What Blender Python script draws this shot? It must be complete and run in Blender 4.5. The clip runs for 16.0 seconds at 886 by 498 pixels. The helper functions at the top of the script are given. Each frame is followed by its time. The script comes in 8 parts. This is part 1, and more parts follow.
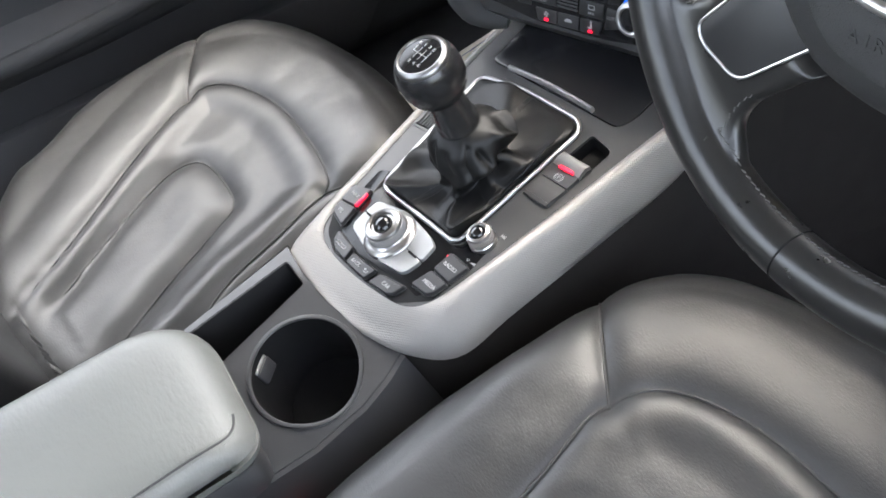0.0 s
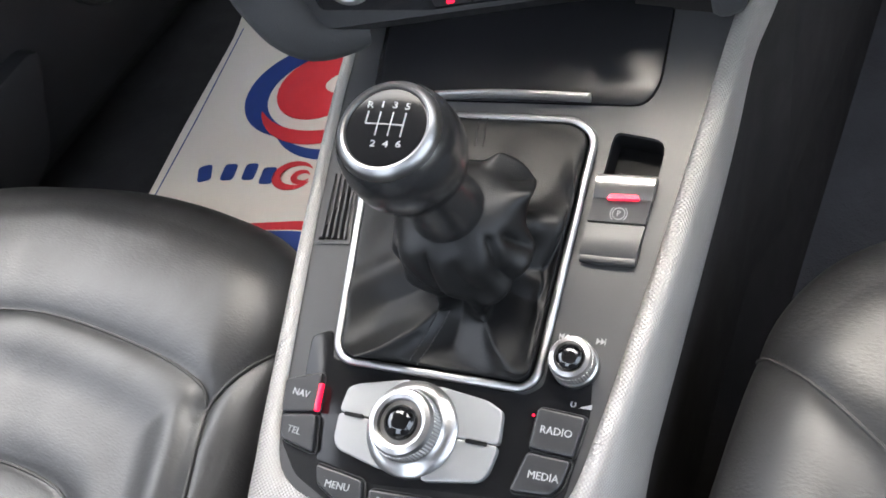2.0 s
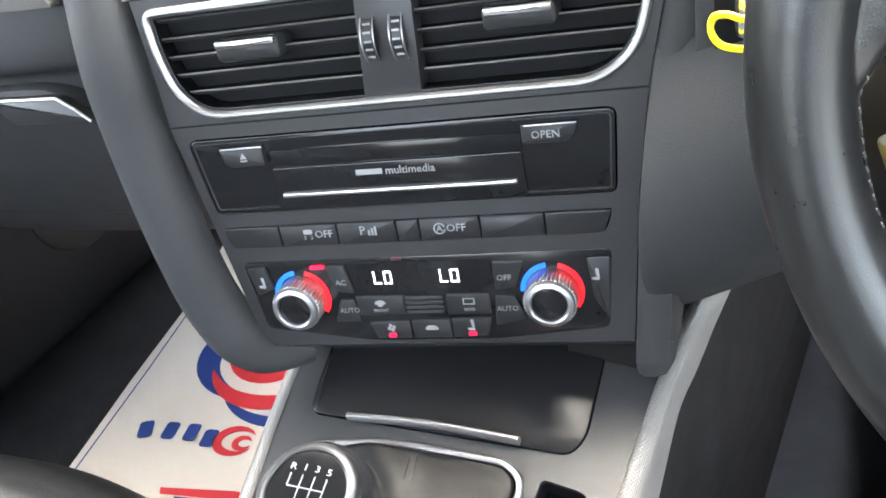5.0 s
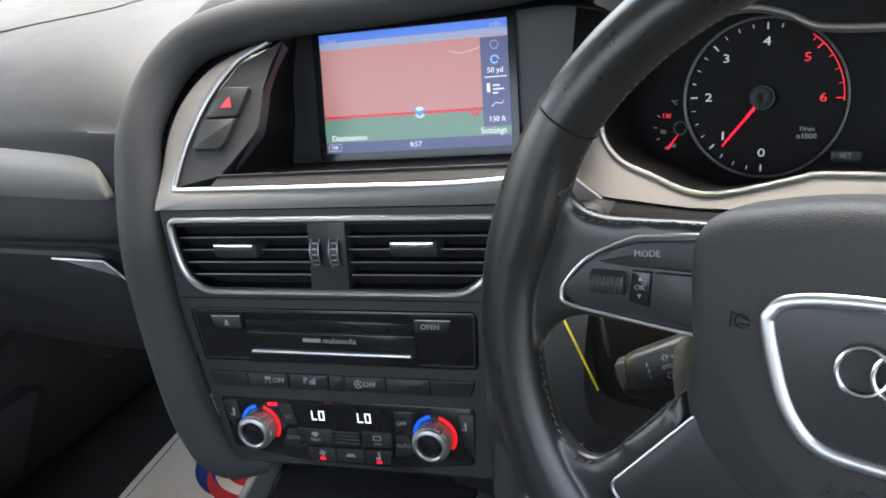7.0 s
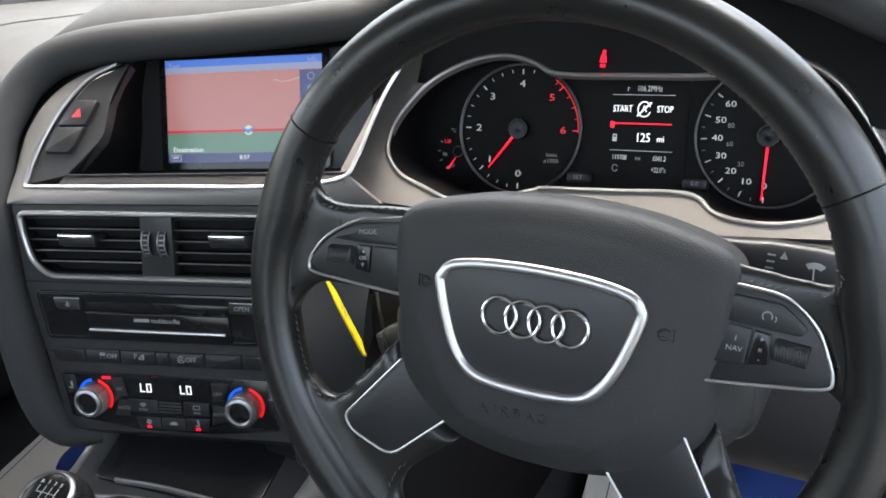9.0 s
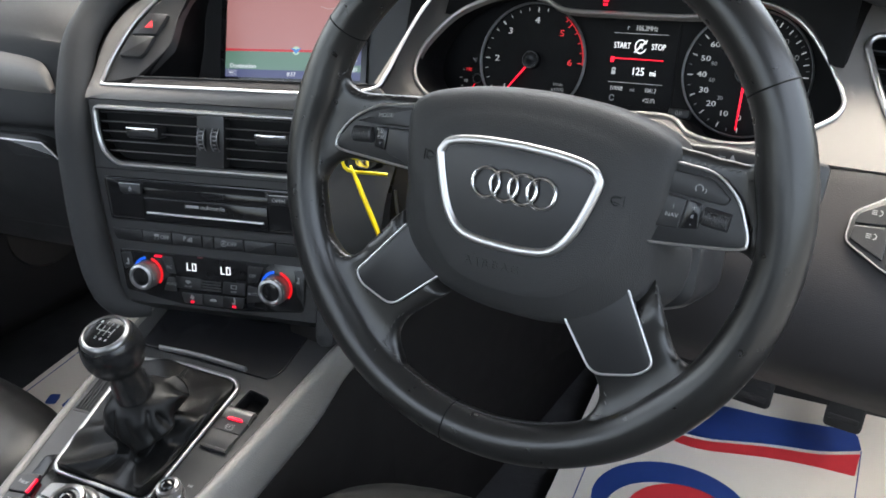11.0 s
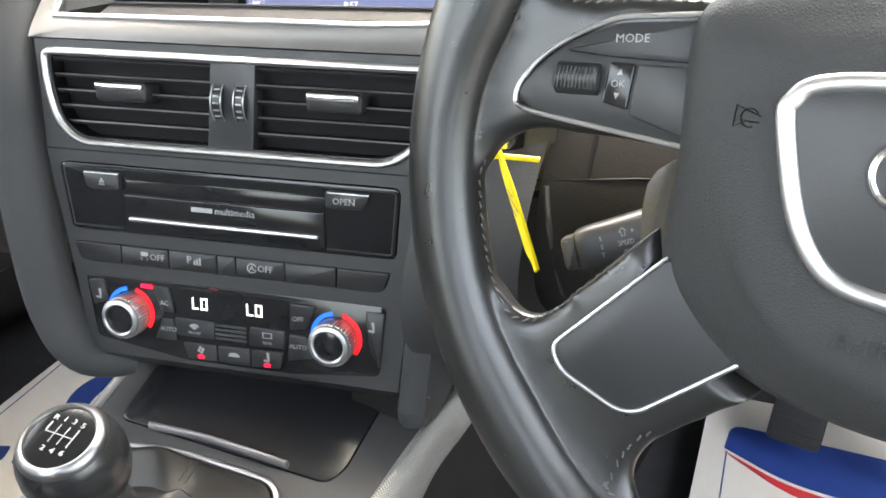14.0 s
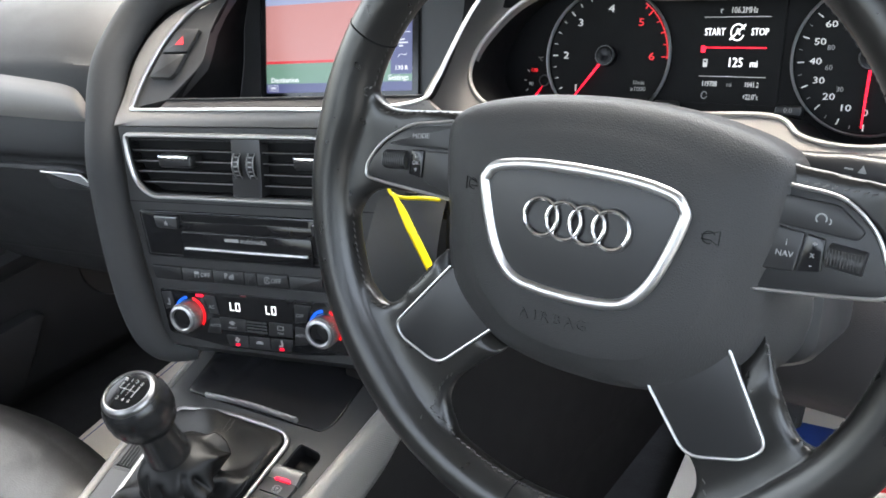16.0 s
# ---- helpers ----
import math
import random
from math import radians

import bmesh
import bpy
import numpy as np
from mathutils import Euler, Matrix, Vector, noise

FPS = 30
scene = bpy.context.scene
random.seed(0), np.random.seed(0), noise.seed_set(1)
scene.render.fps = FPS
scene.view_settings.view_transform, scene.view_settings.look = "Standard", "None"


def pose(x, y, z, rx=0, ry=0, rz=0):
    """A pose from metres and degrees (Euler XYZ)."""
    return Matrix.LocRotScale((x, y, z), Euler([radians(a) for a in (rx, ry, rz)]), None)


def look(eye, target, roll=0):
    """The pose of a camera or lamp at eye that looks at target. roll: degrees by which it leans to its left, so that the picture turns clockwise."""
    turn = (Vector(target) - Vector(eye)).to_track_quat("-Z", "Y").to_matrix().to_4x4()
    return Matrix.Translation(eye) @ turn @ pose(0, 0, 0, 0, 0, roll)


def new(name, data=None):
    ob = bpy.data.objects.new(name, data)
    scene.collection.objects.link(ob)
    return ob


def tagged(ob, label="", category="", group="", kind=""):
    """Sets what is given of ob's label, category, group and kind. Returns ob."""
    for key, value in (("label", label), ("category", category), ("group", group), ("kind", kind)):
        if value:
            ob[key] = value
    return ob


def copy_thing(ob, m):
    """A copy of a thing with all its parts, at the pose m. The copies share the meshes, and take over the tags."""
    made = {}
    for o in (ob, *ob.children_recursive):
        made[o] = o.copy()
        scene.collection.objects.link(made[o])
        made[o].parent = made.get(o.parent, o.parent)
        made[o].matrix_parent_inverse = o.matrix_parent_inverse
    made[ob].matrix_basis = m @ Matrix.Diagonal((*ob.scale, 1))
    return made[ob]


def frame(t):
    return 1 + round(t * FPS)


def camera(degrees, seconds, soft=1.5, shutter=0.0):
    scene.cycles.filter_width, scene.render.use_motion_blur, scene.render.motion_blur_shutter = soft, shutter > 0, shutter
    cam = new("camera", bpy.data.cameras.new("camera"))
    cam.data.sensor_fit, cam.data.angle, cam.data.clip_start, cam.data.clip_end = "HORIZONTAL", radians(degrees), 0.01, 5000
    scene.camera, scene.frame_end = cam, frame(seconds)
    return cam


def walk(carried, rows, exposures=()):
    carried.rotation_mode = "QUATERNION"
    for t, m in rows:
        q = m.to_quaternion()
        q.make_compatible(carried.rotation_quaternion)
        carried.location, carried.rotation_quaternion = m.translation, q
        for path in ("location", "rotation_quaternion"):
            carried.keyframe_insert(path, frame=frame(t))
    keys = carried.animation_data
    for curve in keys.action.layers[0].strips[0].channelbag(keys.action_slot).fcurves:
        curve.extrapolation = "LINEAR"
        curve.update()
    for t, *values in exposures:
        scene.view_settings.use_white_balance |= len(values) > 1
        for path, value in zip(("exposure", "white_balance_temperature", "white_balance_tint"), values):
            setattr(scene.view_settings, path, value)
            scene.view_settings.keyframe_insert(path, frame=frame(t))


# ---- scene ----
cam = camera(52.6, 16.0, soft=1.7, shutter=0.0)
PATH = [
    (0, (0.615, -0.354, 0.877), (-0.744, 0.096, -0.52), -15.8),
    (0.5, (0.405, -0.413, 0.808), (-0.78, 0.258, -0.657), -20.2),
    (1, (0.285, -0.374, 0.747), (-0.769, 0.391, -0.771), -24.8),
    (1.5, (0.261, -0.349, 0.742), (-0.69, 0.477, -0.811), -26.0),
    (2, (0.264, -0.34, 0.752), (-0.642, 0.565, -0.784), -24.3),
    (2.5, (0.267, -0.322, 0.765), (-0.642, 0.672, -0.713), -21.7),
    (3, (0.272, -0.314, 0.774), (-0.655, 0.774, -0.625), -18.7),
    (3.2, (0.271, -0.313, 0.777), (-0.659, 0.803, -0.598), -17.7),
    (5.3, (0.275, -0.3, 0.809), (-0.658, 1.038, -0.348), -11.8),
    (5.5, (0.278, -0.299, 0.821), (-0.67, 1.061, -0.298), -11.2),
    (6, (0.288, -0.293, 0.849), (-0.701, 1.094, -0.199), -10.1),
    (6.5, (0.348, -0.326, 0.893), (-0.683, 1.058, -0.118), -9.5),
    (7, (0.434, -0.373, 0.929), (-0.602, 1.027, -0.055), -8.7),
    (7.5, (0.484, -0.423, 0.955), (-0.495, 1.028, -0.013), -7.3),
    (8, (0.513, -0.414, 0.953), (-0.403, 1.093, 0.009), -5.9),
    (8.5, (0.533, -0.407, 0.951), (-0.341, 1.135, 0.023), -4.5),
    (8.7, (0.55, -0.415, 0.95), (-0.323, 1.131, 0.03), -4.1),
    (10.8, (0.7, -0.535, 0.943), (-0.286, 0.939, 0.017), -0.9),
    (11, (0.667, -0.534, 0.932), (-0.293, 0.949, -0.006), -0.7),
    (11.5, (0.525, -0.505, 0.87), (-0.342, 1.019, -0.092), 0.1),
    (12, (0.394, -0.387, 0.816), (-0.36, 1.163, -0.199), 0.7),
    (12.5, (0.324, -0.282, 0.764), (-0.322, 1.314, -0.257), 2.2),
    (13, (0.307, -0.239, 0.732), (-0.317, 1.38, -0.262), 3.0),
    (13.5, (0.322, -0.251, 0.74), (-0.38, 1.348, -0.232), 2.7),
    (14, (0.405, -0.344, 0.804), (-0.492, 1.158, -0.163), 0.2),
    (14.5, (0.5, -0.426, 0.862), (-0.589, 0.955, -0.09), -2.8),
    (15, (0.563, -0.462, 0.894), (-0.639, 0.832, -0.043), -5.3),
    (15.5, (0.605, -0.457, 0.915), (-0.622, 0.826, -0.006), -6.4),
    (16, (0.629, -0.42, 0.903), (-0.515, 0.93, -0.029), -6.2),
]
# stops and white balance along the way
EXPOSURES = [(t, s, k, 6 if t < 5 else 4) for t, s, k in ((0.0, 4.5, 6700), (0.5, 4.45, 6700), (1.0, 4.35, 6600), (2.0, 4.45, 6600), (2.5, 4.5, 6500), (3.0, 4.75, 6500), (5.5, 5.3, 6700), (6.0, 4.45, 6400), (6.5, 4.0, 6400), (7.0, 3.85, 6500), (8.0, 3.8, 6600), (8.5, 3.6, 6600), (11.0, 3.6, 6600), (11.5, 4.1, 6700), (12.0, 4.35, 6700), (12.5, 4.8, 6900), (13.2, 4.85, 7000), (13.6, 5.0, 6900), (14.0, 4.95, 7100), (14.5, 4.6, 6900), (15.3, 4.25, 6800), (16.0, 4.2, 6700))]
walk(cam, [(t, look(eye, target, roll)) for t, eye, target, roll in PATH], EXPOSURES)

from mathutils.bvhtree import BVHTree

# ---- daylight ----
world = bpy.data.worlds.new("overcast_sky")
scene.world = world
world.use_nodes = True
wn = world.node_tree.nodes
sky = wn.new("ShaderNodeTexSky")
sky.sky_type, sky.sun_disc = "NISHITA", False
sky.sun_elevation, sky.sun_rotation = radians(80), radians(-54)
sky.air_density, sky.dust_density, sky.ozone_density = 1.0, 8.0, 0.6
grey = wn.new("ShaderNodeHueSaturation")
grey.inputs["Saturation"].default_value = 0.7
world.node_tree.links.new(sky.outputs[0], grey.inputs["Color"])
world.node_tree.links.new(grey.outputs[0], wn["Background"].inputs[0])
wn["Background"].inputs[1].default_value = 0.15
sun = new("sun", bpy.data.lights.new("sun", "SUN"))
sun.data.energy, sun.data.angle, sun.data.color = 0.7, radians(85), (1.0, 0.97, 0.94)
sun.matrix_world = look((-0.35, 0.25, 2.5), (0, 0, 0))


# ---- frames of the tilted surfaces: origin, right, up, out ----
def surface(c, u, v, n):
    return Matrix(((u[0], v[0], n[0], c[0]), (u[1], v[1], n[1], c[1]), (u[2], v[2], n[2], c[2]), (0, 0, 0, 1)))


FASCIA = surface((0.0278, 0.0197, 0.5363), (0.9581, 0.2847, 0.0307), (-0.0904, 0.1993, 0.9758), (0.2717, -0.9377, 0.2167))
CONSOLE = surface((0.0844, -0.1465, 0.3697), (0.9914, 0.1293, 0.0201), (-0.1305, 0.9666, 0.2207), (0.0091, -0.2214, 0.9751))
WHEEL = surface((0.4185, -0.0579, 0.697), (0.9992, 0.0401, 0.0), (-0.0139, 0.345, 0.9385), (0.0377, -0.9377, 0.3453))
CLUSTER = surface((0.3419, 0.2224, 0.6987), (0.9993, 0.0361, 0.0), (-0.0132, 0.365, 0.9309), (0.0336, -0.9303, 0.3652))
SCREEN = surface((-0.0016, 0.1699, 0.7053), (0.9674, 0.2468, 0.0566), (-0.1436, 0.3506, 0.9255), (0.2086, -0.9034, 0.3746))
HOOD = surface((-0.101, 0.0227, 0.6588), (0.9674, 0.2468, 0.0566), (-0.2204, 0.7104, 0.6684), (0.1248, -0.6591, 0.7417))
PDASH = surface((-0.211, 0.035, 0.626), (0.9721, 0.2319, 0.0341), (-0.0807, 0.1946, 0.9776), (0.22, -0.9531, 0.2079))


# ---- materials ----
LAMP_POWER = 0.12
def shader(name, colour, rough=0.5, metal=0.0, vary=0.15, scale=30.0, grain=0.0, grain_scale=800.0, grain_kind="noise", wrinkle=0.0,
           wrinkle_scale=60.0, coat=0.0, emit=None, power=0.0, spec=0.5, smear=0.15, stretch=1.0, relief=0.0006, pits=0.0):
    m = bpy.data.materials.new(name)
    m.use_nodes = True
    nt = m.node_tree
    n, l = nt.nodes, nt.links
    b = n["Principled BSDF"]
    co = n.new("ShaderNodeTexCoord")
    big = n.new("ShaderNodeTexNoise")
    big.inputs["Scale"].default_value, big.inputs["Detail"].default_value = scale, 6.0
    l.new(co.outputs["Object"], big.inputs["Vector"])
    ramp = n.new("ShaderNodeMixRGB")
    ramp.inputs[1].default_value = (*[c * (1 - vary) for c in colour], 1)
    ramp.inputs[2].default_value = (*[min(1, c * (1 + vary)) for c in colour], 1)
    l.new(big.outputs["Fac"], ramp.inputs[0])
    l.new(ramp.outputs[0], b.inputs["Base Color"])
    rr_ = n.new("ShaderNodeMapRange")
    rr_.inputs["To Min"].default_value, rr_.inputs["To Max"].default_value = max(0.02, rough * (1 - smear)), min(1, rough * (1 + smear))
    rn = n.new("ShaderNodeTexNoise")
    rn.inputs["Scale"].default_value, rn.inputs["Detail"].default_value = scale * 2.3, 5.0
    l.new(co.outputs["Object"], rn.inputs["Vector"])
    l.new(rn.outputs["Fac"], rr_.inputs["Value"])
    l.new(rr_.outputs[0], b.inputs["Roughness"])
    b.inputs["Metallic"].default_value = metal
    b.inputs["Specular IOR Level"].default_value = spec
    b.inputs["Coat Weight"].default_value = coat
    b.inputs["Coat Roughness"].default_value = 0.08
    height = None
    if grain:
        if grain_kind == "cells":
            g = n.new("ShaderNodeTexVoronoi")
            g.feature = "DISTANCE_TO_EDGE"
            out = g.outputs["Distance"]
        elif grain_kind == "weave":
            g = n.new("ShaderNodeTexVoronoi")
            g.voronoi_dimensions = "2D"
            g.inputs["Randomness"].default_value = 0.0
            out = g.outputs["Distance"]
        else:
            g = n.new("ShaderNodeTexNoise")
            g.inputs["Detail"].default_value = 3.0
            out = g.outputs["Fac"]
        g.inputs["Scale"].default_value = grain_scale
        sq = n.new("ShaderNodeMapping")
        sq.inputs["Scale"].default_value = (stretch, 1.0, 1.0)
        l.new(co.outputs["Object"], sq.inputs["Vector"])
        l.new(sq.outputs[0], g.inputs["Vector"])
        if grain_kind == "weave":
            # laid along the length and round the edge, turned by an eighth
            sep, across_, lay = n.new("ShaderNodeSeparateXYZ"), n.new("ShaderNodeMath"), n.new("ShaderNodeCombineXYZ")
            across_.operation = "SUBTRACT"
            l.new(co.outputs["Object"], sep.inputs[0])
            l.new(sep.outputs["X"], across_.inputs[0])
            l.new(sep.outputs["Z"], across_.inputs[1])
            l.new(sep.outputs["Y"], lay.inputs[0])
            l.new(across_.outputs[0], lay.inputs[1])
            l.new(lay.outputs[0], sq.inputs["Vector"])
            sq.inputs["Rotation"].default_value = (0, 0, radians(45))
        bp = n.new("ShaderNodeBump")
        bp.inputs["Strength"].default_value, bp.inputs["Distance"].default_value = grain, relief
        l.new(out, bp.inputs["Height"])
        height = bp
        if pits:
            # darker base colour within the pattern of an embossed film
            dark = n.new("ShaderNodeMixRGB")
            dark.blend_type, dark.inputs[0].default_value = "MULTIPLY", pits
            lift = n.new("ShaderNodeMapRange")
            lift.inputs["From Max"].default_value, lift.inputs["To Min"].default_value, lift.inputs["To Max"].default_value = 0.62, 1.0, 0.25
            l.new(out, lift.inputs["Value"])
            l.new(ramp.outputs[0], dark.inputs[1])
            l.new(lift.outputs[0], dark.inputs[2])
            l.new(dark.outputs[0], b.inputs["Base Color"])
    if wrinkle:
        w = n.new("ShaderNodeTexNoise")
        w.inputs["Scale"].default_value, w.inputs["Detail"].default_value, w.inputs["Distortion"].default_value = wrinkle_scale, 5.0, 1.2
        l.new(co.outputs["Object"], w.inputs["Vector"])
        bw = n.new("ShaderNodeBump")
        bw.inputs["Strength"].default_value, bw.inputs["Distance"].default_value = wrinkle, 0.004
        l.new(w.outputs["Fac"], bw.inputs["Height"])
        if height:
            l.new(height.outputs[0], bw.inputs["Normal"])
        height = bw
    if height:
        l.new(height.outputs[0], b.inputs["Normal"])
    if emit:
        b.inputs["Emission Color"].default_value = (*emit, 1)
        b.inputs["Emission Strength"].default_value = power * LAMP_POWER
    return m


PADSKIN = shader("pebbled_airbag_vinyl", (0.034, 0.034, 0.0345), 0.52, spec=0.2, grain=0.45, grain_scale=760, grain_kind="cells", scale=14, vary=0.10)
SOFT = shader("soft_touch_charcoal_vinyl", (0.036, 0.036, 0.037), 0.6, spec=0.15, grain=0.35, grain_scale=650, grain_kind="cells", scale=14, vary=0.12)
PLASTIC = shader("satin_black_plastic", (0.020, 0.020, 0.021), 0.42, grain=0.12, grain_scale=1400, scale=25)
BUTTON = shader("matt_black_button", (0.016, 0.016, 0.017), 0.40, spec=0.4, grain=0.06, grain_scale=1500, scale=40)
GLOSS = shader("piano_black", (0.010, 0.010, 0.011), 0.14, spec=0.35, scale=60, smear=0.3)
PANEL = shader("graphite_console_lacquer", (0.030, 0.030, 0.0305), 0.38, spec=0.35, grain=0.05, grain_scale=1800, scale=20)
LEATHER = shader("black_leather", (0.014, 0.014, 0.0145), 0.43, spec=0.44, grain=0.32, grain_scale=700, stretch=0.45, wrinkle=0.05, wrinkle_scale=34, scale=9, vary=0.2, smear=0.15)
RIMSKIN = shader("worn_smooth_leather", (0.012, 0.0117, 0.0114), 0.29, grain=0.10, grain_scale=900, grain_kind="cells", wrinkle=0.02, wrinkle_scale=120, scale=40, vary=0.12, smear=0.16)
KNOBSKIN = shader("polished_black_leather", (0.011, 0.011, 0.0115), 0.24, grain=0.06, grain_scale=1300, grain_kind="cells", scale=30, vary=0.15, smear=0.2)
BOOTSKIN = shader("soft_gaiter_leather", (0.0050, 0.0051, 0.0053), 0.42, spec=0.19, grain=0.2, grain_scale=800, grain_kind="cells", wrinkle=0.05, wrinkle_scale=60, scale=20, smear=0.15)
ARMSKIN = shader("armrest_leather", (0.105, 0.106, 0.098), 0.44, spec=0.45, grain=0.6, grain_scale=330, stretch=0.35, wrinkle=0.08, wrinkle_scale=60, scale=9)
CHROME = shader("satin_chrome", (0.56, 0.555, 0.55), 0.38, metal=1.0, scale=40, vary=0.06, smear=0.2)
BRIGHT = shader("bright_chrome", (0.78, 0.78, 0.78), 0.2, metal=1.0, scale=40, vary=0.04)
ALUMINIUM = shader("brushed_aluminium_lacquer", (0.188, 0.175, 0.165), 0.52, metal=0.4, grain=0.12, grain_scale=1600, scale=12, vary=0.05)
WEAVE = shader("textured_aluminium", (0.25, 0.236, 0.222), 0.44, metal=0.4, grain=0.8, grain_scale=600, grain_kind="weave", scale=12, vary=0.05, relief=0.0008, pits=0.30)
KNURL = shader("dark_satin_chrome", (0.32, 0.315, 0.31), 0.30, metal=1.0, scale=40, vary=0.06)
RINGMETAL = shader("dark_satin_ring", (0.20, 0.197, 0.195), 0.34, metal=1.0, scale=40, vary=0.06)
SATIN = shader("satin_silver", (0.36, 0.36, 0.36), 0.40, metal=1.0, scale=40, vary=0.04)
KEYSILVER = shader("painted_silver_key", (0.24, 0.24, 0.24), 0.45, metal=0.6, grain=0.05, grain_scale=1500, scale=40, vary=0.04)
LID = shader("dark_satin_lid", (0.010, 0.010, 0.011), 0.25, spec=0.3, grain=0.05, grain_scale=1500, scale=20)
JET = shader("polished_jet_black", (0.004, 0.004, 0.0045), 0.07, spec=0.5, scale=60, smear=0.3)
DIALCAP = shader("black_lacquer_cap", (0.006, 0.006, 0.0065), 0.16, scale=60, smear=0.3, spec=0.12)
# darker than the satin plastic, to offset strong daylight from the driver's side
FOOTTRIM = shader("footwell_trim_with_shade", (0.012, 0.011, 0.0105), 0.8, spec=0.1, grain=0.3, grain_scale=700, scale=15)
CARPET = shader("charcoal_carpet", (0.045, 0.045, 0.048), 0.95, grain=1.0, grain_scale=420, wrinkle=0.2, scale=20, vary=0.35, spec=0.15)
FELT = shader("grey_headlining", (0.42, 0.41, 0.39), 0.95, grain=0.4, grain_scale=900, scale=8, spec=0.2)
# near-black: in wells, vents and bays it carries the shade of the recess
DARKVOID = shader("black_with_recess_shade", (0.003, 0.003, 0.0034), 0.6, scale=30, spec=0.15)
PAPER = shader("off_white_paper", (0.72, 0.665, 0.60), 0.7, grain=0.1, grain_scale=300, wrinkle=0.1, wrinkle_scale=14, scale=6, vary=0.04)
BLUEINK = shader("navy_blue_print", (0.014, 0.045, 0.22), 0.65, scale=20, vary=0.06)
REDINK = shader("crimson_print", (0.62, 0.03, 0.045), 0.65, scale=20, vary=0.06)
YELLOW = shader("yellow_plastic_tag", (0.85, 0.66, 0.01), 0.45, scale=60, vary=0.08)
LEGEND = shader("pale_print", (0.25, 0.25, 0.25), 0.6, scale=60, vary=0.05)
FAINT = shader("worn_grey_print", (0.20, 0.20, 0.20), 0.6, scale=60, vary=0.1)
KNEE = shader("grey_brown_vinyl", (0.031, 0.0285, 0.029), 0.6, spec=0.18, grain=0.35, grain_scale=650, grain_kind="cells", scale=14, vary=0.12)
DOORSKIN = shader("charcoal_door_vinyl", (0.032, 0.032, 0.034), 0.65, spec=0.25, grain=0.35, grain_scale=650, grain_kind="cells", scale=10, vary=0.15)
THREAD = shader("black_thread", (0.018, 0.0175, 0.017), 0.7, scale=200, vary=0.3)
GREYTHREAD = shader("worn_grey_thread", (0.060, 0.058, 0.056), 0.7, scale=200, vary=0.3)
RUBBER = shader("black_rubber", (0.014, 0.014, 0.015), 0.75, grain=0.3, grain_scale=500, scale=40)
# dial arcs: emission added to the colour for brightness and saturation
BLUEARC = shader("glowing_blue_ring", (0.01, 0.13, 0.75), 0.4, scale=60, emit=(0.005, 0.1, 0.9), power=0.35)
REDARC = shader("glowing_red_ring", (0.75, 0.01, 0.02), 0.4, scale=60, emit=(0.9, 0.005, 0.01), power=0.45)
REDLAMP = shader("red_indicator_lamp", (0.6, 0.0, 0.02), 0.4, scale=60, emit=(1.0, 0.005, 0.03), power=1.2)
REDDIM = shader("dim_red_marking", (0.5, 0.02, 0.03), 0.5, scale=60, emit=(1.0, 0.02, 0.03), power=0.35)
REDOFF = shader("dark_red_lens", (0.10, 0.006, 0.010), 0.35, scale=60)
WHITELAMP = shader("lit_white_segments", (0.8, 0.8, 0.8), 0.5, scale=60, emit=(0.95, 0.95, 1.0), power=0.8)
GREYLAMP = shader("lit_grey_segments", (0.4, 0.4, 0.4), 0.5, scale=60, emit=(0.8, 0.8, 0.82), power=0.225)
GREYDIM = shader("faint_grey_segments", (0.15, 0.15, 0.15), 0.5, scale=60, emit=(0.7, 0.72, 0.75), power=0.08)
TARMAC = shader("asphalt", (0.055, 0.055, 0.055), 0.9, grain=1.0, grain_scale=160, scale=3, vary=0.25)


def glow(name, colour, power):
    return shader(name, [c * 0.3 for c in colour], 0.3, scale=60, vary=0.02, emit=colour, power=power)


# ---- mesh helpers ----
def spline(pts, n, closed=False):
    """n points on a smooth curve through pts."""
    P = [Vector(p) for p in pts]
    k = len(P)
    out = []
    spans = k if closed else k - 1
    total = n if closed else n - 1
    for i in range(n):
        s = i / total * spans
        a = min(int(s), spans - 1)
        f = s - a
        g = (lambda j: P[j % k]) if closed else (lambda j: P[max(0, min(k - 1, j))])
        p0, p1, p2, p3 = g(a - 1), g(a), g(a + 1), g(a + 2)
        out.append(0.5 * ((2 * p1) + (p2 - p0) * f + (2 * p0 - 5 * p1 + 4 * p2 - p3) * f * f + (3 * p1 - p0 - 3 * p2 + p3) * f ** 3))
    return out


def rounded(pts, r, n=5):
    """A polygon with its corners rounded by r (a number, or one each)."""
    k = len(pts)
    rs = r if isinstance(r, (list, tuple)) else [r] * k
    out = []
    for i in range(k):
        p, a, b = Vector(pts[i][:2]), Vector(pts[i - 1][:2]), Vector(pts[(i + 1) % k][:2])
        da, db = a - p, b - p
        ra = min(rs[i], da.length * 0.48, db.length * 0.48)
        s, e = p + da.normalized() * ra, p + db.normalized() * ra
        for j in range(n + 1):
            f = j / n
            out.append((1 - f) ** 2 * s + 2 * f * (1 - f) * p + f * f * e)
    return out


def box2(x0, y0, x1, y1):
    return [(x0, y0), (x1, y0), (x1, y1), (x0, y1)]


def area2(pts):
    return sum(pts[i - 1][0] * pts[i][1] - pts[i][0] * pts[i - 1][1] for i in range(len(pts))) / 2


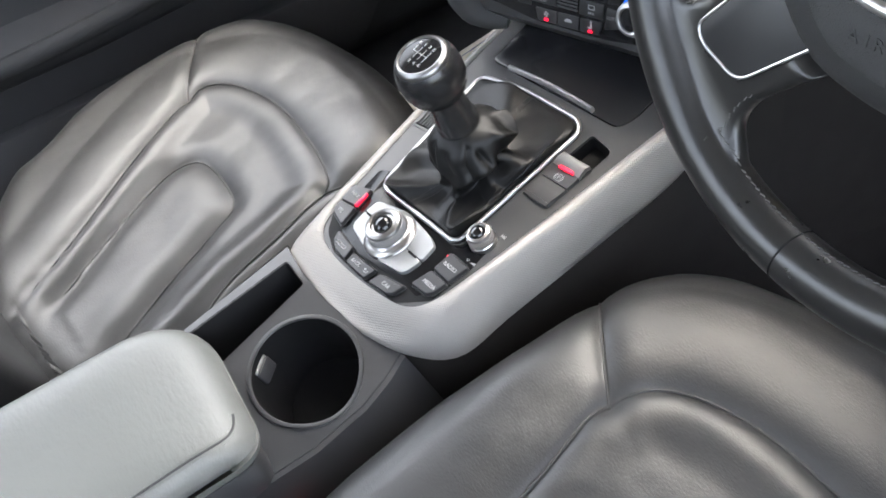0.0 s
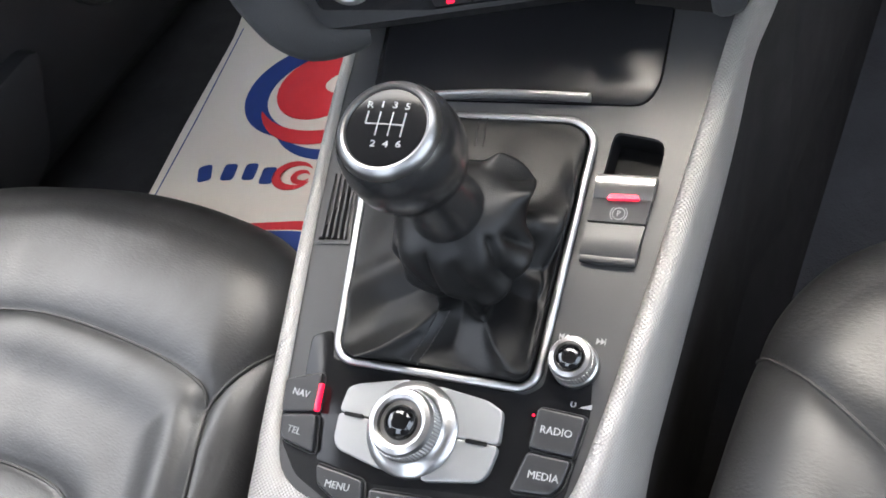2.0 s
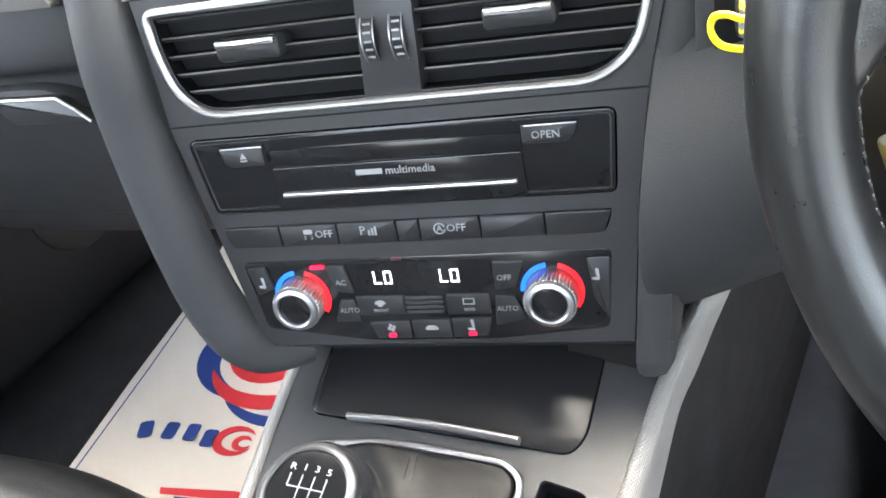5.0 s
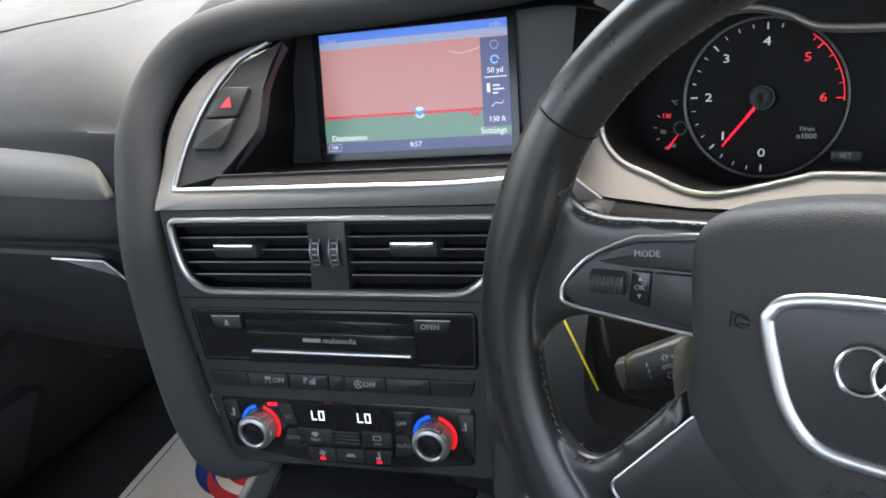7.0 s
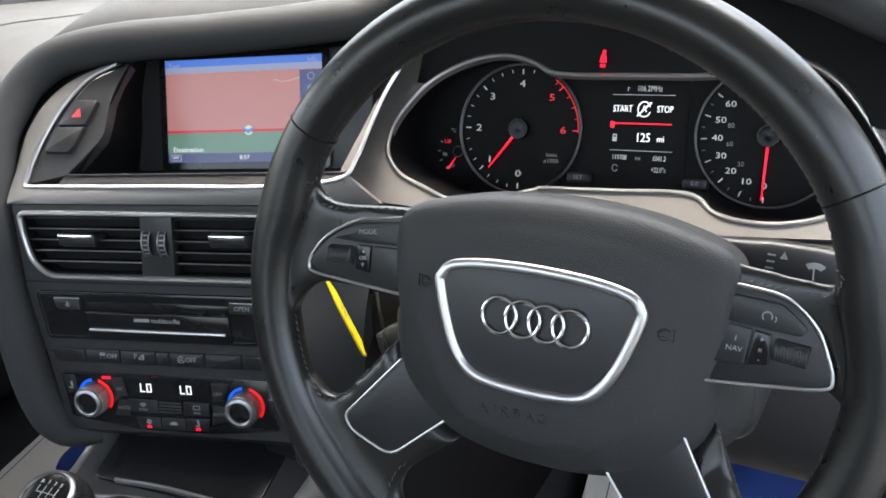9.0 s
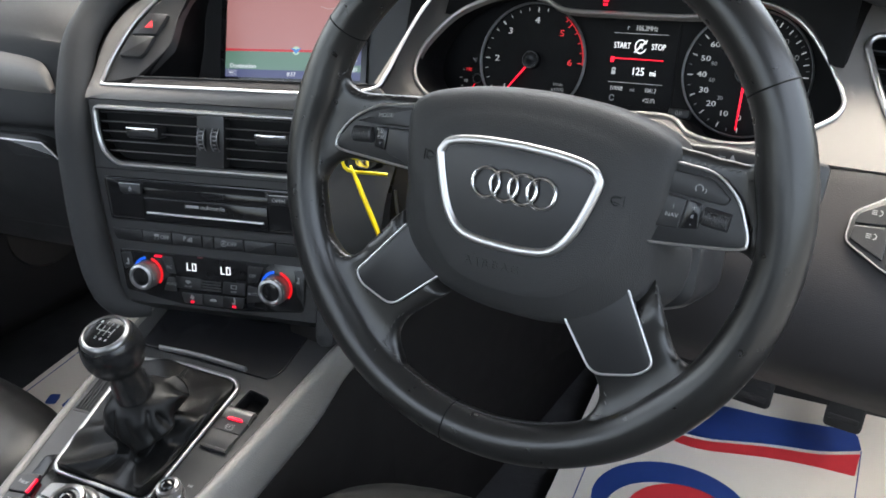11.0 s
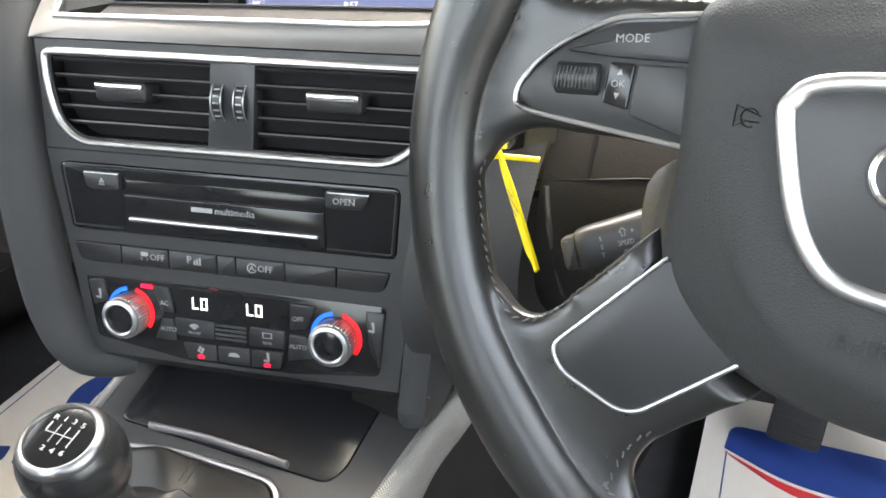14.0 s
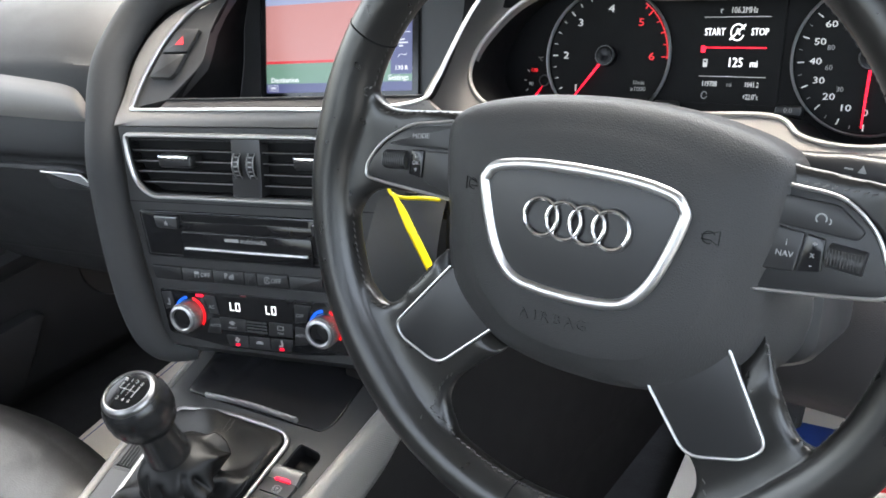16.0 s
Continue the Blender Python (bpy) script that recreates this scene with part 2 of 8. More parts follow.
def inset(pts, d):
    """A polygon moved inwards by d."""
    P = [Vector(p[:2]) for p in pts]
    if area2(P) < 0:
        P.reverse()
    out = []
    for i in range(len(P)):
        a, b = (P[i] - P[i - 1]), (P[(i + 1) % len(P)] - P[i])
        if a.length < 1e-9 or b.length < 1e-9:
            out.append(P[i])
            continue
        na, nb = Vector((-a.y, a.x)).normalized(), Vector((-b.y, b.x)).normalized()
        m = (na + nb)
        m = m.normalized() if m.length > 1e-6 else na
        out.append(P[i] + m * d / max(0.35, m.dot(na)))
    return out


def prism(pts, z0, z1, bevel=0.0):
    """A plate with this outline between two heights, its upper edge rounded."""
    bm = bmesh.new()
    P = [Vector(p[:2]) for p in pts]
    if area2(P) < 0:
        P.reverse()
    rows = [(P, z0)]
    if bevel:
        rows += [(P, z1 - bevel), (inset(P, bevel * 0.3), z1 - bevel * 0.3), (inset(P, bevel), z1)]
    else:
        rows += [(P, z1)]
    rings = [[bm.verts.new((p.x, p.y, z)) for p in ring] for ring, z in rows]
    k = len(P)
    for a, b in zip(rings, rings[1:]):
        for i in range(k):
            bm.faces.new((a[i], a[(i + 1) % k], b[(i + 1) % k], b[i]))
    bm.faces.new(rings[-1])
    bm.faces.new(rings[0][::-1])
    return bm


def holed(outer, holes, z0, z1):
    """A plate with holes right through it."""
    bm = bmesh.new()
    edges = []
    for loop in (outer, *holes):
        vs = [bm.verts.new((p[0], p[1], z1)) for p in loop]
        edges += [bm.edges.new((vs[i - 1], vs[i])) for i in range(len(vs))]
    bmesh.ops.triangle_fill(bm, use_beauty=True, use_dissolve=False, edges=edges)
    for f in bm.faces:
        if f.normal.z == 0:
            f.normal_update()
        if f.normal.z < 0:
            f.normal_flip()
    got = bmesh.ops.extrude_face_region(bm, geom=list(bm.faces))
    for v in got["geom"]:
        if isinstance(v, bmesh.types.BMVert):
            v.co.z = z0
    bmesh.ops.recalc_face_normals(bm, faces=bm.faces)
    return bm


def loft(rings, closed=True, cap=True):
    """A skin over rings of equally many points."""
    bm = bmesh.new()
    R = [[bm.verts.new(p) for p in ring] for ring in rings]
    k = len(R[0])
    for a, b in zip(R, R[1:]):
        for i in range(k if closed else k - 1):
            bm.faces.new((a[i], a[(i + 1) % k], b[(i + 1) % k], b[i]))
    if cap and closed:
        bm.faces.new(R[0][::-1])
        bm.faces.new(R[-1])
    bmesh.ops.recalc_face_normals(bm, faces=bm.faces)
    return bm


def sweep(path, a, b=None, closed=False, k=10, up=Vector((0, 0, 1)), taper=None):
    """A rod along a path: half width a across and b along up."""
    b = a if b is None else b
    P = [Vector(p) for p in path]
    rings = []
    n = len(P)
    for i, p in enumerate(P):
        t = (P[(i + 1) % n] - P[i - 1]) if closed else (P[min(i + 1, n - 1)] - P[max(i - 1, 0)])
        t.normalize()
        s = t.cross(up)
        s = s.normalized() if s.length > 1e-5 else t.orthogonal().normalized()
        w = s.cross(t).normalized()
        f = taper(i / max(1, n - 1)) if taper else 1.0
        rings.append([p + s * a * f * math.cos(2 * math.pi * j / k) + w * b * f * math.sin(2 * math.pi * j / k) for j in range(k)])
    if closed:
        rings.append(rings[0])
        bm = bmesh.new()
        R = [[bm.verts.new(q) for q in ring] for ring in rings[:-1]]
        for i in range(n):
            for j in range(k):
                bm.faces.new((R[i][j], R[i][(j + 1) % k], R[(i + 1) % n][(j + 1) % k], R[(i + 1) % n][j]))
        bmesh.ops.recalc_face_normals(bm, faces=bm.faces)
        return bm
    return loft(rings)


def lathe(profile, seg=40, centre=(0, 0)):
    """A turned body: profile of (radius, height) from bottom to top."""
    rings = [[(centre[0] + r * math.cos(2 * math.pi * j / seg), centre[1] + r * math.sin(2 * math.pi * j / seg), z) for j in range(seg)] for r, z in profile]
    return loft(rings)


def flat(pts, z=0.0):
    return [Vector((p[0], p[1], z)) for p in pts]


def circle(x, y, r, n=32, a0=0.0, a1=360.0):
    full = abs(a1 - a0) >= 360
    return [(x + r * math.cos(radians(a0 + (a1 - a0) * i / (n if full else n - 1))), y + r * math.sin(radians(a0 + (a1 - a0) * i / (n if full else n - 1)))) for i in range(n)]


def arcband(x, y, r0, r1, a0, a1, n=20):
    return circle(x, y, r1, n, a0, a1) + circle(x, y, r0, n, a0, a1)[::-1]


def merged(*bms):
    out = bmesh.new()
    for b in bms:
        me = bpy.data.meshes.new("piece")
        b.to_mesh(me)
        out.from_mesh(me)
        bpy.data.meshes.remove(me)
        b.free()
    return out


def moved(bm, m):
    bm.transform(m)
    return bm


def mesh_of(bm, material, angle=38):
    me = bpy.data.meshes.new("mesh")
    bm.to_mesh(me)
    bm.free()
    me.materials.append(material)
    me.polygons.foreach_set("use_smooth", [True] * len(me.polygons))
    me.set_sharp_from_angle(angle=radians(angle))
    return me


def part(name, bm, material, parent, label="", m=None, angle=38):
    """One mesh under a thing or under a part."""
    ob = new(name, mesh_of(bm, material, angle))
    ob.parent = parent
    if m is not None:
        ob.matrix_basis = m
    return tagged(ob, label)


def thing(name, label, category, m=None, group="", kind=""):
    ob = new(name)
    ob.empty_display_size = 0.02
    if m is not None:
        ob.matrix_basis = m
    return tagged(ob, label, category, group, kind)


def solid(name, bm, material, label, category="", kind="", m=None, group="", angle=38):
    ob = new(name, mesh_of(bm, material, angle))
    if m is not None:
        ob.matrix_basis = m
    return tagged(ob, label, category, group, kind)


def lettering(text, size, x, y, z, turn=0.0, depth=0.00025, align="CENTER", squeeze=1.0):
    """Raised letters in the plane z, centred at x, y."""
    cu = bpy.data.curves.new("letters", "FONT")
    cu.body, cu.size, cu.extrude, cu.align_x, cu.align_y, cu.resolution_u = text, size, depth, align, "CENTER", 2
    ob = bpy.data.objects.new("letters", cu)
    scene.collection.objects.link(ob)
    bpy.context.view_layer.update()
    me = bpy.data.meshes.new_from_object(ob.evaluated_get(bpy.context.evaluated_depsgraph_get()))
    bm = bmesh.new()
    bm.from_mesh(me)
    bpy.data.objects.remove(ob)
    bpy.data.curves.remove(cu)
    bpy.data.meshes.remove(me)
    bm.transform(pose(x, y, z, 0, 0, turn) @ Matrix.Diagonal((squeeze, 1, 1, 1)))
    return bm


def slab(x0, y0, z0, x1, y1, z1, bevel=0.004):
    bm = prism(rounded(box2(x0, y0, x1, y1), bevel, 3), z0, z1, min(bevel, (z1 - z0) * 0.45))
    return bm


# ---- the setting: ground, floor, body shell ----
solid("ground", slab(-40, -40, -0.5, 40, 40, -0.28, 0.02), TARMAC, "grey asphalt forecourt under the car", "ground", "structure")
solid("floor", slab(-0.78, -1.6, -0.06, 0.80, 1.05, 0.02, 0.01), CARPET, "charcoal carpeted car floor", "floor", "structure")


def floor_tunnel():
    prof = [(-0.17, 0.0), (-0.165, 0.10), (-0.13, 0.20), (0.0, 0.24), (0.12, 0.20), (0.155, 0.10), (0.16, 0.0)]
    rings = [[(x + 0.02, y, z + 0.02) for x, z in prof] for y in (-1.5, -0.5, 0.0, 0.6, 0.98)]
    return loft(rings, True)


# darker than the floor carpet, footwell shade is in the colour
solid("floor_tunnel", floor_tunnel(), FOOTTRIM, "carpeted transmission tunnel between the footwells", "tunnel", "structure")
# bulkhead and footwell slope
solid("wall_front", loft([[(x, 0.72, 0.02), (x, 0.92, 0.24), (x, 0.95, 0.74), (x, 1.05, 0.74), (x, 1.05, -0.04), (x, 0.72, -0.04)] for x in (-0.78, 0.8)]), CARPET,
      "dark carpeted bulkhead behind the footwells", "bulkhead", "structure")


def side_wall(x0, x1, *holes):
    outer = [(-1.6, -0.1), (1.05, -0.1), (1.05, 0.66), (0.62, 0.98), (0.18, 1.28), (-1.1, 1.28), (-1.6, 0.72)]
    bm = holed(outer, list(holes), 0.0, abs(x1 - x0))
    # outline in y and z, thickness along x
    bm.transform(Matrix(((0, 0, 1, min(x0, x1)), (1, 0, 0, 0), (0, 1, 0, 0), (0, 0, 0, 1))))
    return bm


solid("wall_left", side_wall(-0.86, -0.80, [(-1.42, 0.70), (0.62, 0.70), (0.40, 0.92), (-0.16, 1.2), (-1.08, 1.2), (-1.42, 0.82)]), PLASTIC, "dark inner side of the car body with window opening", "body side", "structure")
# out of view: openings added and sized to set daylight from right and rear
solid("wall_right", side_wall(0.82, 0.86, [(-0.62, 0.46), (0.54, 0.46), (0.60, 0.54), (0.58, 0.70), (0.40, 0.92), (-0.16, 1.2), (-0.62, 1.2)], [(-1.42, 0.66), (-0.72, 0.66), (-0.72, 1.2), (-1.08, 1.2), (-1.42, 0.82)]), PLASTIC, "unseen dark car side, its opening sized to limit daylight", "body side", "structure")
solid("wall_rear", slab(-0.80, -1.66, -0.1, 0.82, -1.6, 0.64, 0.01), PLASTIC, "unseen dark rear wall of the cabin, low to admit daylight", "body rear", "structure")
# roof out of view, its front edge placed to shade the console
solid("ceiling", slab(-0.82, -1.12, 1.26, 0.84, 0.20, 1.30, 0.01), FELT, "unseen pale grey headlining, front edge set to shade the console", "headlining", "structure")


# passenger door card with arm ledge
def door_card():
    prof = [(-0.80, 0.05), (-0.735, 0.06), (-0.725, 0.24), (-0.69, 0.262), (-0.68, 0.285), (-0.695, 0.305), (-0.745, 0.32), (-0.75, 0.46), (-0.735, 0.60), (-0.76, 0.69), (-0.80, 0.70)]
    rings = []
    for i in range(25):
        y = -1.2 + 1.85 * i / 24
        lift = 0.05 * max(0, (y + 0.35)) + 0.0
        rings.append([(x, y, z + (lift if 0.2 < z < 0.4 else 0)) for x, z in prof])
    return loft(rings)


door = thing("passenger_door", "black car door card with a moulded arm ledge", "door")
part("door_card", door_card(), DOORSKIN, door)
part("door_pocket", moved(prism(rounded([(-1.1, 0.065), (0.05, 0.065), (0.135, 0.185), (0.12, 0.195), (-1.1, 0.165)], [0.01, 0.05, 0.015, 0.012, 0.01], 6), 0.0, 0.034, 0.006), Matrix(((0, 0, 1, -0.735), (1, 0, 0, 0), (0, 1, 0, 0), (0, 0, 0, 1)))), DOORSKIN, door, "moulded storage pocket")
part("armrest_strip", sweep(spline([(-0.684, -0.85, 0.285), (-0.682, -0.45, 0.29), (-0.686, -0.2, 0.305), (-0.70, 0.1, 0.325)], 30), 0.012, 0.016, k=10), SOFT, door, "grey padded ledge")
part("speaker_grille", moved(lathe([(0.0, 0.0), (0.075, 0.0), (0.082, 0.004), (0.078, 0.01), (0.0, 0.012)], 40), Matrix(((0, 0, 1, -0.735), (1, 0, 0, 0.30), (0, 1, 0, 0.22), (0, 0, 0, 1)))), PLASTIC, door, "round black speaker grille")

# ---- dashboard ----
BEZEL = surface((0.3448, 0.1409, 0.6716), (0.9993, 0.0361, 0.0), (-0.0256, 0.7076, 0.7061), (0.0255, -0.7057, 0.7081))


def on(m, pts, w=0.0):
    """Places on a tilted surface, in the world."""
    return [m @ Vector((p[0], p[1], p[2] if len(p) > 2 else w)) for p in pts]


dash = thing("dashboard", "charcoal soft-touch car dashboard with a cowl round screen and dials", "dashboard")
# cowl edge from the foot of the centre stack, round the screen and over the dials
lip = on(FASCIA, [(-0.086, -0.108, -0.02), (-0.114, -0.100, -0.004), (-0.132, -0.07, 0.0), (-0.1415, -0.02, 0.002), (-0.1500, 0.05, 0.0), (-0.1520, 0.095, -0.003)])
lip += on(HOOD, [(-0.043, 0.035), (-0.040, 0.075), (-0.027, 0.107), (0.0, 0.129), (0.06, 0.140), (0.15, 0.143), (0.25, 0.149), (0.31, 0.158)], 0.002)
lip += on(CLUSTER, [(-0.12, 0.100, 0.055), (-0.04, 0.122, 0.065), (0.06, 0.128, 0.07), (0.15, 0.115, 0.066), (0.23, 0.088, 0.05), (0.30, 0.075, 0.04), (0.42, 0.06, 0.03)])
lip_path = spline(lip, 150)


def lip_skin():
    rings = []
    for i, p in enumerate(lip_path):
        t = (lip_path[min(i + 1, 149)] - lip_path[max(i - 1, 0)]).normalized()
        out = Vector((0.15, -0.80, 0.55)).normalized()
        side = t.cross(out).normalized()
        out = side.cross(t).normalized()
        f = min(1.0, 0.55 + i / 25)
        wide = (0.0185 if i < 95 else 0.0185 + 0.006 * min(1, (i - 95) / 20)) * f
        rings.append([p + side * wide * math.cos(a) + out * 0.017 * f * math.sin(a) for a in [2 * math.pi * j / 16 for j in range(16)]])
    return loft(rings)


part("cowl_edge", lip_skin(), SOFT, dash, "rounded grained edge of the cowl")


def dash_top():
    """From behind the cowl edge to the foot of the windscreen."""
    edge = lip_path[62:]
    rows = []
    for p in edge:
        f = (p.x + 0.2) / 1.0
        q = Vector((p.x, 0.66, 0.80 - 0.02 * abs(p.x)))
        r = Vector((p.x, 0.98, 0.70))
        a = p + Vector((0, 0.004, 0.012))
        b = p + Vector((0, 0.045, 0.032))
        rows.append([a, b, b.lerp(q, 0.35) + Vector((0, 0, 0.02)), b.lerp(q, 0.7) + Vector((0, 0, 0.018)), q, r])
    rows = [spline(r, 16) for r in rows]
    return loft(rows, closed=False, cap=False)


part("dash_top", dash_top(), SOFT, dash, "grained dark grey dash top")


def passenger_face():
    """Passenger's side: rolls from the top over the trim strip and down to the glovebox."""
    prof = [(0.20, -0.85), (0.185, -0.55), (0.165, -0.30), (0.145, -0.16), (0.118, -0.075), (0.088, -0.030), (0.066, -0.010), (0.052, -0.003), (0.02, 0.000), (-0.006, 0.003),
            (-0.030, 0.002), (-0.040, -0.004), (-0.046, -0.016), (-0.060, -0.022), (-0.080, -0.040), (-0.14, -0.095), (-0.20, -0.155), (-0.25, -0.21), (-0.265, -0.26)]
    rings = []
    for i in range(33):
        u = 0.095 - 0.70 * i / 32
        bend = -0.35 * max(0.0, -u - 0.15) ** 2
        edge = max(0.0, (u + 0.03) / 0.10)
        row = []
        for v, w in prof:
            ww = w + bend - (0.035 * edge ** 2 if v < 0.14 else 0.0)
            row.append(PDASH @ Vector((u, v - 0.03 * max(0, edge) * (1 if v > 0.06 else 0), ww)))
        rings.append(spline(row, 60))
    return loft(rings, closed=False, cap=False)


part("passenger_face", passenger_face(), SOFT, dash, "charcoal dash face above the glovebox")
part("cover_seam", sweep(spline([(-0.50, 0.11, 0.7245), (-0.445, 0.161, 0.728), (-0.388, 0.216, 0.730), (-0.381, 0.257, 0.7285), (-0.35, 0.310, 0.726), (-0.33, 0.36, 0.7225)], 40), 0.0012, 0.0012, k=8), SOFT, dash)
# trim strip on the passenger's side


def trim_strip():
    top = spline([(0.0043, 0.0), (0.0035, 0.0070), (-0.0066, 0.0270), (-0.0216, 0.0351), (-0.0618, 0.0409), (-0.1476, 0.0488), (-0.2354, 0.0508), (-0.2700, 0.0496), (-0.2850, 0.0455), (-0.2990, 0.0350), (-0.3140, 0.0210), (-0.3200, 0.0075)], 70)
    rings = []
    for p in top:
        u = p[0]
        low = max(-0.0006, min(0.0060, 0.0060 + (u + 0.19) * -0.040))
        bend = -0.35 * max(0.0, -u - 0.15) ** 2
        row = []
        for j in range(9):
            f = j / 8
            v = low + (p[1] - low) * f
            row.append(PDASH @ Vector((u, v, 0.0035 + bend + 0.0045 * math.sin(math.pi * min(1, f * 1.1)) ** 0.7 - 0.009 * max(0, f - 0.75) * 2)))
        rings.append(row)
    bm = loft(rings, closed=False, cap=False)
    return bm


part("trim_strip", trim_strip(), ALUMINIUM, dash, "pale brushed aluminium trim strip")


def glovebox_lid():
    pts = rounded([(-0.46, -0.056), (-0.03, -0.050), (0.006, -0.072), (0.012, -0.11), (-0.01, -0.20), (-0.46, -0.21)], [0.02, 0.02, 0.012, 0.02, 0.03, 0.03], 5)
    rings = []
    for d, w in ((0.0, -0.028), (0.0, -0.010), (0.002, -0.0065), (0.006, -0.005)):
        rings.append([PDASH @ Vector((p.x, p.y, w - 0.95 * max(0, -0.066 - p.y) - 0.35 * max(0.0, -p.x - 0.15) ** 2)) for p in inset(pts, d)])
    return loft(rings)


glovebox = part("glovebox", glovebox_lid(), SOFT, dash, "dark grained glovebox lid")
part("glovebox_handle", moved(prism(rounded([(-0.078, -0.0555), (-0.0195, -0.0565), (0.003, -0.0735), (-0.060, -0.0735)], 0.003), -0.006, 0.002, 0.0015), PDASH), PLASTIC, glovebox, "black recessed lever")
part("handle_strip", sweep(on(PDASH, [(-0.077, -0.0560), (-0.05, -0.0562), (-0.0195, -0.0568), (-0.008, -0.0645), (0.0025, -0.0735)], 0.003), 0.0011, 0.0011, k=8), CHROME, glovebox, "thin chrome line")


def bent(u, v, w):
    return PDASH @ Vector((u, v, w - 0.35 * max(0.0, -u - 0.15) ** 2))


end_vent = thing("side_air_vent", "black slatted air vent in a chrome frame at the dash end", "air vent")
mouth = rounded([(-0.230, 0.0945), (-0.268, 0.0712), (-0.305, 0.0510), (-0.335, 0.0330), (-0.430, 0.0300), (-0.440, 0.0780), (-0.340, 0.0905)], [0.003, 0.02, 0.02, 0.01, 0.015, 0.02, 0.04], 4)
part("vent_housing", loft([[bent(p.x, p.y, w) for p in mouth] for w in (-0.075, 0.003)], cap=False), PLASTIC, end_vent)
# vent depth: shade given as a near-black block
part("vent_back", loft([[bent(p.x, p.y, w) for p in inset(mouth, 0.001)] for w in (-0.060, -0.030)]), DARKVOID, end_vent)
part("vent_frame", sweep([bent(p.x, p.y, 0.003) for p in mouth], 0.0022, 0.0024, closed=True, k=8), CHROME, end_vent, "satin chrome frame")
for k in range(5):
    v = 0.042 + 0.0105 * k
    part("slat", sweep([bent(u, v, w) for u, w in ((-0.436, -0.004), (-0.36, -0.003), (-0.325 + 1.75 * (v - 0.042) + 0.006, -0.003))], 0.0055, 0.0010, k=8), PLASTIC, end_vent)


# screen bay
def ribbon(A, B, back, thick=0.004, crown=0.0, cols=6):
    """A band between two edges, a little crowned."""
    rings = []
    for a, b in zip(A, B):
        row = [a.lerp(b, j / cols) - back * crown * math.sin(math.pi * j / cols) for j in range(cols + 1)]
        rings.append(row + [b + back * thick, a + back * thick])
    return loft(rings)


BACK = Vector((-0.20, 0.90, -0.35)).normalized()
band_out = [(0.058, 0.1200), (0.040, 0.1150), (0.0215, 0.1066), (0.0060, 0.0958), (-0.0065, 0.0800), (-0.0135, 0.0642), (-0.0168, 0.0480), (-0.0170, 0.0300), (-0.0162, 0.0120)]
outer_edge = on(HOOD, band_out) + on(FASCIA, [(-0.1335, 0.1185, 0.0), (-0.125, 0.1168, 0.0), (-0.06, 0.1165, 0.0), (0.02, 0.1165, 0.0), (0.10, 0.1165, 0.0), (0.165, 0.1165, -0.002), (0.205, 0.117, -0.006)])
# shade under the cowl, laid in as a near-black ribbon
part("cowl_gap", ribbon(spline(on(HOOD, [(x + 0.002, y - 0.001) for x, y in band_out], -0.006), 40), spline(on(HOOD, [(0.075, 0.140), (0.050, 0.137), (0.020, 0.132), (-0.004, 0.122), (-0.022, 0.106), (-0.032, 0.085), (-0.036, 0.060), (-0.038, 0.035), (-0.038, 0.010)], -0.012), 40), BACK, 0.004), DARKVOID, dash, "recess under the cowl, darkened for shade")
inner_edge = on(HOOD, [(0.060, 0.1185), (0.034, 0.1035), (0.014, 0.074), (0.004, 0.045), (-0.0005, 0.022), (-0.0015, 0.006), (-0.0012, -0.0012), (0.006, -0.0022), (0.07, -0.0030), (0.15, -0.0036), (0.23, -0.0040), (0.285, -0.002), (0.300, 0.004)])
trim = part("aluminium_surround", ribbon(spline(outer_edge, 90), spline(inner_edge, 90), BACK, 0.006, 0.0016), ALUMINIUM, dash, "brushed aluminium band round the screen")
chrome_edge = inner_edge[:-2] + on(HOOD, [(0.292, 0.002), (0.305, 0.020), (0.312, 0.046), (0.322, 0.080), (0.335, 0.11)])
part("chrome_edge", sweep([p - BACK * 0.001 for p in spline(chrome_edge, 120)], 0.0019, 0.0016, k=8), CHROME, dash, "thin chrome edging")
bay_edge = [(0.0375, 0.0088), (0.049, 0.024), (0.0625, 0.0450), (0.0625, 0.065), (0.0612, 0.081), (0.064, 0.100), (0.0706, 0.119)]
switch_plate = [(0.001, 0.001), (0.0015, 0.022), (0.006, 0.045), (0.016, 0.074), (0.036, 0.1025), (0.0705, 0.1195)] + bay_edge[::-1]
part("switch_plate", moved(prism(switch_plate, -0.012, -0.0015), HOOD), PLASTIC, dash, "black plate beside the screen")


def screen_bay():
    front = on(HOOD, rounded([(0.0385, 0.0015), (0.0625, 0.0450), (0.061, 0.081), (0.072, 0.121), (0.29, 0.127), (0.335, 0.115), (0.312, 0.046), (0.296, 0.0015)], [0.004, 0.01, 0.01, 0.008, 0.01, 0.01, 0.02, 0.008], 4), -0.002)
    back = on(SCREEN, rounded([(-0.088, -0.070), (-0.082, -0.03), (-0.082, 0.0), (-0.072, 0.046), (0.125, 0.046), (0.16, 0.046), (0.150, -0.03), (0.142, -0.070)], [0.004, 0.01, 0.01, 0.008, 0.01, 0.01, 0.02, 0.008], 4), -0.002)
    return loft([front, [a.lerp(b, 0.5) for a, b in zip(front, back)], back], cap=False)


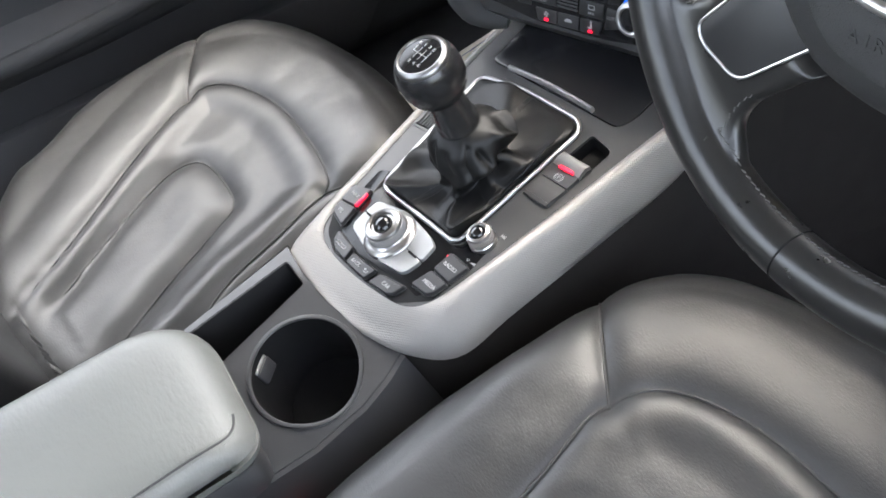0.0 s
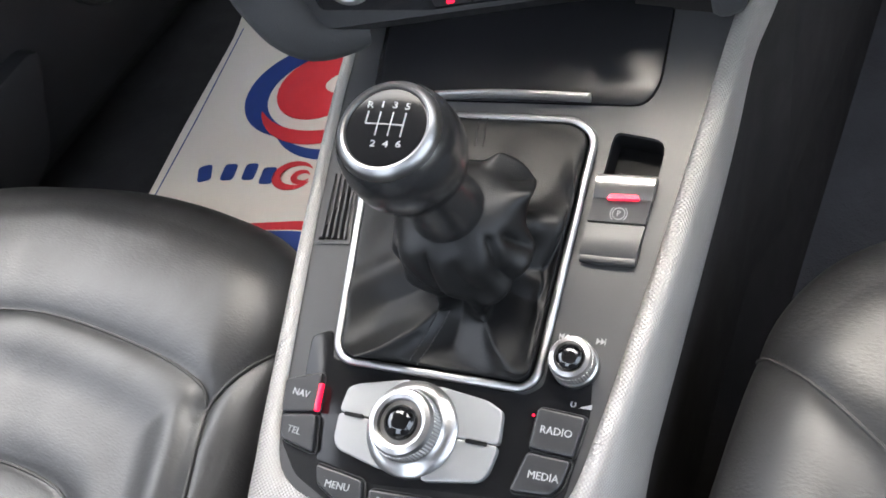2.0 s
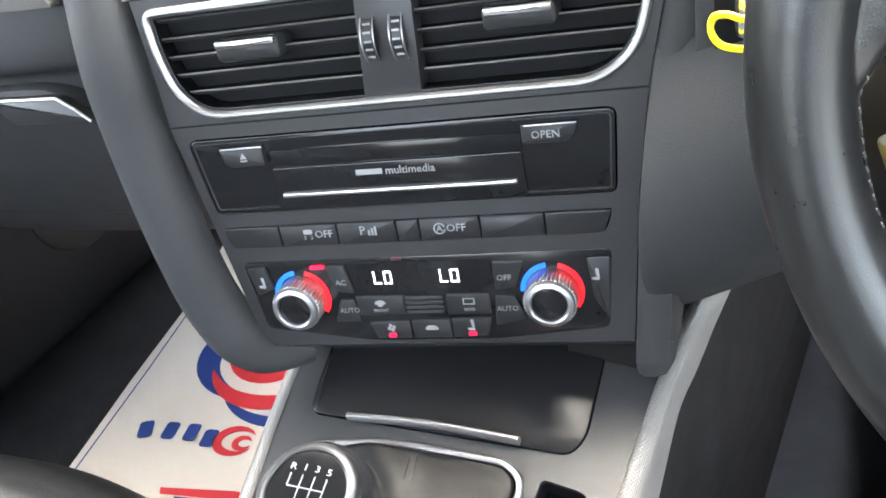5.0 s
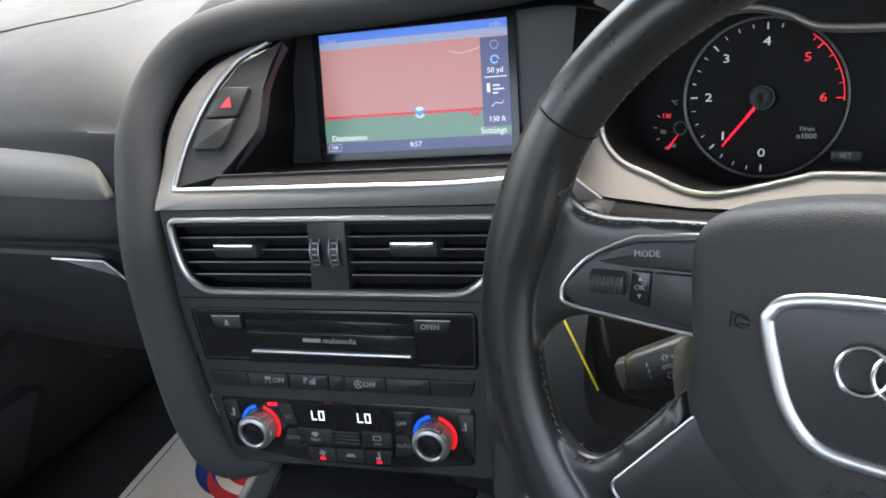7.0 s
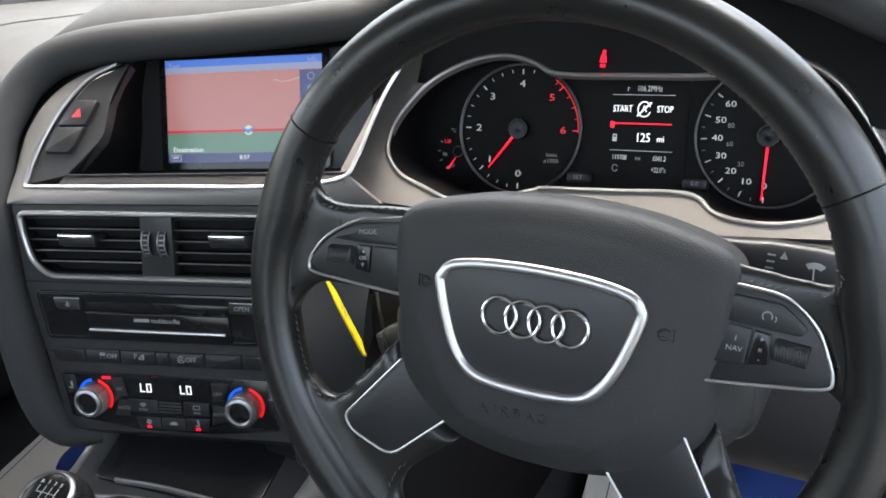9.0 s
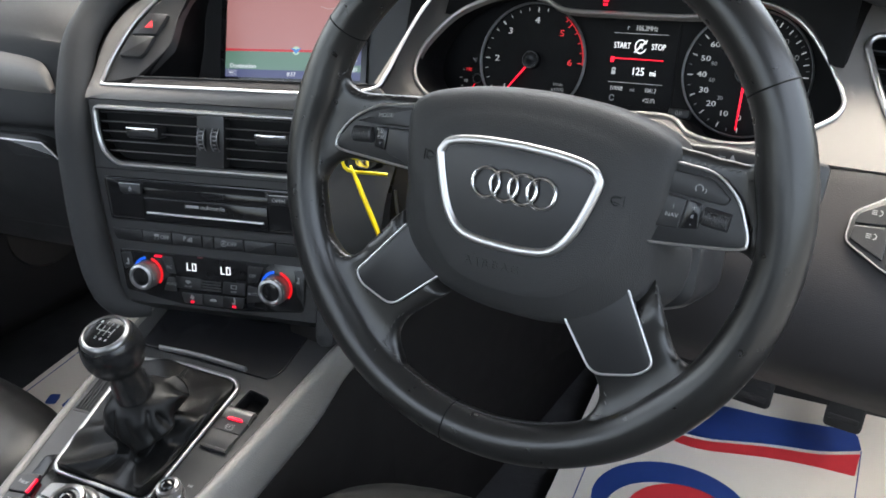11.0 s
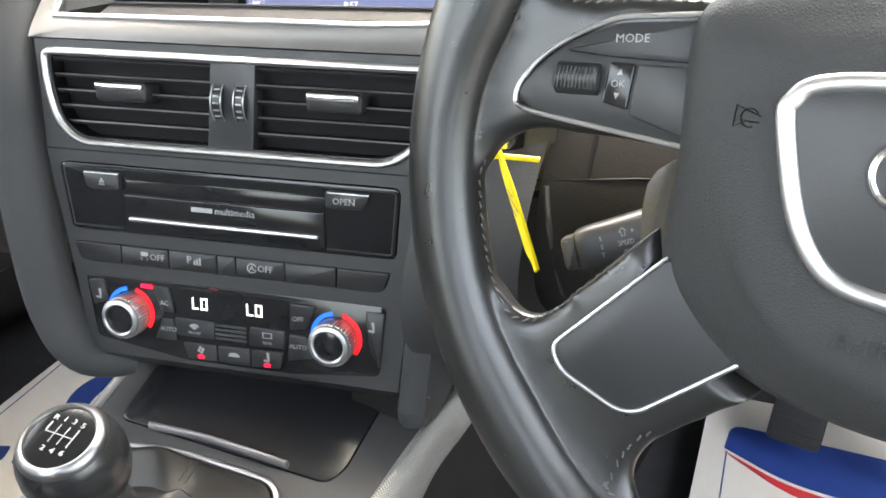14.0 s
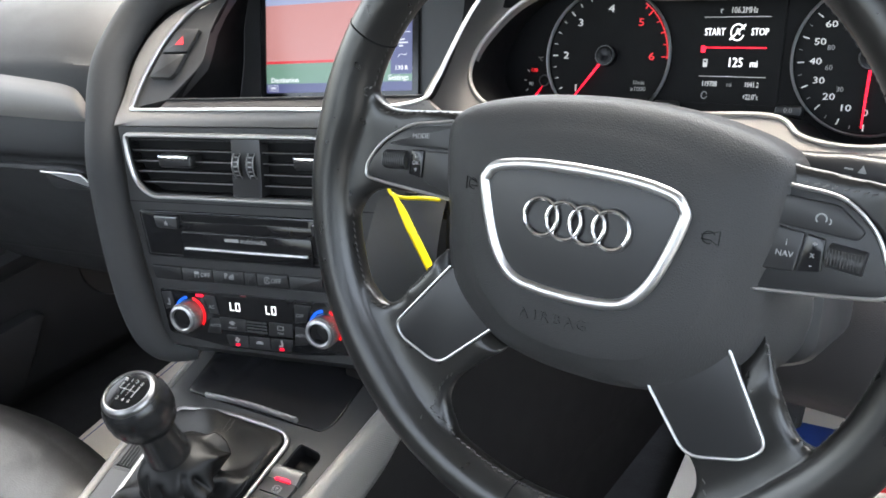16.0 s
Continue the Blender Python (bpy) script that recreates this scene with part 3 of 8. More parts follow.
# bay lining coloured near-black for the shade inside it
part("screen_bay", screen_bay(), DARKVOID, dash, "deep bay holding the screen, darkened for shade")
part("bay_back", moved(prism(rounded(box2(-0.10, -0.08, 0.17, 0.055), 0.006), -0.012, -0.0025), SCREEN), PLASTIC, dash)
part("bay_shelf", ribbon(on(HOOD, [(0.030, 0.0), (0.15, -0.0008), (0.298, -0.0006)], -0.001), on(HOOD, [(0.036, 0.0090), (0.15, 0.0084), (0.299, 0.0084)], -0.0022), BACK, 0.004, 0.0), KNEE, dash, "matt grey band under the screen")
part("bay_rim", sweep(spline(on(HOOD, [(x - 0.0008, y) for x, y in bay_edge[::-1][2:]] + [(0.0390, 0.0090), (0.044, 0.0086), (0.15, 0.0084), (0.298, 0.0084)], -0.0014), 70), 0.0008, 0.0008, k=6), SOFT, dash, "thin raised rim of the bay")

# hazard switches beside the screen
hazard = thing("hazard_switch", "black rocker pair with a red warning triangle beside the screen", "switch", HOOD)
part("upper_key", prism(rounded([(0.0155, 0.056), (0.0265, 0.0815), (0.0515, 0.080), (0.0445, 0.056)], 0.002), -0.004, 0.0030, 0.001), BUTTON, hazard)
part("lower_key", prism(rounded([(0.0095, 0.030), (0.0150, 0.054), (0.0440, 0.054), (0.0385, 0.034), (0.034, 0.029)], 0.002), -0.004, 0.0030, 0.001), BUTTON, hazard)
part("warning_triangle", prism([(0.0290, 0.0635), (0.0385, 0.0635), (0.0350, 0.0725)], 0.0030, 0.0034), REDDIM, hazard, "red warning triangle")

# the screen
screen = thing("navigation_screen", "lit navigation screen showing a pink map with a red road", "screen", pose(0, 0, 0))
screen.matrix_basis = SCREEN
SX0, SX1, SY0, SY1 = -0.0535, 0.1062, -0.0632, 0.0325
part("bezel", holed(rounded(box2(SX0 - 0.006, SY0 - 0.006, SX1 + 0.006, SY1 + 0.006), 0.004), [box2(SX0, SY0, SX1, SY1)], -0.002, 0.0015), GLOSS, screen, "glossy black frame")
SW, SH = SX1 - SX0, SY1 - SY0


def on_screen(x0, y0, x1, y1, z0=0.0002, z1=0.0005):
    """A lit patch; places run from 0 to 1 across and up the screen."""
    return prism(box2(SX0 + SW * x0, SY0 + SH * y0, SX0 + SW * x1, SY0 + SH * y1), z0, z1)


MAPPINK, MAPGREEN, MAPBLUE, MAPSKY = glow("pink_map_land", (0.60, 0.27, 0.27), 0.42), glow("green_map_land", (0.17, 0.30, 0.24), 0.45), glow("indigo_bar", (0.10, 0.11, 0.27), 0.40), glow("sky_blue_band", (0.10, 0.22, 0.75), 0.55)
MAPHAZE, MAPROAD, MAPWHITE = glow("pale_blue_haze", (0.36, 0.40, 0.62), 0.45), glow("red_map_road", (0.62, 0.03, 0.05), 0.55), glow("white_map_marks", (0.7, 0.72, 0.8), 0.7)
part("map_land", on_screen(0, 0, 1, 1, -0.001, 0.0002), MAPPINK, screen, "pink map area")
part("map_sky", on_screen(0, 0.93, 1, 1), MAPSKY, screen, "blue sky band")
part("map_haze", on_screen(0, 0.87, 1, 0.93), MAPHAZE, screen, "pale haze band")
part("map_field", on_screen(0, 0.09, 1, 0.29), MAPGREEN, screen, "green map area")
part("map_road", on_screen(0, 0.29, 0.86, 0.315, 0.0002, 0.0007), MAPROAD, screen, "red road line")
part("status_bar", on_screen(0, 0, 1, 0.09), MAPBLUE, screen, "dark blue bar")
part("side_bar", on_screen(0.86, 0.16, 1, 0.86, 0.0002, 0.0008), MAPBLUE, screen, "dark blue info column")
part("vehicle_marker", prism([(SX0 + SW * 0.49, SY0 + SH * 0.335), (SX0 + SW * 0.53, SY0 + SH * 0.27), (SX0 + SW * 0.57, SY0 + SH * 0.335), (SX0 + SW * 0.53, SY0 + SH * 0.315)], 0.0007, 0.0010), glow("blue_marker", (0.05, 0.2, 0.55), 0.8), screen, "blue arrow marker")
part("marker_halo", prism(circle(SX0 + SW * 0.53, SY0 + SH * 0.305, 0.0045, 16), 0.0004, 0.0006), glow("pale_marker", (0.55, 0.75, 0.6), 0.6), screen)
part("sign_ring", prism(arcband(SX0 + SW * 0.82, SY0 + SH * 0.285, 0.0018, 0.0036, 0, 359, 20), 0.0007, 0.0010), MAPROAD, screen)
part("river_line", sweep([(SX0 + SW * a, SY0 + SH * b, 0.0005) for a, b in ((0.70, 0.78), (0.75, 0.755), (0.80, 0.765), (0.86, 0.79))], 0.0004, 0.0002, k=6), glow("pale_line", (0.6, 0.45, 0.45), 0.6), screen)
part("word_destination", lettering("Destination", 0.0068, SX0 + SW * 0.135, SY0 + SH * 0.125, 0.0008), MAPWHITE, screen)
part("word_settings", lettering("Settings", 0.0068, SX0 + SW * 0.91, SY0 + SH * 0.125, 0.0008), MAPWHITE, screen)
part("word_tour", lettering("Tour", 0.0062, SX0 + SW * 0.06, SY0 + SH * 0.945, 0.0008), MAPHAZE, screen)
part("word_info", lettering("Info", 0.0062, SX0 + SW * 0.94, SY0 + SH * 0.955, 0.0008), MAPHAZE, screen)
part("clock_digits", lettering("8:57", 0.0060, SX0 + SW * 0.50, SY0 + SH * 0.045, 0.0008), MAPWHITE, screen)
part("distance_words", lettering("50 yd", 0.0058, SX0 + SW * 0.93, SY0 + SH * 0.60, 0.0011), MAPWHITE, screen)
part("scale_words", lettering("130 ft", 0.0058, SX0 + SW * 0.93, SY0 + SH * 0.215, 0.0011), MAPWHITE, screen)
part("route_ring", prism(arcband(SX0 + SW * 0.93, SY0 + SH * 0.685, 0.0022, 0.0034, 0, 320, 20), 0.0009, 0.0012), glow("blue_ring", (0.2, 0.45, 0.9), 0.7), screen)
part("compass_ring", prism(arcband(SX0 + SW * 0.93, SY0 + SH * 0.80, 0.0028, 0.0034, 0, 359, 20), 0.0009, 0.0012), MAPHAZE, screen)
part("column_rule", on_screen(0.875, 0.545, 0.985, 0.553, 0.0008, 0.0012), MAPWHITE, screen)
part("word_traffic", lettering("TMC", 0.0036, SX0 + SW * 0.05, SY0 + SH * 0.047, 0.0008), MAPWHITE, screen)
part("traffic_frame", sweep([(SX0 + SW * a, SY0 + SH * b, 0.0006) for a, b in ((0.015, 0.02), (0.085, 0.02), (0.085, 0.075), (0.015, 0.075))], 0.0002, 0.0002, closed=True, k=6), MAPWHITE, screen)
part("turn_mark", sweep([(SX0 + SW * a, SY0 + SH * b, 0.0010) for a, b in ((0.905, 0.315), (0.925, 0.345), (0.955, 0.335), (0.965, 0.355))], 0.0003, 0.0002, k=6), MAPWHITE, screen)
part("lane_marks", merged(*[on_screen(a, b, a + w, b + 0.012, 0.0008, 0.0012) for a, b, w in ((0.915, 0.475, 0.035), (0.915, 0.445, 0.055), (0.915, 0.415, 0.025))]), MAPWHITE, screen)
part("column_bars", on_screen(0.885, 0.43, 0.90, 0.50, 0.0008, 0.0012), MAPWHITE, screen)

# ---- centre stack ----
stack = thing("centre_stack", "black centre console stack with vents, disc player and climate controls", "console", FASCIA)
vent_out = [(-0.1225, 0.1085), (0.1372, 0.1085), (0.1350, 0.0925), (0.1270, 0.0650), (0.1080, 0.0515), (-0.1010, 0.0515), (-0.1160, 0.0640), (-0.1215, 0.0850)]
vent_hole = inset(rounded(vent_out, [0.006, 0.006, 0.01, 0.02, 0.02, 0.02, 0.02, 0.02], 5), 0.003)
panel_out = [(-0.1300, 0.1155), (0.1470, 0.1155), (0.1360, 0.0688), (0.1310, 0.0461), (0.1228, -0.0089), (0.1150, -0.0955), (-0.1060, -0.0955), (-0.1168, -0.0243), (-0.1280, 0.0440), (-0.1280, 0.0700)]
radio_out = rounded([(-0.1200, 0.0380), (0.1155, 0.0380), (0.1125, -0.0072), (-0.1140, -0.0072)], [0.006, 0.006, 0.004, 0.004], 4)
row_out = rounded([(-0.1130, -0.0158), (0.1092, -0.0158), (0.1052, -0.0295), (-0.1100, -0.0295)], [0.002, 0.002, 0.006, 0.006], 4)
part("stack_panel", holed(panel_out, [vent_hole, [tuple(p) for p in radio_out], [tuple(p) for p in row_out]], -0.012, 0.0), PLASTIC, stack, "matt black face panel")
part("stack_backing", prism(inset(panel_out, 0.004), -0.030, -0.0125), DARKVOID, stack)
part("panel_seam", prism([(-0.128, 0.0455), (0.131, 0.0455), (0.131, 0.0463), (-0.128, 0.0463)], -0.001, 0.0006), DARKVOID, stack)

# air vents
vents = thing("air_vents", "pair of black slatted air vents in a chrome frame", "air vent", FASCIA)
vent_ring = rounded(vent_out, [0.006, 0.006, 0.01, 0.02, 0.02, 0.02, 0.02, 0.02], 7)
part("chrome_frame", sweep(flat(vent_ring[:], 0.0015), 0.0024, 0.0026, closed=True, k=10), CHROME, vents, "satin chrome frame")
# vent shaft: its inner shade is the lining's colour
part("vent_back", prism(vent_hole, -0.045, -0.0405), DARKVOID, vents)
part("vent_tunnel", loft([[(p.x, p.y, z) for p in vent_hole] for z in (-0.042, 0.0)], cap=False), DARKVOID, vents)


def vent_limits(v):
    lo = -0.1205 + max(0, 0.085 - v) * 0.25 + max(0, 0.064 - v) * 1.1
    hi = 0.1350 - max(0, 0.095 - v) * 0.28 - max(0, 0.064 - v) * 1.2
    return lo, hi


# slats near-black so that their tops look shaded, with paler front edges
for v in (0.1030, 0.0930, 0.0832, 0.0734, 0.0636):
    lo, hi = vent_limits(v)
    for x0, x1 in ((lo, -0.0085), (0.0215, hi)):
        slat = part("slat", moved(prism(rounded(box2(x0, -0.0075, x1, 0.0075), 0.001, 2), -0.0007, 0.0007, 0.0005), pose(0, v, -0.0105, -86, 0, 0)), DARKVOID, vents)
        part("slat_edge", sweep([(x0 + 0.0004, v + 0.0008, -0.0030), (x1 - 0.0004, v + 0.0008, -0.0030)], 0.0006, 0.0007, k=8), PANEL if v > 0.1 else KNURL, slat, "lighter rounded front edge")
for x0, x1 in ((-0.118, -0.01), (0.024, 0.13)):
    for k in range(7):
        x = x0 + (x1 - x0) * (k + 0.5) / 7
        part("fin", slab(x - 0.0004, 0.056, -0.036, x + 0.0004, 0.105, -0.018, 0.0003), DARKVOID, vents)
part("centre_post", prism(rounded([(-0.0068, 0.1075), (0.0226, 0.1075), (0.0196, 0.0535), (-0.0110, 0.0535)], 0.001, 2), -0.03, 0.0004, 0.0004), PLASTIC, vents)
for x in (-0.0022, 0.0128):
    wheel_ = part("thumb_wheel", moved(lathe([(0.0, -0.0030), (0.0135, -0.0030), (0.0142, -0.0022), (0.0142, 0.0022), (0.0135, 0.0030), (0.0, 0.0030)], 36), pose(x, 0.0822, -0.0095, 0, 90, 0)), BUTTON, vents, "ribbed grey thumb wheel")
    for d in (-0.0033, 0.0033):
        part("rim_line", sweep([(x + d, 0.0822 + 0.0146 * math.sin(radians(q)), -0.0095 + 0.0146 * math.cos(radians(q))) for q in range(-60, 61, 6)], 0.0005, 0.0005, k=6), SATIN, wheel_, "bright side line")
    for k in range(7):
        a = radians(-52 + k * 17.3)
        part("rib", slab(-0.0020, -0.0006, 0, 0.0020, 0.0006, 0.0008, 0.0002), LEGEND, wheel_, "pale rib", m=pose(x, 0.0822 + 0.0139 * math.sin(a), -0.0095 + 0.0139 * math.cos(a), -math.degrees(a), 0, 0))
for x0, x1, v in ((-0.0855, -0.0515, 0.0868), (0.0568, 0.0900, 0.0880)):
    tab = part("vane_tab", prism(rounded(box2(x0 - 0.0010, v - 0.0078, x1 + 0.0020, v + 0.0044), 0.004, 4), -0.012, 0.0045, 0.003), BUTTON, vents, "black vane tab")
    part("tab_cap", prism(rounded(box2(x0, v - 0.0008, x1, v + 0.0042), 0.0018, 4), 0.001, 0.0060, 0.0018), BRIGHT, tab, "chrome cap")

# disc player
player = thing("disc_player", "gloss black disc player with a silver strip and two keys", "player", FASCIA)
part("player_face", prism(inset(radio_out, 0.0008), -0.010, 0.0006, 0.0006), GLOSS, player)
part("face_rim", sweep(flat(inset(radio_out, 0.0030), 0.0006), 0.0005, 0.0004, closed=True, k=6), PANEL, player, "thin grey rim line")
part("disc_slot", prism(rounded(box2(-0.0705, 0.0292, 0.0640, 0.0350), 0.001, 2), 0.0004, 0.0010), DARKVOID, player)
part("disc_mouth", prism(box2(-0.066, 0.0330, 0.060, 0.0342), 0.0010, 0.0014), DARKVOID, player)
part("slot_lip", prism(box2(-0.0705, 0.0195, 0.0668, 0.0285), 0.0004, 0.0012, 0.0004), GLOSS, player)
part("drawer", prism(rounded([(-0.0718, 0.0188), (0.0665, 0.0188), (0.0675, -0.0062), (-0.0728, -0.0062)], 0.0006, 2), 0.0, 0.0024, 0.0006), GLOSS, player, "gloss black drawer front")
part("silver_strip", prism(rounded(box2(-0.0686, 0.0019, 0.0628, 0.0043), 0.0006, 2), 0.0022, 0.0042, 0.0008), CHROME, player, "slim satin silver strip")
part("maker_bar", prism(box2(-0.0238, 0.0120, -0.0090, 0.0150), 0.0024, 0.0027), LEGEND, player, "plain pale bar")
part("word_multimedia", lettering("multimedia", 0.0062, 0.0065, 0.0135, 0.0026), LEGEND, player)
for name, pts in (("eject_key", [(-0.1008, 0.0330), (-0.0738, 0.0330), (-0.0742, 0.0214), (-0.0955, 0.0214), (-0.0985, 0.0235)]), ("open_key", [(0.0678, 0.0330), (0.0962, 0.0330), (0.0945, 0.0270), (0.0905, 0.0226), (0.0678, 0.0226)])):
    key = part(name, prism(rounded(pts, 0.0014, 3), 0.0, 0.0038, 0.0009), BUTTON, player)
    part("key_edge", prism(box2(pts[0][0] + 0.0015, 0.0319, pts[1][0] - 0.0005, 0.0327), 0.0030, 0.0040, 0.0003), CHROME, key, "bright upper edge")
part("word_open", lettering("OPEN", 0.0056, 0.0800, 0.0272, 0.0040), LEGEND, player)
part("eject_arrow", merged(prism([(-0.0885, 0.0262), (-0.0845, 0.0262), (-0.0865, 0.0296)], 0.0038, 0.0041), prism(box2(-0.0885, 0.0246, -0.0845, 0.0254), 0.0038, 0.0041)), LEGEND, player)

# switch row
row = thing("switch_row", "row of seven flat black switches under the disc player", "switch panel", FASCIA)
cuts = [-0.1130, -0.0778, -0.0430, -0.0082, 0.0051, 0.0390, 0.0738, 0.1092]
for i in range(7):
    a, b = cuts[i] + 0.0004, cuts[i + 1] - 0.0004
    low_a = a + (0.004 if i == 0 else 0)
    low_b = b - (0.005 if i == 6 else 0)
    key = part("switch_key", prism(rounded([(a, -0.0162), (b, -0.0162), (low_b, -0.0291), (low_a, -0.0291)], [0.0006, 0.0006, 0.0035 if i == 6 else 0.0006, 0.0035 if i == 0 else 0.0006], 3), -0.008, 0.0012, 0.0006), BUTTON, row)
    part("key_edge", prism(box2(a + 0.0006, -0.0174, b - 0.0006, -0.0166), 0.0008, 0.0016, 0.0003), PANEL, key, "lighter upper edge")
for x in (-0.0510, 0.0258):
    part("word_off", lettering("OFF", 0.0062, x, -0.0222, 0.0014), LEGEND, row)
part("park_letter", lettering("P", 0.0072, -0.0278, -0.0212, 0.0014), LEGEND, row)
for k in range(3):
    part("park_bar", prism(box2(-0.0246 + k * 0.0019, -0.0242, -0.0234 + k * 0.0019, -0.0210 + 0.001 * k), 0.0012, 0.0015), LEGEND, row)
part("stop_start_icon", merged(prism(arcband(0.0165, -0.0222, 0.0027, 0.0034, 20, 350, 20), 0.0012, 0.0015), lettering("A", 0.0052, 0.0165, -0.0222, 0.0014)), LEGEND, row)
part("skid_icon", merged(prism(rounded(box2(-0.0632, -0.0218, -0.0578, -0.0190), 0.0008, 2), 0.0012, 0.0015), sweep([(-0.0630, -0.0228, 0.0013), (-0.0622, -0.0240, 0.0013), (-0.0632, -0.0252, 0.0013)], 0.0003, 0.0002, k=6), sweep([(-0.0590, -0.0228, 0.0013), (-0.0582, -0.0240, 0.0013), (-0.0592, -0.0252, 0.0013)], 0.0003, 0.0002, k=6)), LEGEND, row)

# climate panel
climate = thing("climate_panel", "black climate control panel with two chrome dials and a small display", "climate control", FASCIA)
part("panel_plate", prism(rounded([(-0.1065, -0.0385), (0.1070, -0.0385), (0.1025, -0.0860), (0.0400, -0.0925), (-0.0350, -0.0925), (-0.1010, -0.0830)], 0.004, 3), -0.002, 0.0006, 0.0004), GLOSS, climate)


def temperature_dial(x, y):
    dial = part("dial", lathe([(0.0146, 0.0006), (0.0146, 0.002), (0.0139, 0.0036), (0.0137, 0.0130), (0.0130, 0.0152), (0.0108, 0.0161), (0.0098, 0.0154), (0.0095, 0.0135)], 48, (x, y)), SATIN, climate, "knurled silver dial")
    part("dial_face", prism(circle(x, y, 0.0097, 32), 0.0115, 0.0142, 0.0006), GLOSS, dial, "gloss black face")
    for k in range(40):
        a = 2 * math.pi * k / 40
        part("knurl", slab(-0.0006, -0.0006, 0.0040, 0.0006, 0.0006, 0.0130, 0.0002), CHROME, dial, m=pose(x + 0.0138 * math.cos(a), y + 0.0138 * math.sin(a), 0, 0, 0, math.degrees(a) + 45))
    part("blue_arc", prism(arcband(x, y + 0.001, 0.0146, 0.0174, 98, 178, 20), 0.0006, 0.0012), BLUEARC, climate, "blue cold arc")
    part("red_arc", prism(arcband(x, y + 0.001, 0.0146, 0.0174, -38, 74, 24), 0.0006, 0.0012), REDARC, climate, "red warm arc")


temperature_dial(-0.0735, -0.0630)
temperature_dial(0.0735, -0.0635)
part("display", prism(rounded(box2(-0.0368, -0.0600, 0.0405, -0.0415), 0.002, 3), 0.0004, 0.0012), GLOSS, climate, "dark display window")
part("alert_lamp", prism(rounded(box2(-0.0150, -0.0404, -0.0086, -0.0390), 0.0006, 2), 0.0006, 0.0012), REDOFF, climate, "dark red lamp lens")


def segments(x, y):
    """The two letters LO in lit bars."""
    b = lambda a, c, d, e: prism(box2(x + a, y + c, x + d, y + e), 0.0012, 0.0016)
    return merged(b(0, 0, 0.0009, 0.0080), b(0, 0, 0.0044, 0.0009), b(0.0062, 0, 0.0071, 0.0080), b(0.0100, 0, 0.0109, 0.0080), b(0.0062, 0, 0.0109, 0.0009), b(0.0062, 0.0071, 0.0109, 0.0080))


part("left_reading", segments(-0.0272, -0.0548), WHITELAMP, climate, "lit white reading LO")
part("right_reading", segments(0.0118, -0.0548), WHITELAMP, climate, "lit white reading LO")
keys = {"front_key": [(-0.0408, -0.0625), (-0.0112, -0.0625), (-0.0120, -0.0748), (-0.0398, -0.0748)], "rear_key": [(0.0138, -0.0625), (0.0388, -0.0625), (0.0378, -0.0755), (0.0128, -0.0755)],
        "seat_key_left": [(-0.1045, -0.0425), (-0.0930, -0.0410), (-0.0900, -0.0560), (-0.1010, -0.0600)], "seat_key_right": [(0.0935, -0.0425), (0.1060, -0.0425), (0.1030, -0.0800), (0.0960, -0.0680)],
        "off_key": [(0.0425, -0.0430), (0.0600, -0.0430), (0.0535, -0.0590), (0.0420, -0.0610)], "auto_key": [(0.0418, -0.0640), (0.0530, -0.0650), (0.0580, -0.0790), (0.0400, -0.0830)],
        "ac_key": [(-0.0560, -0.0420), (-0.0440, -0.0420), (-0.0405, -0.0600), (-0.0505, -0.0590)], "auto_key_left": [(-0.0500, -0.0640), (-0.0415, -0.0640), (-0.0400, -0.0790), (-0.0560, -0.0790)],
        "fan_key": [(-0.0352, -0.0795), (-0.0106, -0.0790), (-0.0106, -0.0905), (-0.0320, -0.0905)], "recirculation_key": [(-0.0098, -0.0790), (0.0135, -0.0785), (0.0135, -0.0905), (-0.0098, -0.0905)],
        "airflow_key": [(0.0143, -0.0785), (0.0375, -0.0780), (0.0345, -0.0895), (0.0143, -0.0905)]}
for name, pts in keys.items():
    part(name, prism(rounded(pts, 0.0012, 3), 0.0, 0.0020, 0.0006), BUTTON, climate)
for k in range(4):
    part("sensor_slat", prism(rounded(box2(-0.0115, -0.0655 - 0.0030 * k, 0.0108, -0.0637 - 0.0030 * k), 0.0004, 2), 0.0, 0.0016, 0.0004), PANEL, climate)
for text, size, x, y in (("AC", 0.0052, -0.0475, -0.0530), ("AUTO", 0.0048, -0.0455, -0.0712), ("OFF", 0.0052, 0.0480, -0.0530), ("AUTO", 0.0048, 0.0478, -0.0722), ("FRONT", 0.0030, -0.0262, -0.0718), ("REAR", 0.0030, 0.0262, -0.0722)):
    part("word_" + text.lower(), lettering(text, size * 0.92, x, y, 0.0021), FAINT, climate)


def seat_icon(x, y, s=1):
    return merged(prism(rounded([(x - 0.001 * s, y + 0.004), (x + 0.0008 * s, y + 0.004), (x + 0.0012 * s, y - 0.001), (x - 0.0003 * s, y - 0.001)], 0.0004, 2), 0.0020, 0.0023), prism(rounded([(x - 0.0030 * s, y - 0.0012), (x + 0.0012 * s, y - 0.0012), (x + 0.0010 * s, y - 0.0030), (x - 0.0030 * s, y - 0.0026)], 0.0005, 2), 0.0020, 0.0023))


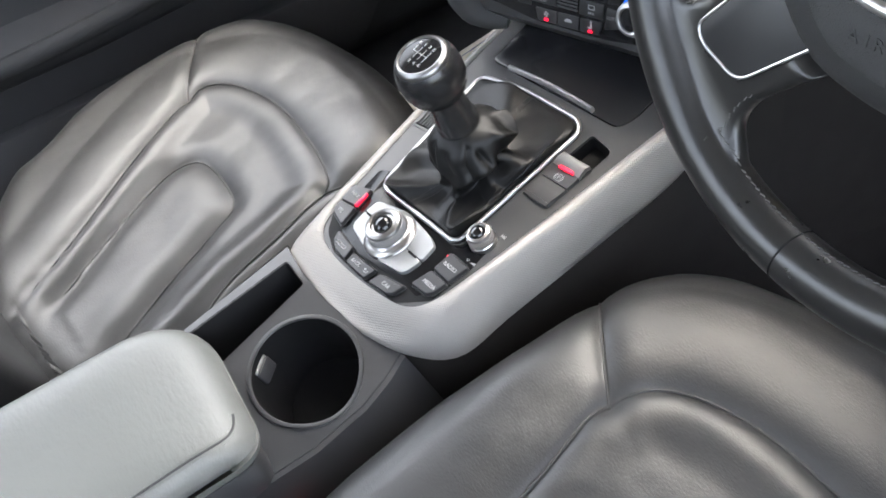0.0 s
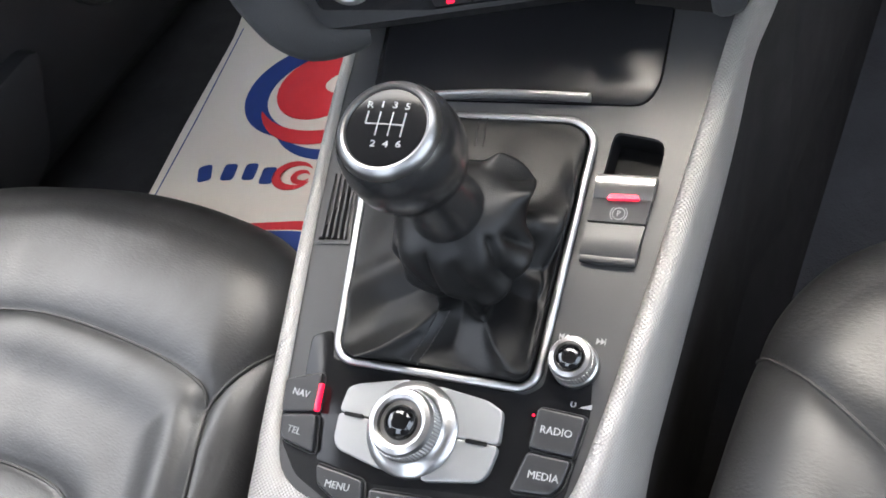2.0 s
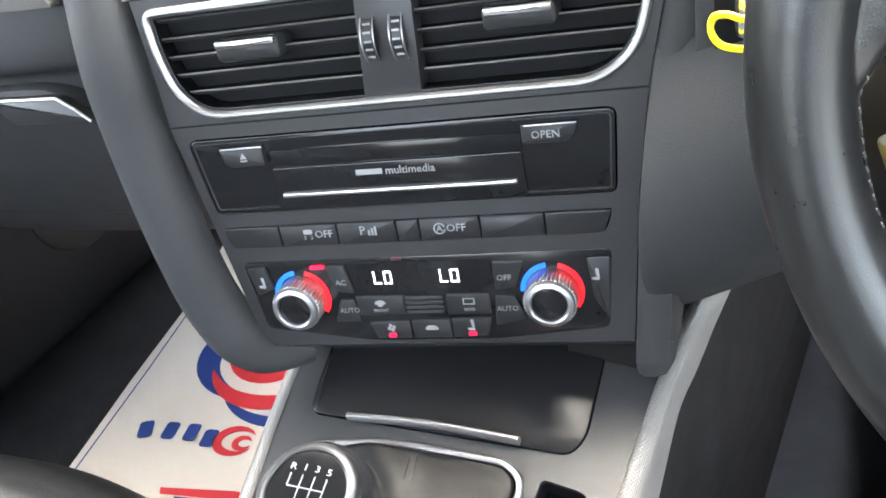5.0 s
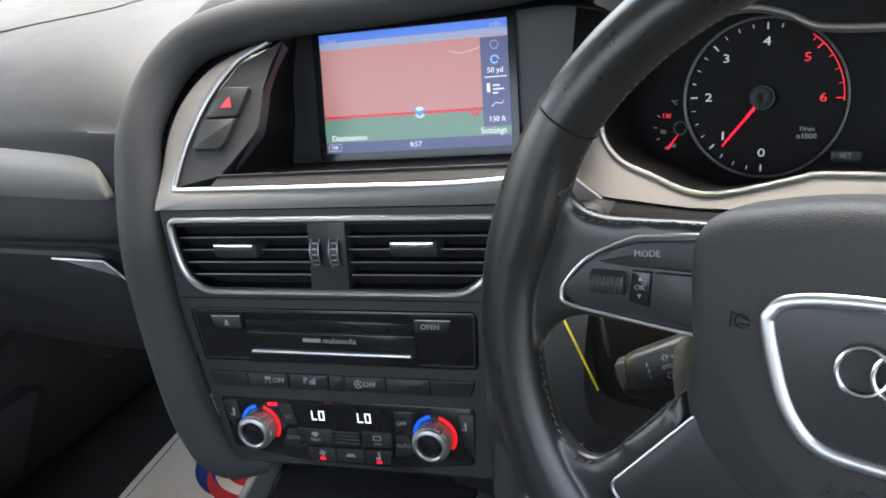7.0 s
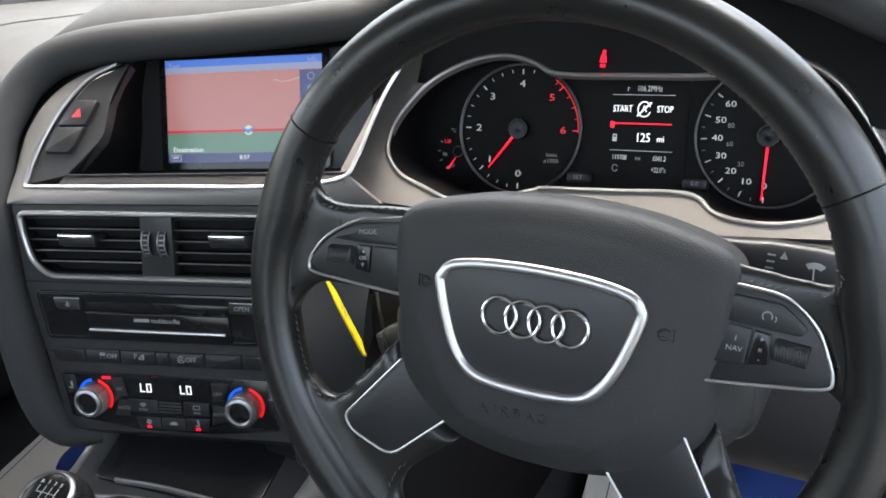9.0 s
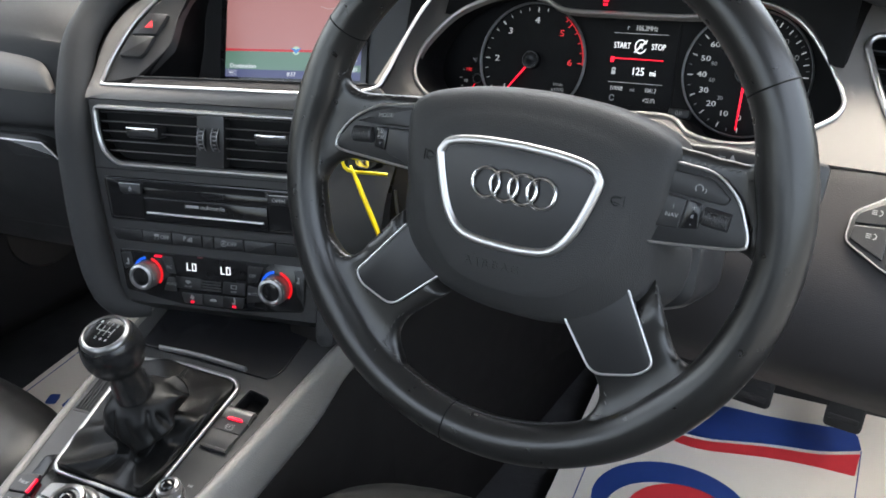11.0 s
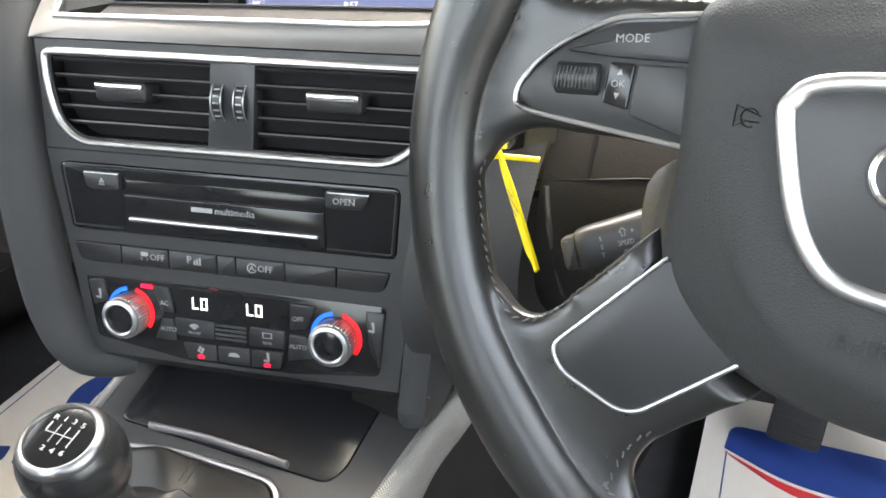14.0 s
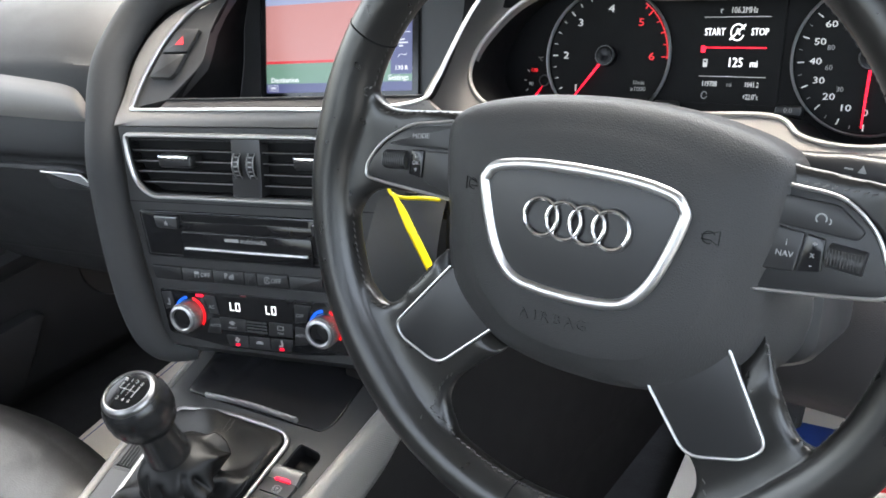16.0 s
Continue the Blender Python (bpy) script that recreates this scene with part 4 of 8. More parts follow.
part("seat_icon", seat_icon(-0.0960, -0.0520), LEGEND, climate)
part("seat_icon", seat_icon(0.0985, -0.0530), LEGEND, climate)
part("front_icon", merged(prism(arcband(-0.0262, -0.0690, 0.0020, 0.0040, 30, 150, 10), 0.0020, 0.0023), prism(box2(-0.0275, -0.0690, -0.0250, -0.0672), 0.0020, 0.0023)), LEGEND, climate)
part("rear_icon", holed(box2(0.0228, -0.0690, 0.0296, -0.0650), [box2(0.0236, -0.0684, 0.0288, -0.0656)], 0.0020, 0.0023), LEGEND, climate)
part("fan_icon", merged(*[prism(circle(-0.0222 + 0.0016 * math.cos(a), -0.0832 + 0.0016 * math.sin(a), 0.0011, 10), 0.0020, 0.0023) for a in (0.3, 1.87, 3.44, 5.0)]), LEGEND, climate)
part("car_icon", prism(rounded([(-0.0020, -0.0850), (0.0060, -0.0850), (0.0058, -0.0835), (0.0040, -0.0822), (0.0002, -0.0822), (-0.0018, -0.0836)], 0.0005, 2), 0.0020, 0.0023), LEGEND, climate)
part("airflow_icon", seat_icon(0.0262, -0.0828), LEGEND, climate)
for x, y, w in ((-0.0222, -0.0880, 0.0022), (0.0258, -0.0878, 0.0022), (-0.0598, -0.0425, 0.0042)):
    part("red_lamp", prism(rounded(box2(x - w, y - 0.0011, x + w, y + 0.0011), 0.0006, 2), 0.0016, 0.0026), REDLAMP, climate, "small lit red lamp")


# driver's side flank of the stack
def flank():
    inner = spline([(0.1475, 0.1160, 0.0), (0.1362, 0.0688, 0.0), (0.1312, 0.0461, 0.0), (0.1232, -0.0089, 0.0), (0.1152, -0.0960, 0.0), (0.1142, -0.1100, -0.001), (0.1148, -0.1185, -0.004), (0.1165, -0.1225, -0.009)], 30)
    rings = []
    for i, p in enumerate(inner):
        f = i / 29
        g = max(0.0, (f - 0.72) / 0.28) ** 1.5
        slim = 1 - 0.42 * g
        rings.append([p + Vector((0.0005, 0, 0)), p + Vector((0.004 * slim, 0, 0.003)), p + Vector((0.012 * slim, 0, 0.0035)), p + Vector((0.0185 * slim, 0, 0.0005)), p + Vector((0.0215 * slim, 0.001 * g, -0.008)), p + Vector((0.0245, 0.016 * g, -0.04)), p + Vector((0.036 - 0.004 * f, 0.050 * g, -0.13)), p + Vector((0.042 - 0.006 * f, 0.090 * g, -0.26)), p + Vector((-0.01, 0.090 * g, -0.26)), p + Vector((0.0005, 0, -0.02))])
    return loft(rings)


part("flank", flank(), SOFT, stack, "grained charcoal flank")
part("stack_foot", loft([[(x, -0.0957, 0.0), (x, -0.105, -0.012), (x, -0.112, -0.05), (x, -0.112, -0.12), (x, -0.09, -0.12), (x, -0.0957, -0.012)] for x in (-0.105, 0.0, 0.135)]), PLASTIC, stack, "black underside")

# ---- centre console ----
console = thing("centre_console", "graphite centre console with a textured aluminium surround", "console", CONSOLE)
P_IN = [(-0.1330, 0.205), (-0.1300, 0.13), (-0.1255, 0.08), (-0.1198, 0.029), (-0.1120, -0.03), (-0.1023, -0.0860), (-0.0884, -0.1044), (-0.0638, -0.1108), (-0.03, -0.1118), (0.0043, -0.1092), (0.0370, -0.1030), (0.0544, -0.0867), (0.0635, -0.0500), (0.0782, 0.047), (0.0890, 0.128), (0.0955, 0.178), (0.1020, 0.215), (0.1080, 0.240), (0.1140, 0.262)]
P_RIDGE = [(-0.1400, 0.205, 0.0015), (-0.1365, 0.13, 0.0015), (-0.1325, 0.08, 0.0015), (-0.1275, 0.029, 0.0015), (-0.1205, -0.03, 0.0015), (-0.1135, -0.0900, 0.001), (-0.1065, -0.1290, -0.002), (-0.0720, -0.1370, -0.005), (-0.03, -0.1385, -0.009), (0.0120, -0.1340, -0.014), (0.0480, -0.1190, -0.014), (0.0650, -0.0920, -0.004), (0.0725, -0.0480, 0.001), (0.0872, 0.047, 0.0015), (0.0970, 0.128, 0.0015), (0.1035, 0.180, 0.0015), (0.1105, 0.216, 0.0020), (0.1165, 0.240, 0.004), (0.1225, 0.262, 0.006)]
P_LOW = [(-0.1450, 0.205, -0.07), (-0.1420, 0.13, -0.07), (-0.1380, 0.08, -0.065), (-0.1330, 0.029, -0.06), (-0.1265, -0.03, -0.055), (-0.1190, -0.0930, -0.045), (-0.1100, -0.1325, -0.012), (-0.0720, -0.1400, -0.012), (-0.03, -0.1415, -0.016), (0.0130, -0.1370, -0.023), (0.0510, -0.1250, -0.031), (0.0770, -0.0960, -0.047), (0.0815, -0.0420, -0.050), (0.0900, 0.047, -0.052), (0.0975, 0.128, -0.052), (0.1025, 0.180, -0.040), (0.1110, 0.214, -0.034), (0.1175, 0.240, -0.028), (0.1240, 0.262, -0.022)]
n_c = 90
c_in, c_ridge, c_low = spline([(*p, 0.0) for p in P_IN], n_c), spline(P_RIDGE, n_c), spline(P_LOW, n_c)


def surround():
    rings = []
    for a, r, l in zip(c_in, c_ridge, c_low):
        side = (r - l)
        outw = Vector((r.x - a.x, r.y - a.y, 0))
        outw = outw.normalized() if outw.length > 1e-6 else Vector((1, 0, 0))
        row = [a + Vector((0, 0, -0.006)), a + Vector((0, 0, 0.0012)), a.lerp(r, 0.35) + Vector((0, 0, 0.0022)), a.lerp(r, 0.75) + Vector((0, 0, 0.0018)), r + outw * 0.0015 - Vector((0, 0, 0.001))]
        for f in (0.12, 0.35, 0.6, 0.85, 1.0):
            row.append(r.lerp(l, f) + outw * 0.003 * math.sin(math.pi * f) + outw * 0.0015)
        row.append(l - outw * 0.006)
        rings.append(row)
    return loft(rings, closed=False, cap=False)


part("aluminium_surround", surround(), WEAVE, console, "pale aluminium surround with a fine woven texture", angle=85)
top_outline = [(p.x, p.y) for p in c_in]
boot_rect = rounded([(-0.1010, 0.1060), (-0.0500, 0.1160), (0.0230, 0.1150), (0.0345, 0.1060), (0.0300, -0.0300), (0.0240, -0.0360), (-0.0760, -0.0360), (-0.0830, -0.0290)], [0.010, 0.02, 0.012, 0.008, 0.008, 0.006, 0.006, 0.008], 4)
boot_hole = inset(boot_rect, 0.002)
pocket = rounded([(0.0435, 0.1110), (0.0725, 0.1065), (0.0680, 0.0330), (0.0385, 0.0335)], [0.005, 0.008, 0.003, 0.003], 4)
grille_rect = rounded([(-0.1225, 0.0780), (-0.1030, 0.0760), (-0.0950, 0.0310), (-0.1190, 0.0290)], 0.002, 3)
tray_rect = rounded([(-0.1180, 0.205), (-0.1105, 0.1270), (0.0575, 0.1262), (0.0640, 0.1400), (0.0640, 0.205)], [0.001, 0.008, 0.010, 0.01, 0.001], 4)
part("console_top", holed(top_outline, [[tuple(p) for p in inset(pocket, 0.0003)], [tuple(p) for p in boot_hole], [tuple(p) for p in grille_rect], [tuple(p) for p in tray_rect]], -0.004, 0.0), PANEL, console, "satin graphite top panel")


# lower body under the surround, down to the floor
def console_body():
    rings = []
    for f in range(0, n_c, 3):
        l = c_low[f]
        w = CONSOLE @ l
        b = Vector((w.x * 1.0, w.y, 0.05))
        rings.append([CONSOLE.inverted() @ q for q in (w, w.lerp(b, 0.5) + Vector((0.0, 0, 0)), b)])
    return loft(rings, closed=False, cap=False)


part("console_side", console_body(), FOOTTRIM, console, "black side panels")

# footwell shade on this trim comes from its darkened colour
part("footwell_cheek", loft([[CONSOLE.inverted() @ Vector((x + dx, y, z)) for dx, z in ((0.0, 0.02), (-0.004, 0.25), (-0.012, 0.42), (-0.03, 0.50), (-0.06, 0.50), (-0.06, 0.02))] for x, y in ((0.160, 0.045), (0.168, 0.12), (0.175, 0.30), (0.18, 0.90))]), FOOTTRIM, console, "side trim beside the driver's footwell, darkened for shade")

# tray lid ahead of the gear lever
tray = part("tray_lid", prism(inset(tray_rect, 0.0008), -0.010, 0.0012, 0.001), LID, console, "satin black sliding lid")
part("tray_strip", sweep(spline([(-0.0815, 0.1272, 0.004), (-0.03, 0.1300, 0.0044), (0.0275, 0.1288, 0.004)], 24), 0.0022, 0.0036, k=10), CHROME, tray, "curved satin chrome pull")

# sensor grille
grille = thing("console_grille", "narrow black slotted grille set in the console", "grille", CONSOLE)
part("grille_frame", holed([tuple(p) for p in grille_rect], [[tuple(p) for p in inset(grille_rect, 0.0025)]], -0.006, 0.0008), PANEL, grille)
part("grille_back", prism(grille_rect, -0.010, -0.0065), DARKVOID, grille)
for k in range(5):
    f = (k + 0.5) / 5
    a, b = Vector((-0.1200 + 0.0170 * f, 0.0745, 0)), Vector((-0.1165 + 0.0190 * f, 0.0335, 0))
    part("grille_bar", sweep([a, b], 0.0011, 0.0022, k=6), PLASTIC, grille)

# gear lever
GEARBASE = (-0.020, 0.036)
gaiter = thing("gear_gaiter", "creased black leather gear gaiter in a bright frame", "gaiter", CONSOLE)
part("gaiter_frame", sweep(flat(boot_rect, 0.0026), 0.0023, 0.0022, closed=True, k=10), SATIN, gaiter, "satin chrome frame")
part("gaiter_bed", prism(boot_rect, -0.012, -0.0060), DARKVOID, gaiter)


# lines on the skin as (direction, place from frame to collar), their width and rise: tucks first, then ridges
FOLD_LINES = [
    ([(250, 0.41), (233, 0.50), (210, 0.55), (180, 0.52)], 0.0065, -0.021),
    ([(290, 0.39), (310, 0.46), (335, 0.54), (362, 0.55)], 0.0065, -0.022),
    ([(269, 0.50), (266, 0.22)], 0.0080, -0.009),
    ([(224, 0.42), (217, 0.28)], 0.0085, -0.008),
    ([(318, 0.38), (326, 0.24)], 0.0080, -0.008),
    ([(55, 0.50), (90, 0.55), (120, 0.50), (160, 0.50)], 0.0070, -0.014),
    ([(12, 0.66), (42, 0.60), (75, 0.70)], 0.0045, -0.012),
    ([(345, 0.40), (352, 0.20)], 0.0070, -0.006),
    ([(251, 0.42), (243, 0.30), (235, 0.10)], 0.0048, 0.018),
    ([(289, 0.40), (297, 0.28), (308, 0.08)], 0.0048, 0.019),
    ([(248, 0.52), (226, 0.62), (203, 0.66)], 0.0070, 0.006),
    ([(291, 0.50), (310, 0.57), (333, 0.64), (352, 0.66)], 0.0070, 0.007),
    ([(22, 0.86), (42, 0.70), (66, 0.86)], 0.0042, 0.009),
    ([(300, 0.21), (320, 0.19), (338, 0.30)], 0.0042, 0.005),
    ([(20, 0.44), (32, 0.18)], 0.0090, 0.010),
    ([(110, 0.42), (118, 0.16)], 0.0090, 0.008),
    ([(200, 0.40), (205, 0.14)], 0.0070, 0.006),
    ([(252, 0.92), (262, 0.74), (270, 0.55)], 0.0035, -0.0035),
    ([(215, 0.80), (240, 0.70), (262, 0.62)], 0.0034, -0.0040),
    ([(205, 0.72), (228, 0.62), (246, 0.56)], 0.0032, -0.0040),
    ([(330, 0.92), (318, 0.78), (322, 0.64)], 0.0040, -0.0040),
    ([(345, 0.84), (350, 0.70)], 0.0036, -0.0050),
    ([(285, 0.86), (296, 0.72)], 0.0060, -0.0025)]
SKIRT = [(0.0, 0.0010, 0.044), (0.04, 0.0056, 0.043), (0.12, 0.0070, 0.041), (0.28, 0.0088, 0.039), (0.42, 0.0125, 0.0365), (0.52, 0.0190, 0.0365), (0.62, 0.0275, 0.0385), (0.74, 0.0385, 0.0365), (0.85, 0.0480, 0.0320), (0.93, 0.0545, 0.0262), (1.0, 0.0595, 0.0182)]


def gaiter_skin():
    around, rows_n = 280, 96
    C = Vector((-0.0148, 0.0330))
    P = [Vector(p) for p in inset(boot_rect, 0.0030)]
    L = [0.0]
    for i in range(len(P)):
        L.append(L[-1] + (P[(i + 1) % len(P)] - P[i]).length)
    edge = []
    for j in range(around):
        s = L[-1] * j / around
        i = max(k for k in range(len(P)) if L[k] <= s)
        edge.append(P[i].lerp(P[(i + 1) % len(P)], (s - L[i]) / max(1e-9, L[i + 1] - L[i])) - C)
    prof = spline(SKIRT, rows_n + 1)
    angle = np.array([math.atan2(e.y, e.x) for e in edge])
    place = np.array([p[0] for p in prof])
    AROUND, UP = np.meshgrid(angle, place * 0.085)
    push = np.zeros_like(UP)
    for line, width, rise in FOLD_LINES:
        near = np.full_like(UP, 9.0)
        for (d0, f0), (d1, f1) in zip(line, line[1:]):
            # lengths on the skin, with the angle taken from the start of each stretch
            x = (np.mod(AROUND - radians(d0) + math.pi, 2 * math.pi) - math.pi) * 0.036
            y = UP - f0 * 0.085
            ex, ey = radians(d1 - d0) * 0.036, (f1 - f0) * 0.085
            k = np.clip((x * ex + y * ey) / (ex * ex + ey * ey), 0, 1)
            near = np.minimum(near, np.hypot(x - k * ex, y - k * ey))
        push += rise * np.exp(-(near / width) ** (1.2 if rise < 0 or width < 0.005 else 2.0))
    rings = []
    for r in range(rows_n + 1):
        f, h, round_r = prof[r]
        k = max(0.0, min(1.0, f / 0.56))
        k = 1 - k * k * (3 - 2 * k)
        calm = min(1.0, f / 0.10) * min(1.0, (1 - f) / 0.10)
        lean = radians(66 - 54 * min(1.0, f / 0.55))
        ring = []
        for j, e in enumerate(edge):
            a = math.atan2(e.y, e.x)
            rr = k * e.length + (1 - k) * round_r
            out = float(push[r, j]) + 0.0020 * noise.noise(Vector((math.cos(a) * 2.2, math.sin(a) * 2.2, f * 6.0)))
            out = 0.024 * math.tanh(out / 0.024) * calm
            rr += out * math.cos(lean)
            c = C + Vector((0.0023, -0.0008)) * f
            ring.append((c.x + rr * math.cos(a), c.y + rr * math.sin(a), max(0.0008, h + out * math.sin(lean))))
        rings.append(ring)
    return loft(rings, cap=False)


gaiter_bm = gaiter_skin()
GAITER_TREE = BVHTree.FromBMesh(gaiter_bm)
skin = part("gaiter_skin", gaiter_bm, BOOTSKIN, gaiter, "soft creased leather", angle=80)
gaiter_stitch = mesh_of(slab(-0.0004, -0.0011, -0.0002, 0.0004, 0.0011, 0.0005, 0.0003), THREAD)
for start, end, n in (((-0.0345, -0.0320), (-0.0240, -0.0030), 12), ((-0.0300, 0.1110), (-0.0270, 0.0930), 7)):
    a, b = Vector(start), Vector(end)
    way = (b - a).normalized()
    for shift in (-0.0021, 0.0021):
        for k in range(n):
            p = a.lerp(b, k / (n - 1)) + Vector((-way.y, way.x)) * shift
            spot = GAITER_TREE.ray_cast(Vector((p.x, p.y, 0.08)), Vector((0, 0, -1)))[0]
            if spot:
                ob = new("stitch", gaiter_stitch)
                ob.parent = skin
                ob.matrix_basis = pose(spot.x, spot.y, spot.z, 0, 0, math.degrees(math.atan2(way.y, way.x)) - 90)

KNOB = Vector((0.072, -0.146, 0.4955))
k_axis = Vector((0.06, -0.25, 0.965)).normalized()
KM = Matrix.Translation(KNOB) @ k_axis.to_track_quat("Z", "Y").to_matrix().to_4x4()
# turn the dial so that its rows run across the car
across = (KM.to_3x3().inverted() @ Vector((0.9914, 0.1293, 0.02)))
KM = KM @ pose(0, 0, 0, 0, 0, math.degrees(math.atan2(across.y, across.x)))
lever = thing("gear_lever", "black leather gear knob with a silver ring and shift pattern", "gear lever", KM)
R = 0.0265
prof = [(0.0110, -0.0470), (0.0115, -0.0400), (0.0125, -0.0320), (0.0150, -0.0268), (0.0195, -0.0240), (0.0240, -0.0175), (0.0265, -0.0090), (0.0270, -0.0010), (0.0262, 0.0060), (0.0248, 0.0110), (0.0226, 0.0140)]
part("knob", lathe(prof, 48), KNOBSKIN, lever, "black leather-covered knob")
part("silver_ring", lathe([(0.0226, 0.0138), (0.0222, 0.0160), (0.0208, 0.0180), (0.0190, 0.0191), (0.0180, 0.0188), (0.0174, 0.0176)], 64), RINGMETAL, lever, "satin silver ring")
part("pattern_cap", lathe([(0.0, 0.0150), (0.0172, 0.0150), (0.0172, 0.0180), (0.0120, 0.0190), (0.0, 0.0196)], 40), DIALCAP, lever, "domed black cap")
pat = []
for x in (-0.0085, -0.0030, 0.0025, 0.0080):
    pat.append(slab(x - 0.00022, -0.0046 if x > -0.008 else 0.0005, 0.0188, x + 0.00022, 0.0060, 0.0197, 0.0001))
pat.append(slab(-0.0085, 0.0003, 0.0188, 0.0083, 0.0008, 0.0197, 0.0001))
part("shift_gate", merged(*pat), LEGEND, lever, "white printed gate")
for text, x, y in (("R", -0.0085, 0.0088), ("1", -0.0030, 0.0092), ("3", 0.0025, 0.0092), ("5", 0.0080, 0.0088), ("2", -0.0030, -0.0082), ("4", 0.0025, -0.0082), ("6", 0.0080, -0.0078)):
    part("gear_digit", lettering(text, 0.0040, x, y, 0.0193, squeeze=1.25), LEGEND, lever)
part("collar", lathe([(0.0160, -0.0690), (0.0180, -0.0680), (0.0185, -0.0650), (0.0184, -0.0600), (0.0174, -0.0500), (0.0163, -0.0410), (0.0157, -0.0340), (0.0160, -0.0255)], 44), KNOBSKIN, lever, "smooth leather collar under the knob")
base_l = KM.inverted() @ (CONSOLE @ Vector((GEARBASE[0] + 0.004, GEARBASE[1] - 0.02, 0.0)))
part("shaft", sweep([Vector((0, 0, -0.04)), Vector((0, 0, -0.06)), base_l], 0.008, 0.008, k=14), CHROME, lever, "steel shaft")

# electric parking brake and hold switches
brake = thing("parking_brake_switch", "grey electric parking brake switch with a red lamp", "switch", CONSOLE)
# switch well: depth shade put into the near-black lining
part("well", loft([[(p.x, p.y, z) for p in inset(pocket, d)] for d, z in ((0.0, 0.0), (0.0015, -0.014))], cap=False), DARKVOID, brake, "dark recess")
part("well_floor", prism(inset(pocket, 0.001), -0.020, -0.0145), DARKVOID, brake)
key = part("brake_key", loft([[(x, y, z) for x, z in ((x0, -0.010), (x0, h), (x1, h + 0.0004), (x1, -0.010))] for x0, x1, y, h in ((0.0392, 0.0692, 0.0565, 0.0026), (0.0398, 0.0700, 0.064, 0.0030), (0.0404, 0.0708, 0.071, 0.0044), (0.0408, 0.0713, 0.0775, 0.0066), (0.0411, 0.0716, 0.0815, 0.0052), (0.0412, 0.0717, 0.083, -0.006))]), PANEL, brake, "grey rocker")
part("key_crest", loft([[(x, y, z) for x, z in ((x0, h - 0.004), (x0, h), (x1, h), (x1, h - 0.004))] for x0, x1, y, h in ((0.0404, 0.0708, 0.0690, 0.0046), (0.0406, 0.0711, 0.0735, 0.0066), (0.0409, 0.0714, 0.0780, 0.0078), (0.0412, 0.0717, 0.0820, 0.0062))]), KNURL, key, "bright lifted crest")
part("brake_lamp", prism(rounded([(0.0478, 0.0680), (0.0648, 0.0684), (0.0634, 0.0710), (0.0495, 0.0707)], 0.0006, 2), 0.0038, 0.0062), REDLAMP, key, "lit red bar")
part("brake_icon", merged(prism(arcband(0.0548, 0.0612, 0.0030, 0.0034, 0, 359, 24), 0.0026, 0.0034), lettering("P", 0.0042, 0.0548, 0.0612, 0.0033), prism(arcband(0.0548, 0.0612, 0.0042, 0.0046, 130, 230, 12), 0.0026, 0.0034), prism(arcband(0.0548, 0.0612, 0.0042, 0.0046, -50, 50, 12), 0.0026, 0.0034)), LEGEND, key, "faint brake symbol")
part("hold_key", loft([[(x, y, z) for x, z in ((x0, -0.010), (x0, h), (x1, h), (x1, -0.010))] for x0, x1, y, h in ((0.0388, 0.0676, 0.0338, -0.002), (0.0388, 0.0677, 0.0352, 0.0022), (0.0388, 0.0678, 0.0395, 0.0040), (0.0390, 0.0684, 0.048, 0.0030), (0.0392, 0.0690, 0.0555, 0.0026))]), PANEL, brake, "grey hold key")
part("key_lip", sweep(spline([(0.0392, 0.0356, 0.0026), (0.0532, 0.0352, 0.0027), (0.0674, 0.0356, 0.0026)], 14), 0.0022, 0.0012, k=8), BUTTON, brake, "dark lower lip")

# infotainment controls
mmi = thing("infotainment_controls", "gloss black control field with a chrome rotary knob and labelled keys", "control panel", CONSOLE)
glass = rounded([(-0.0990, -0.0475), (-0.1015, -0.0250), (-0.0900, -0.0195), (-0.0850, -0.0355), (0.0260, -0.0385), (0.0335, -0.0330), (0.0340, -0.0150), (0.0560, -0.0190), (0.0590, -0.0450), (0.0400, -0.0900), (0.0260, -0.0890), (-0.0420, -0.0955), (-0.0780, -0.0900), (-0.0830, -0.0640)], 0.003, 3)
part("gloss_field", prism(glass, -0.002, 0.0008, 0.0005), DIALCAP, mmi, "gloss black field")
part("key_field", prism(rounded([(-0.1080, -0.0500), (-0.0860, -0.0430), (-0.0745, -0.0880), (-0.0400, -0.0950), (0.0290, -0.0880), (0.0330, -0.0430), (0.0590, -0.0450), (0.0540, -0.0840), (0.0290, -0.1055), (-0.0100, -0.1090), (-0.0640, -0.1090), (-0.0880, -0.0990), (-0.1020, -0.0830)], 0.004, 3), -0.002, 0.0004), DARKVOID, mmi)
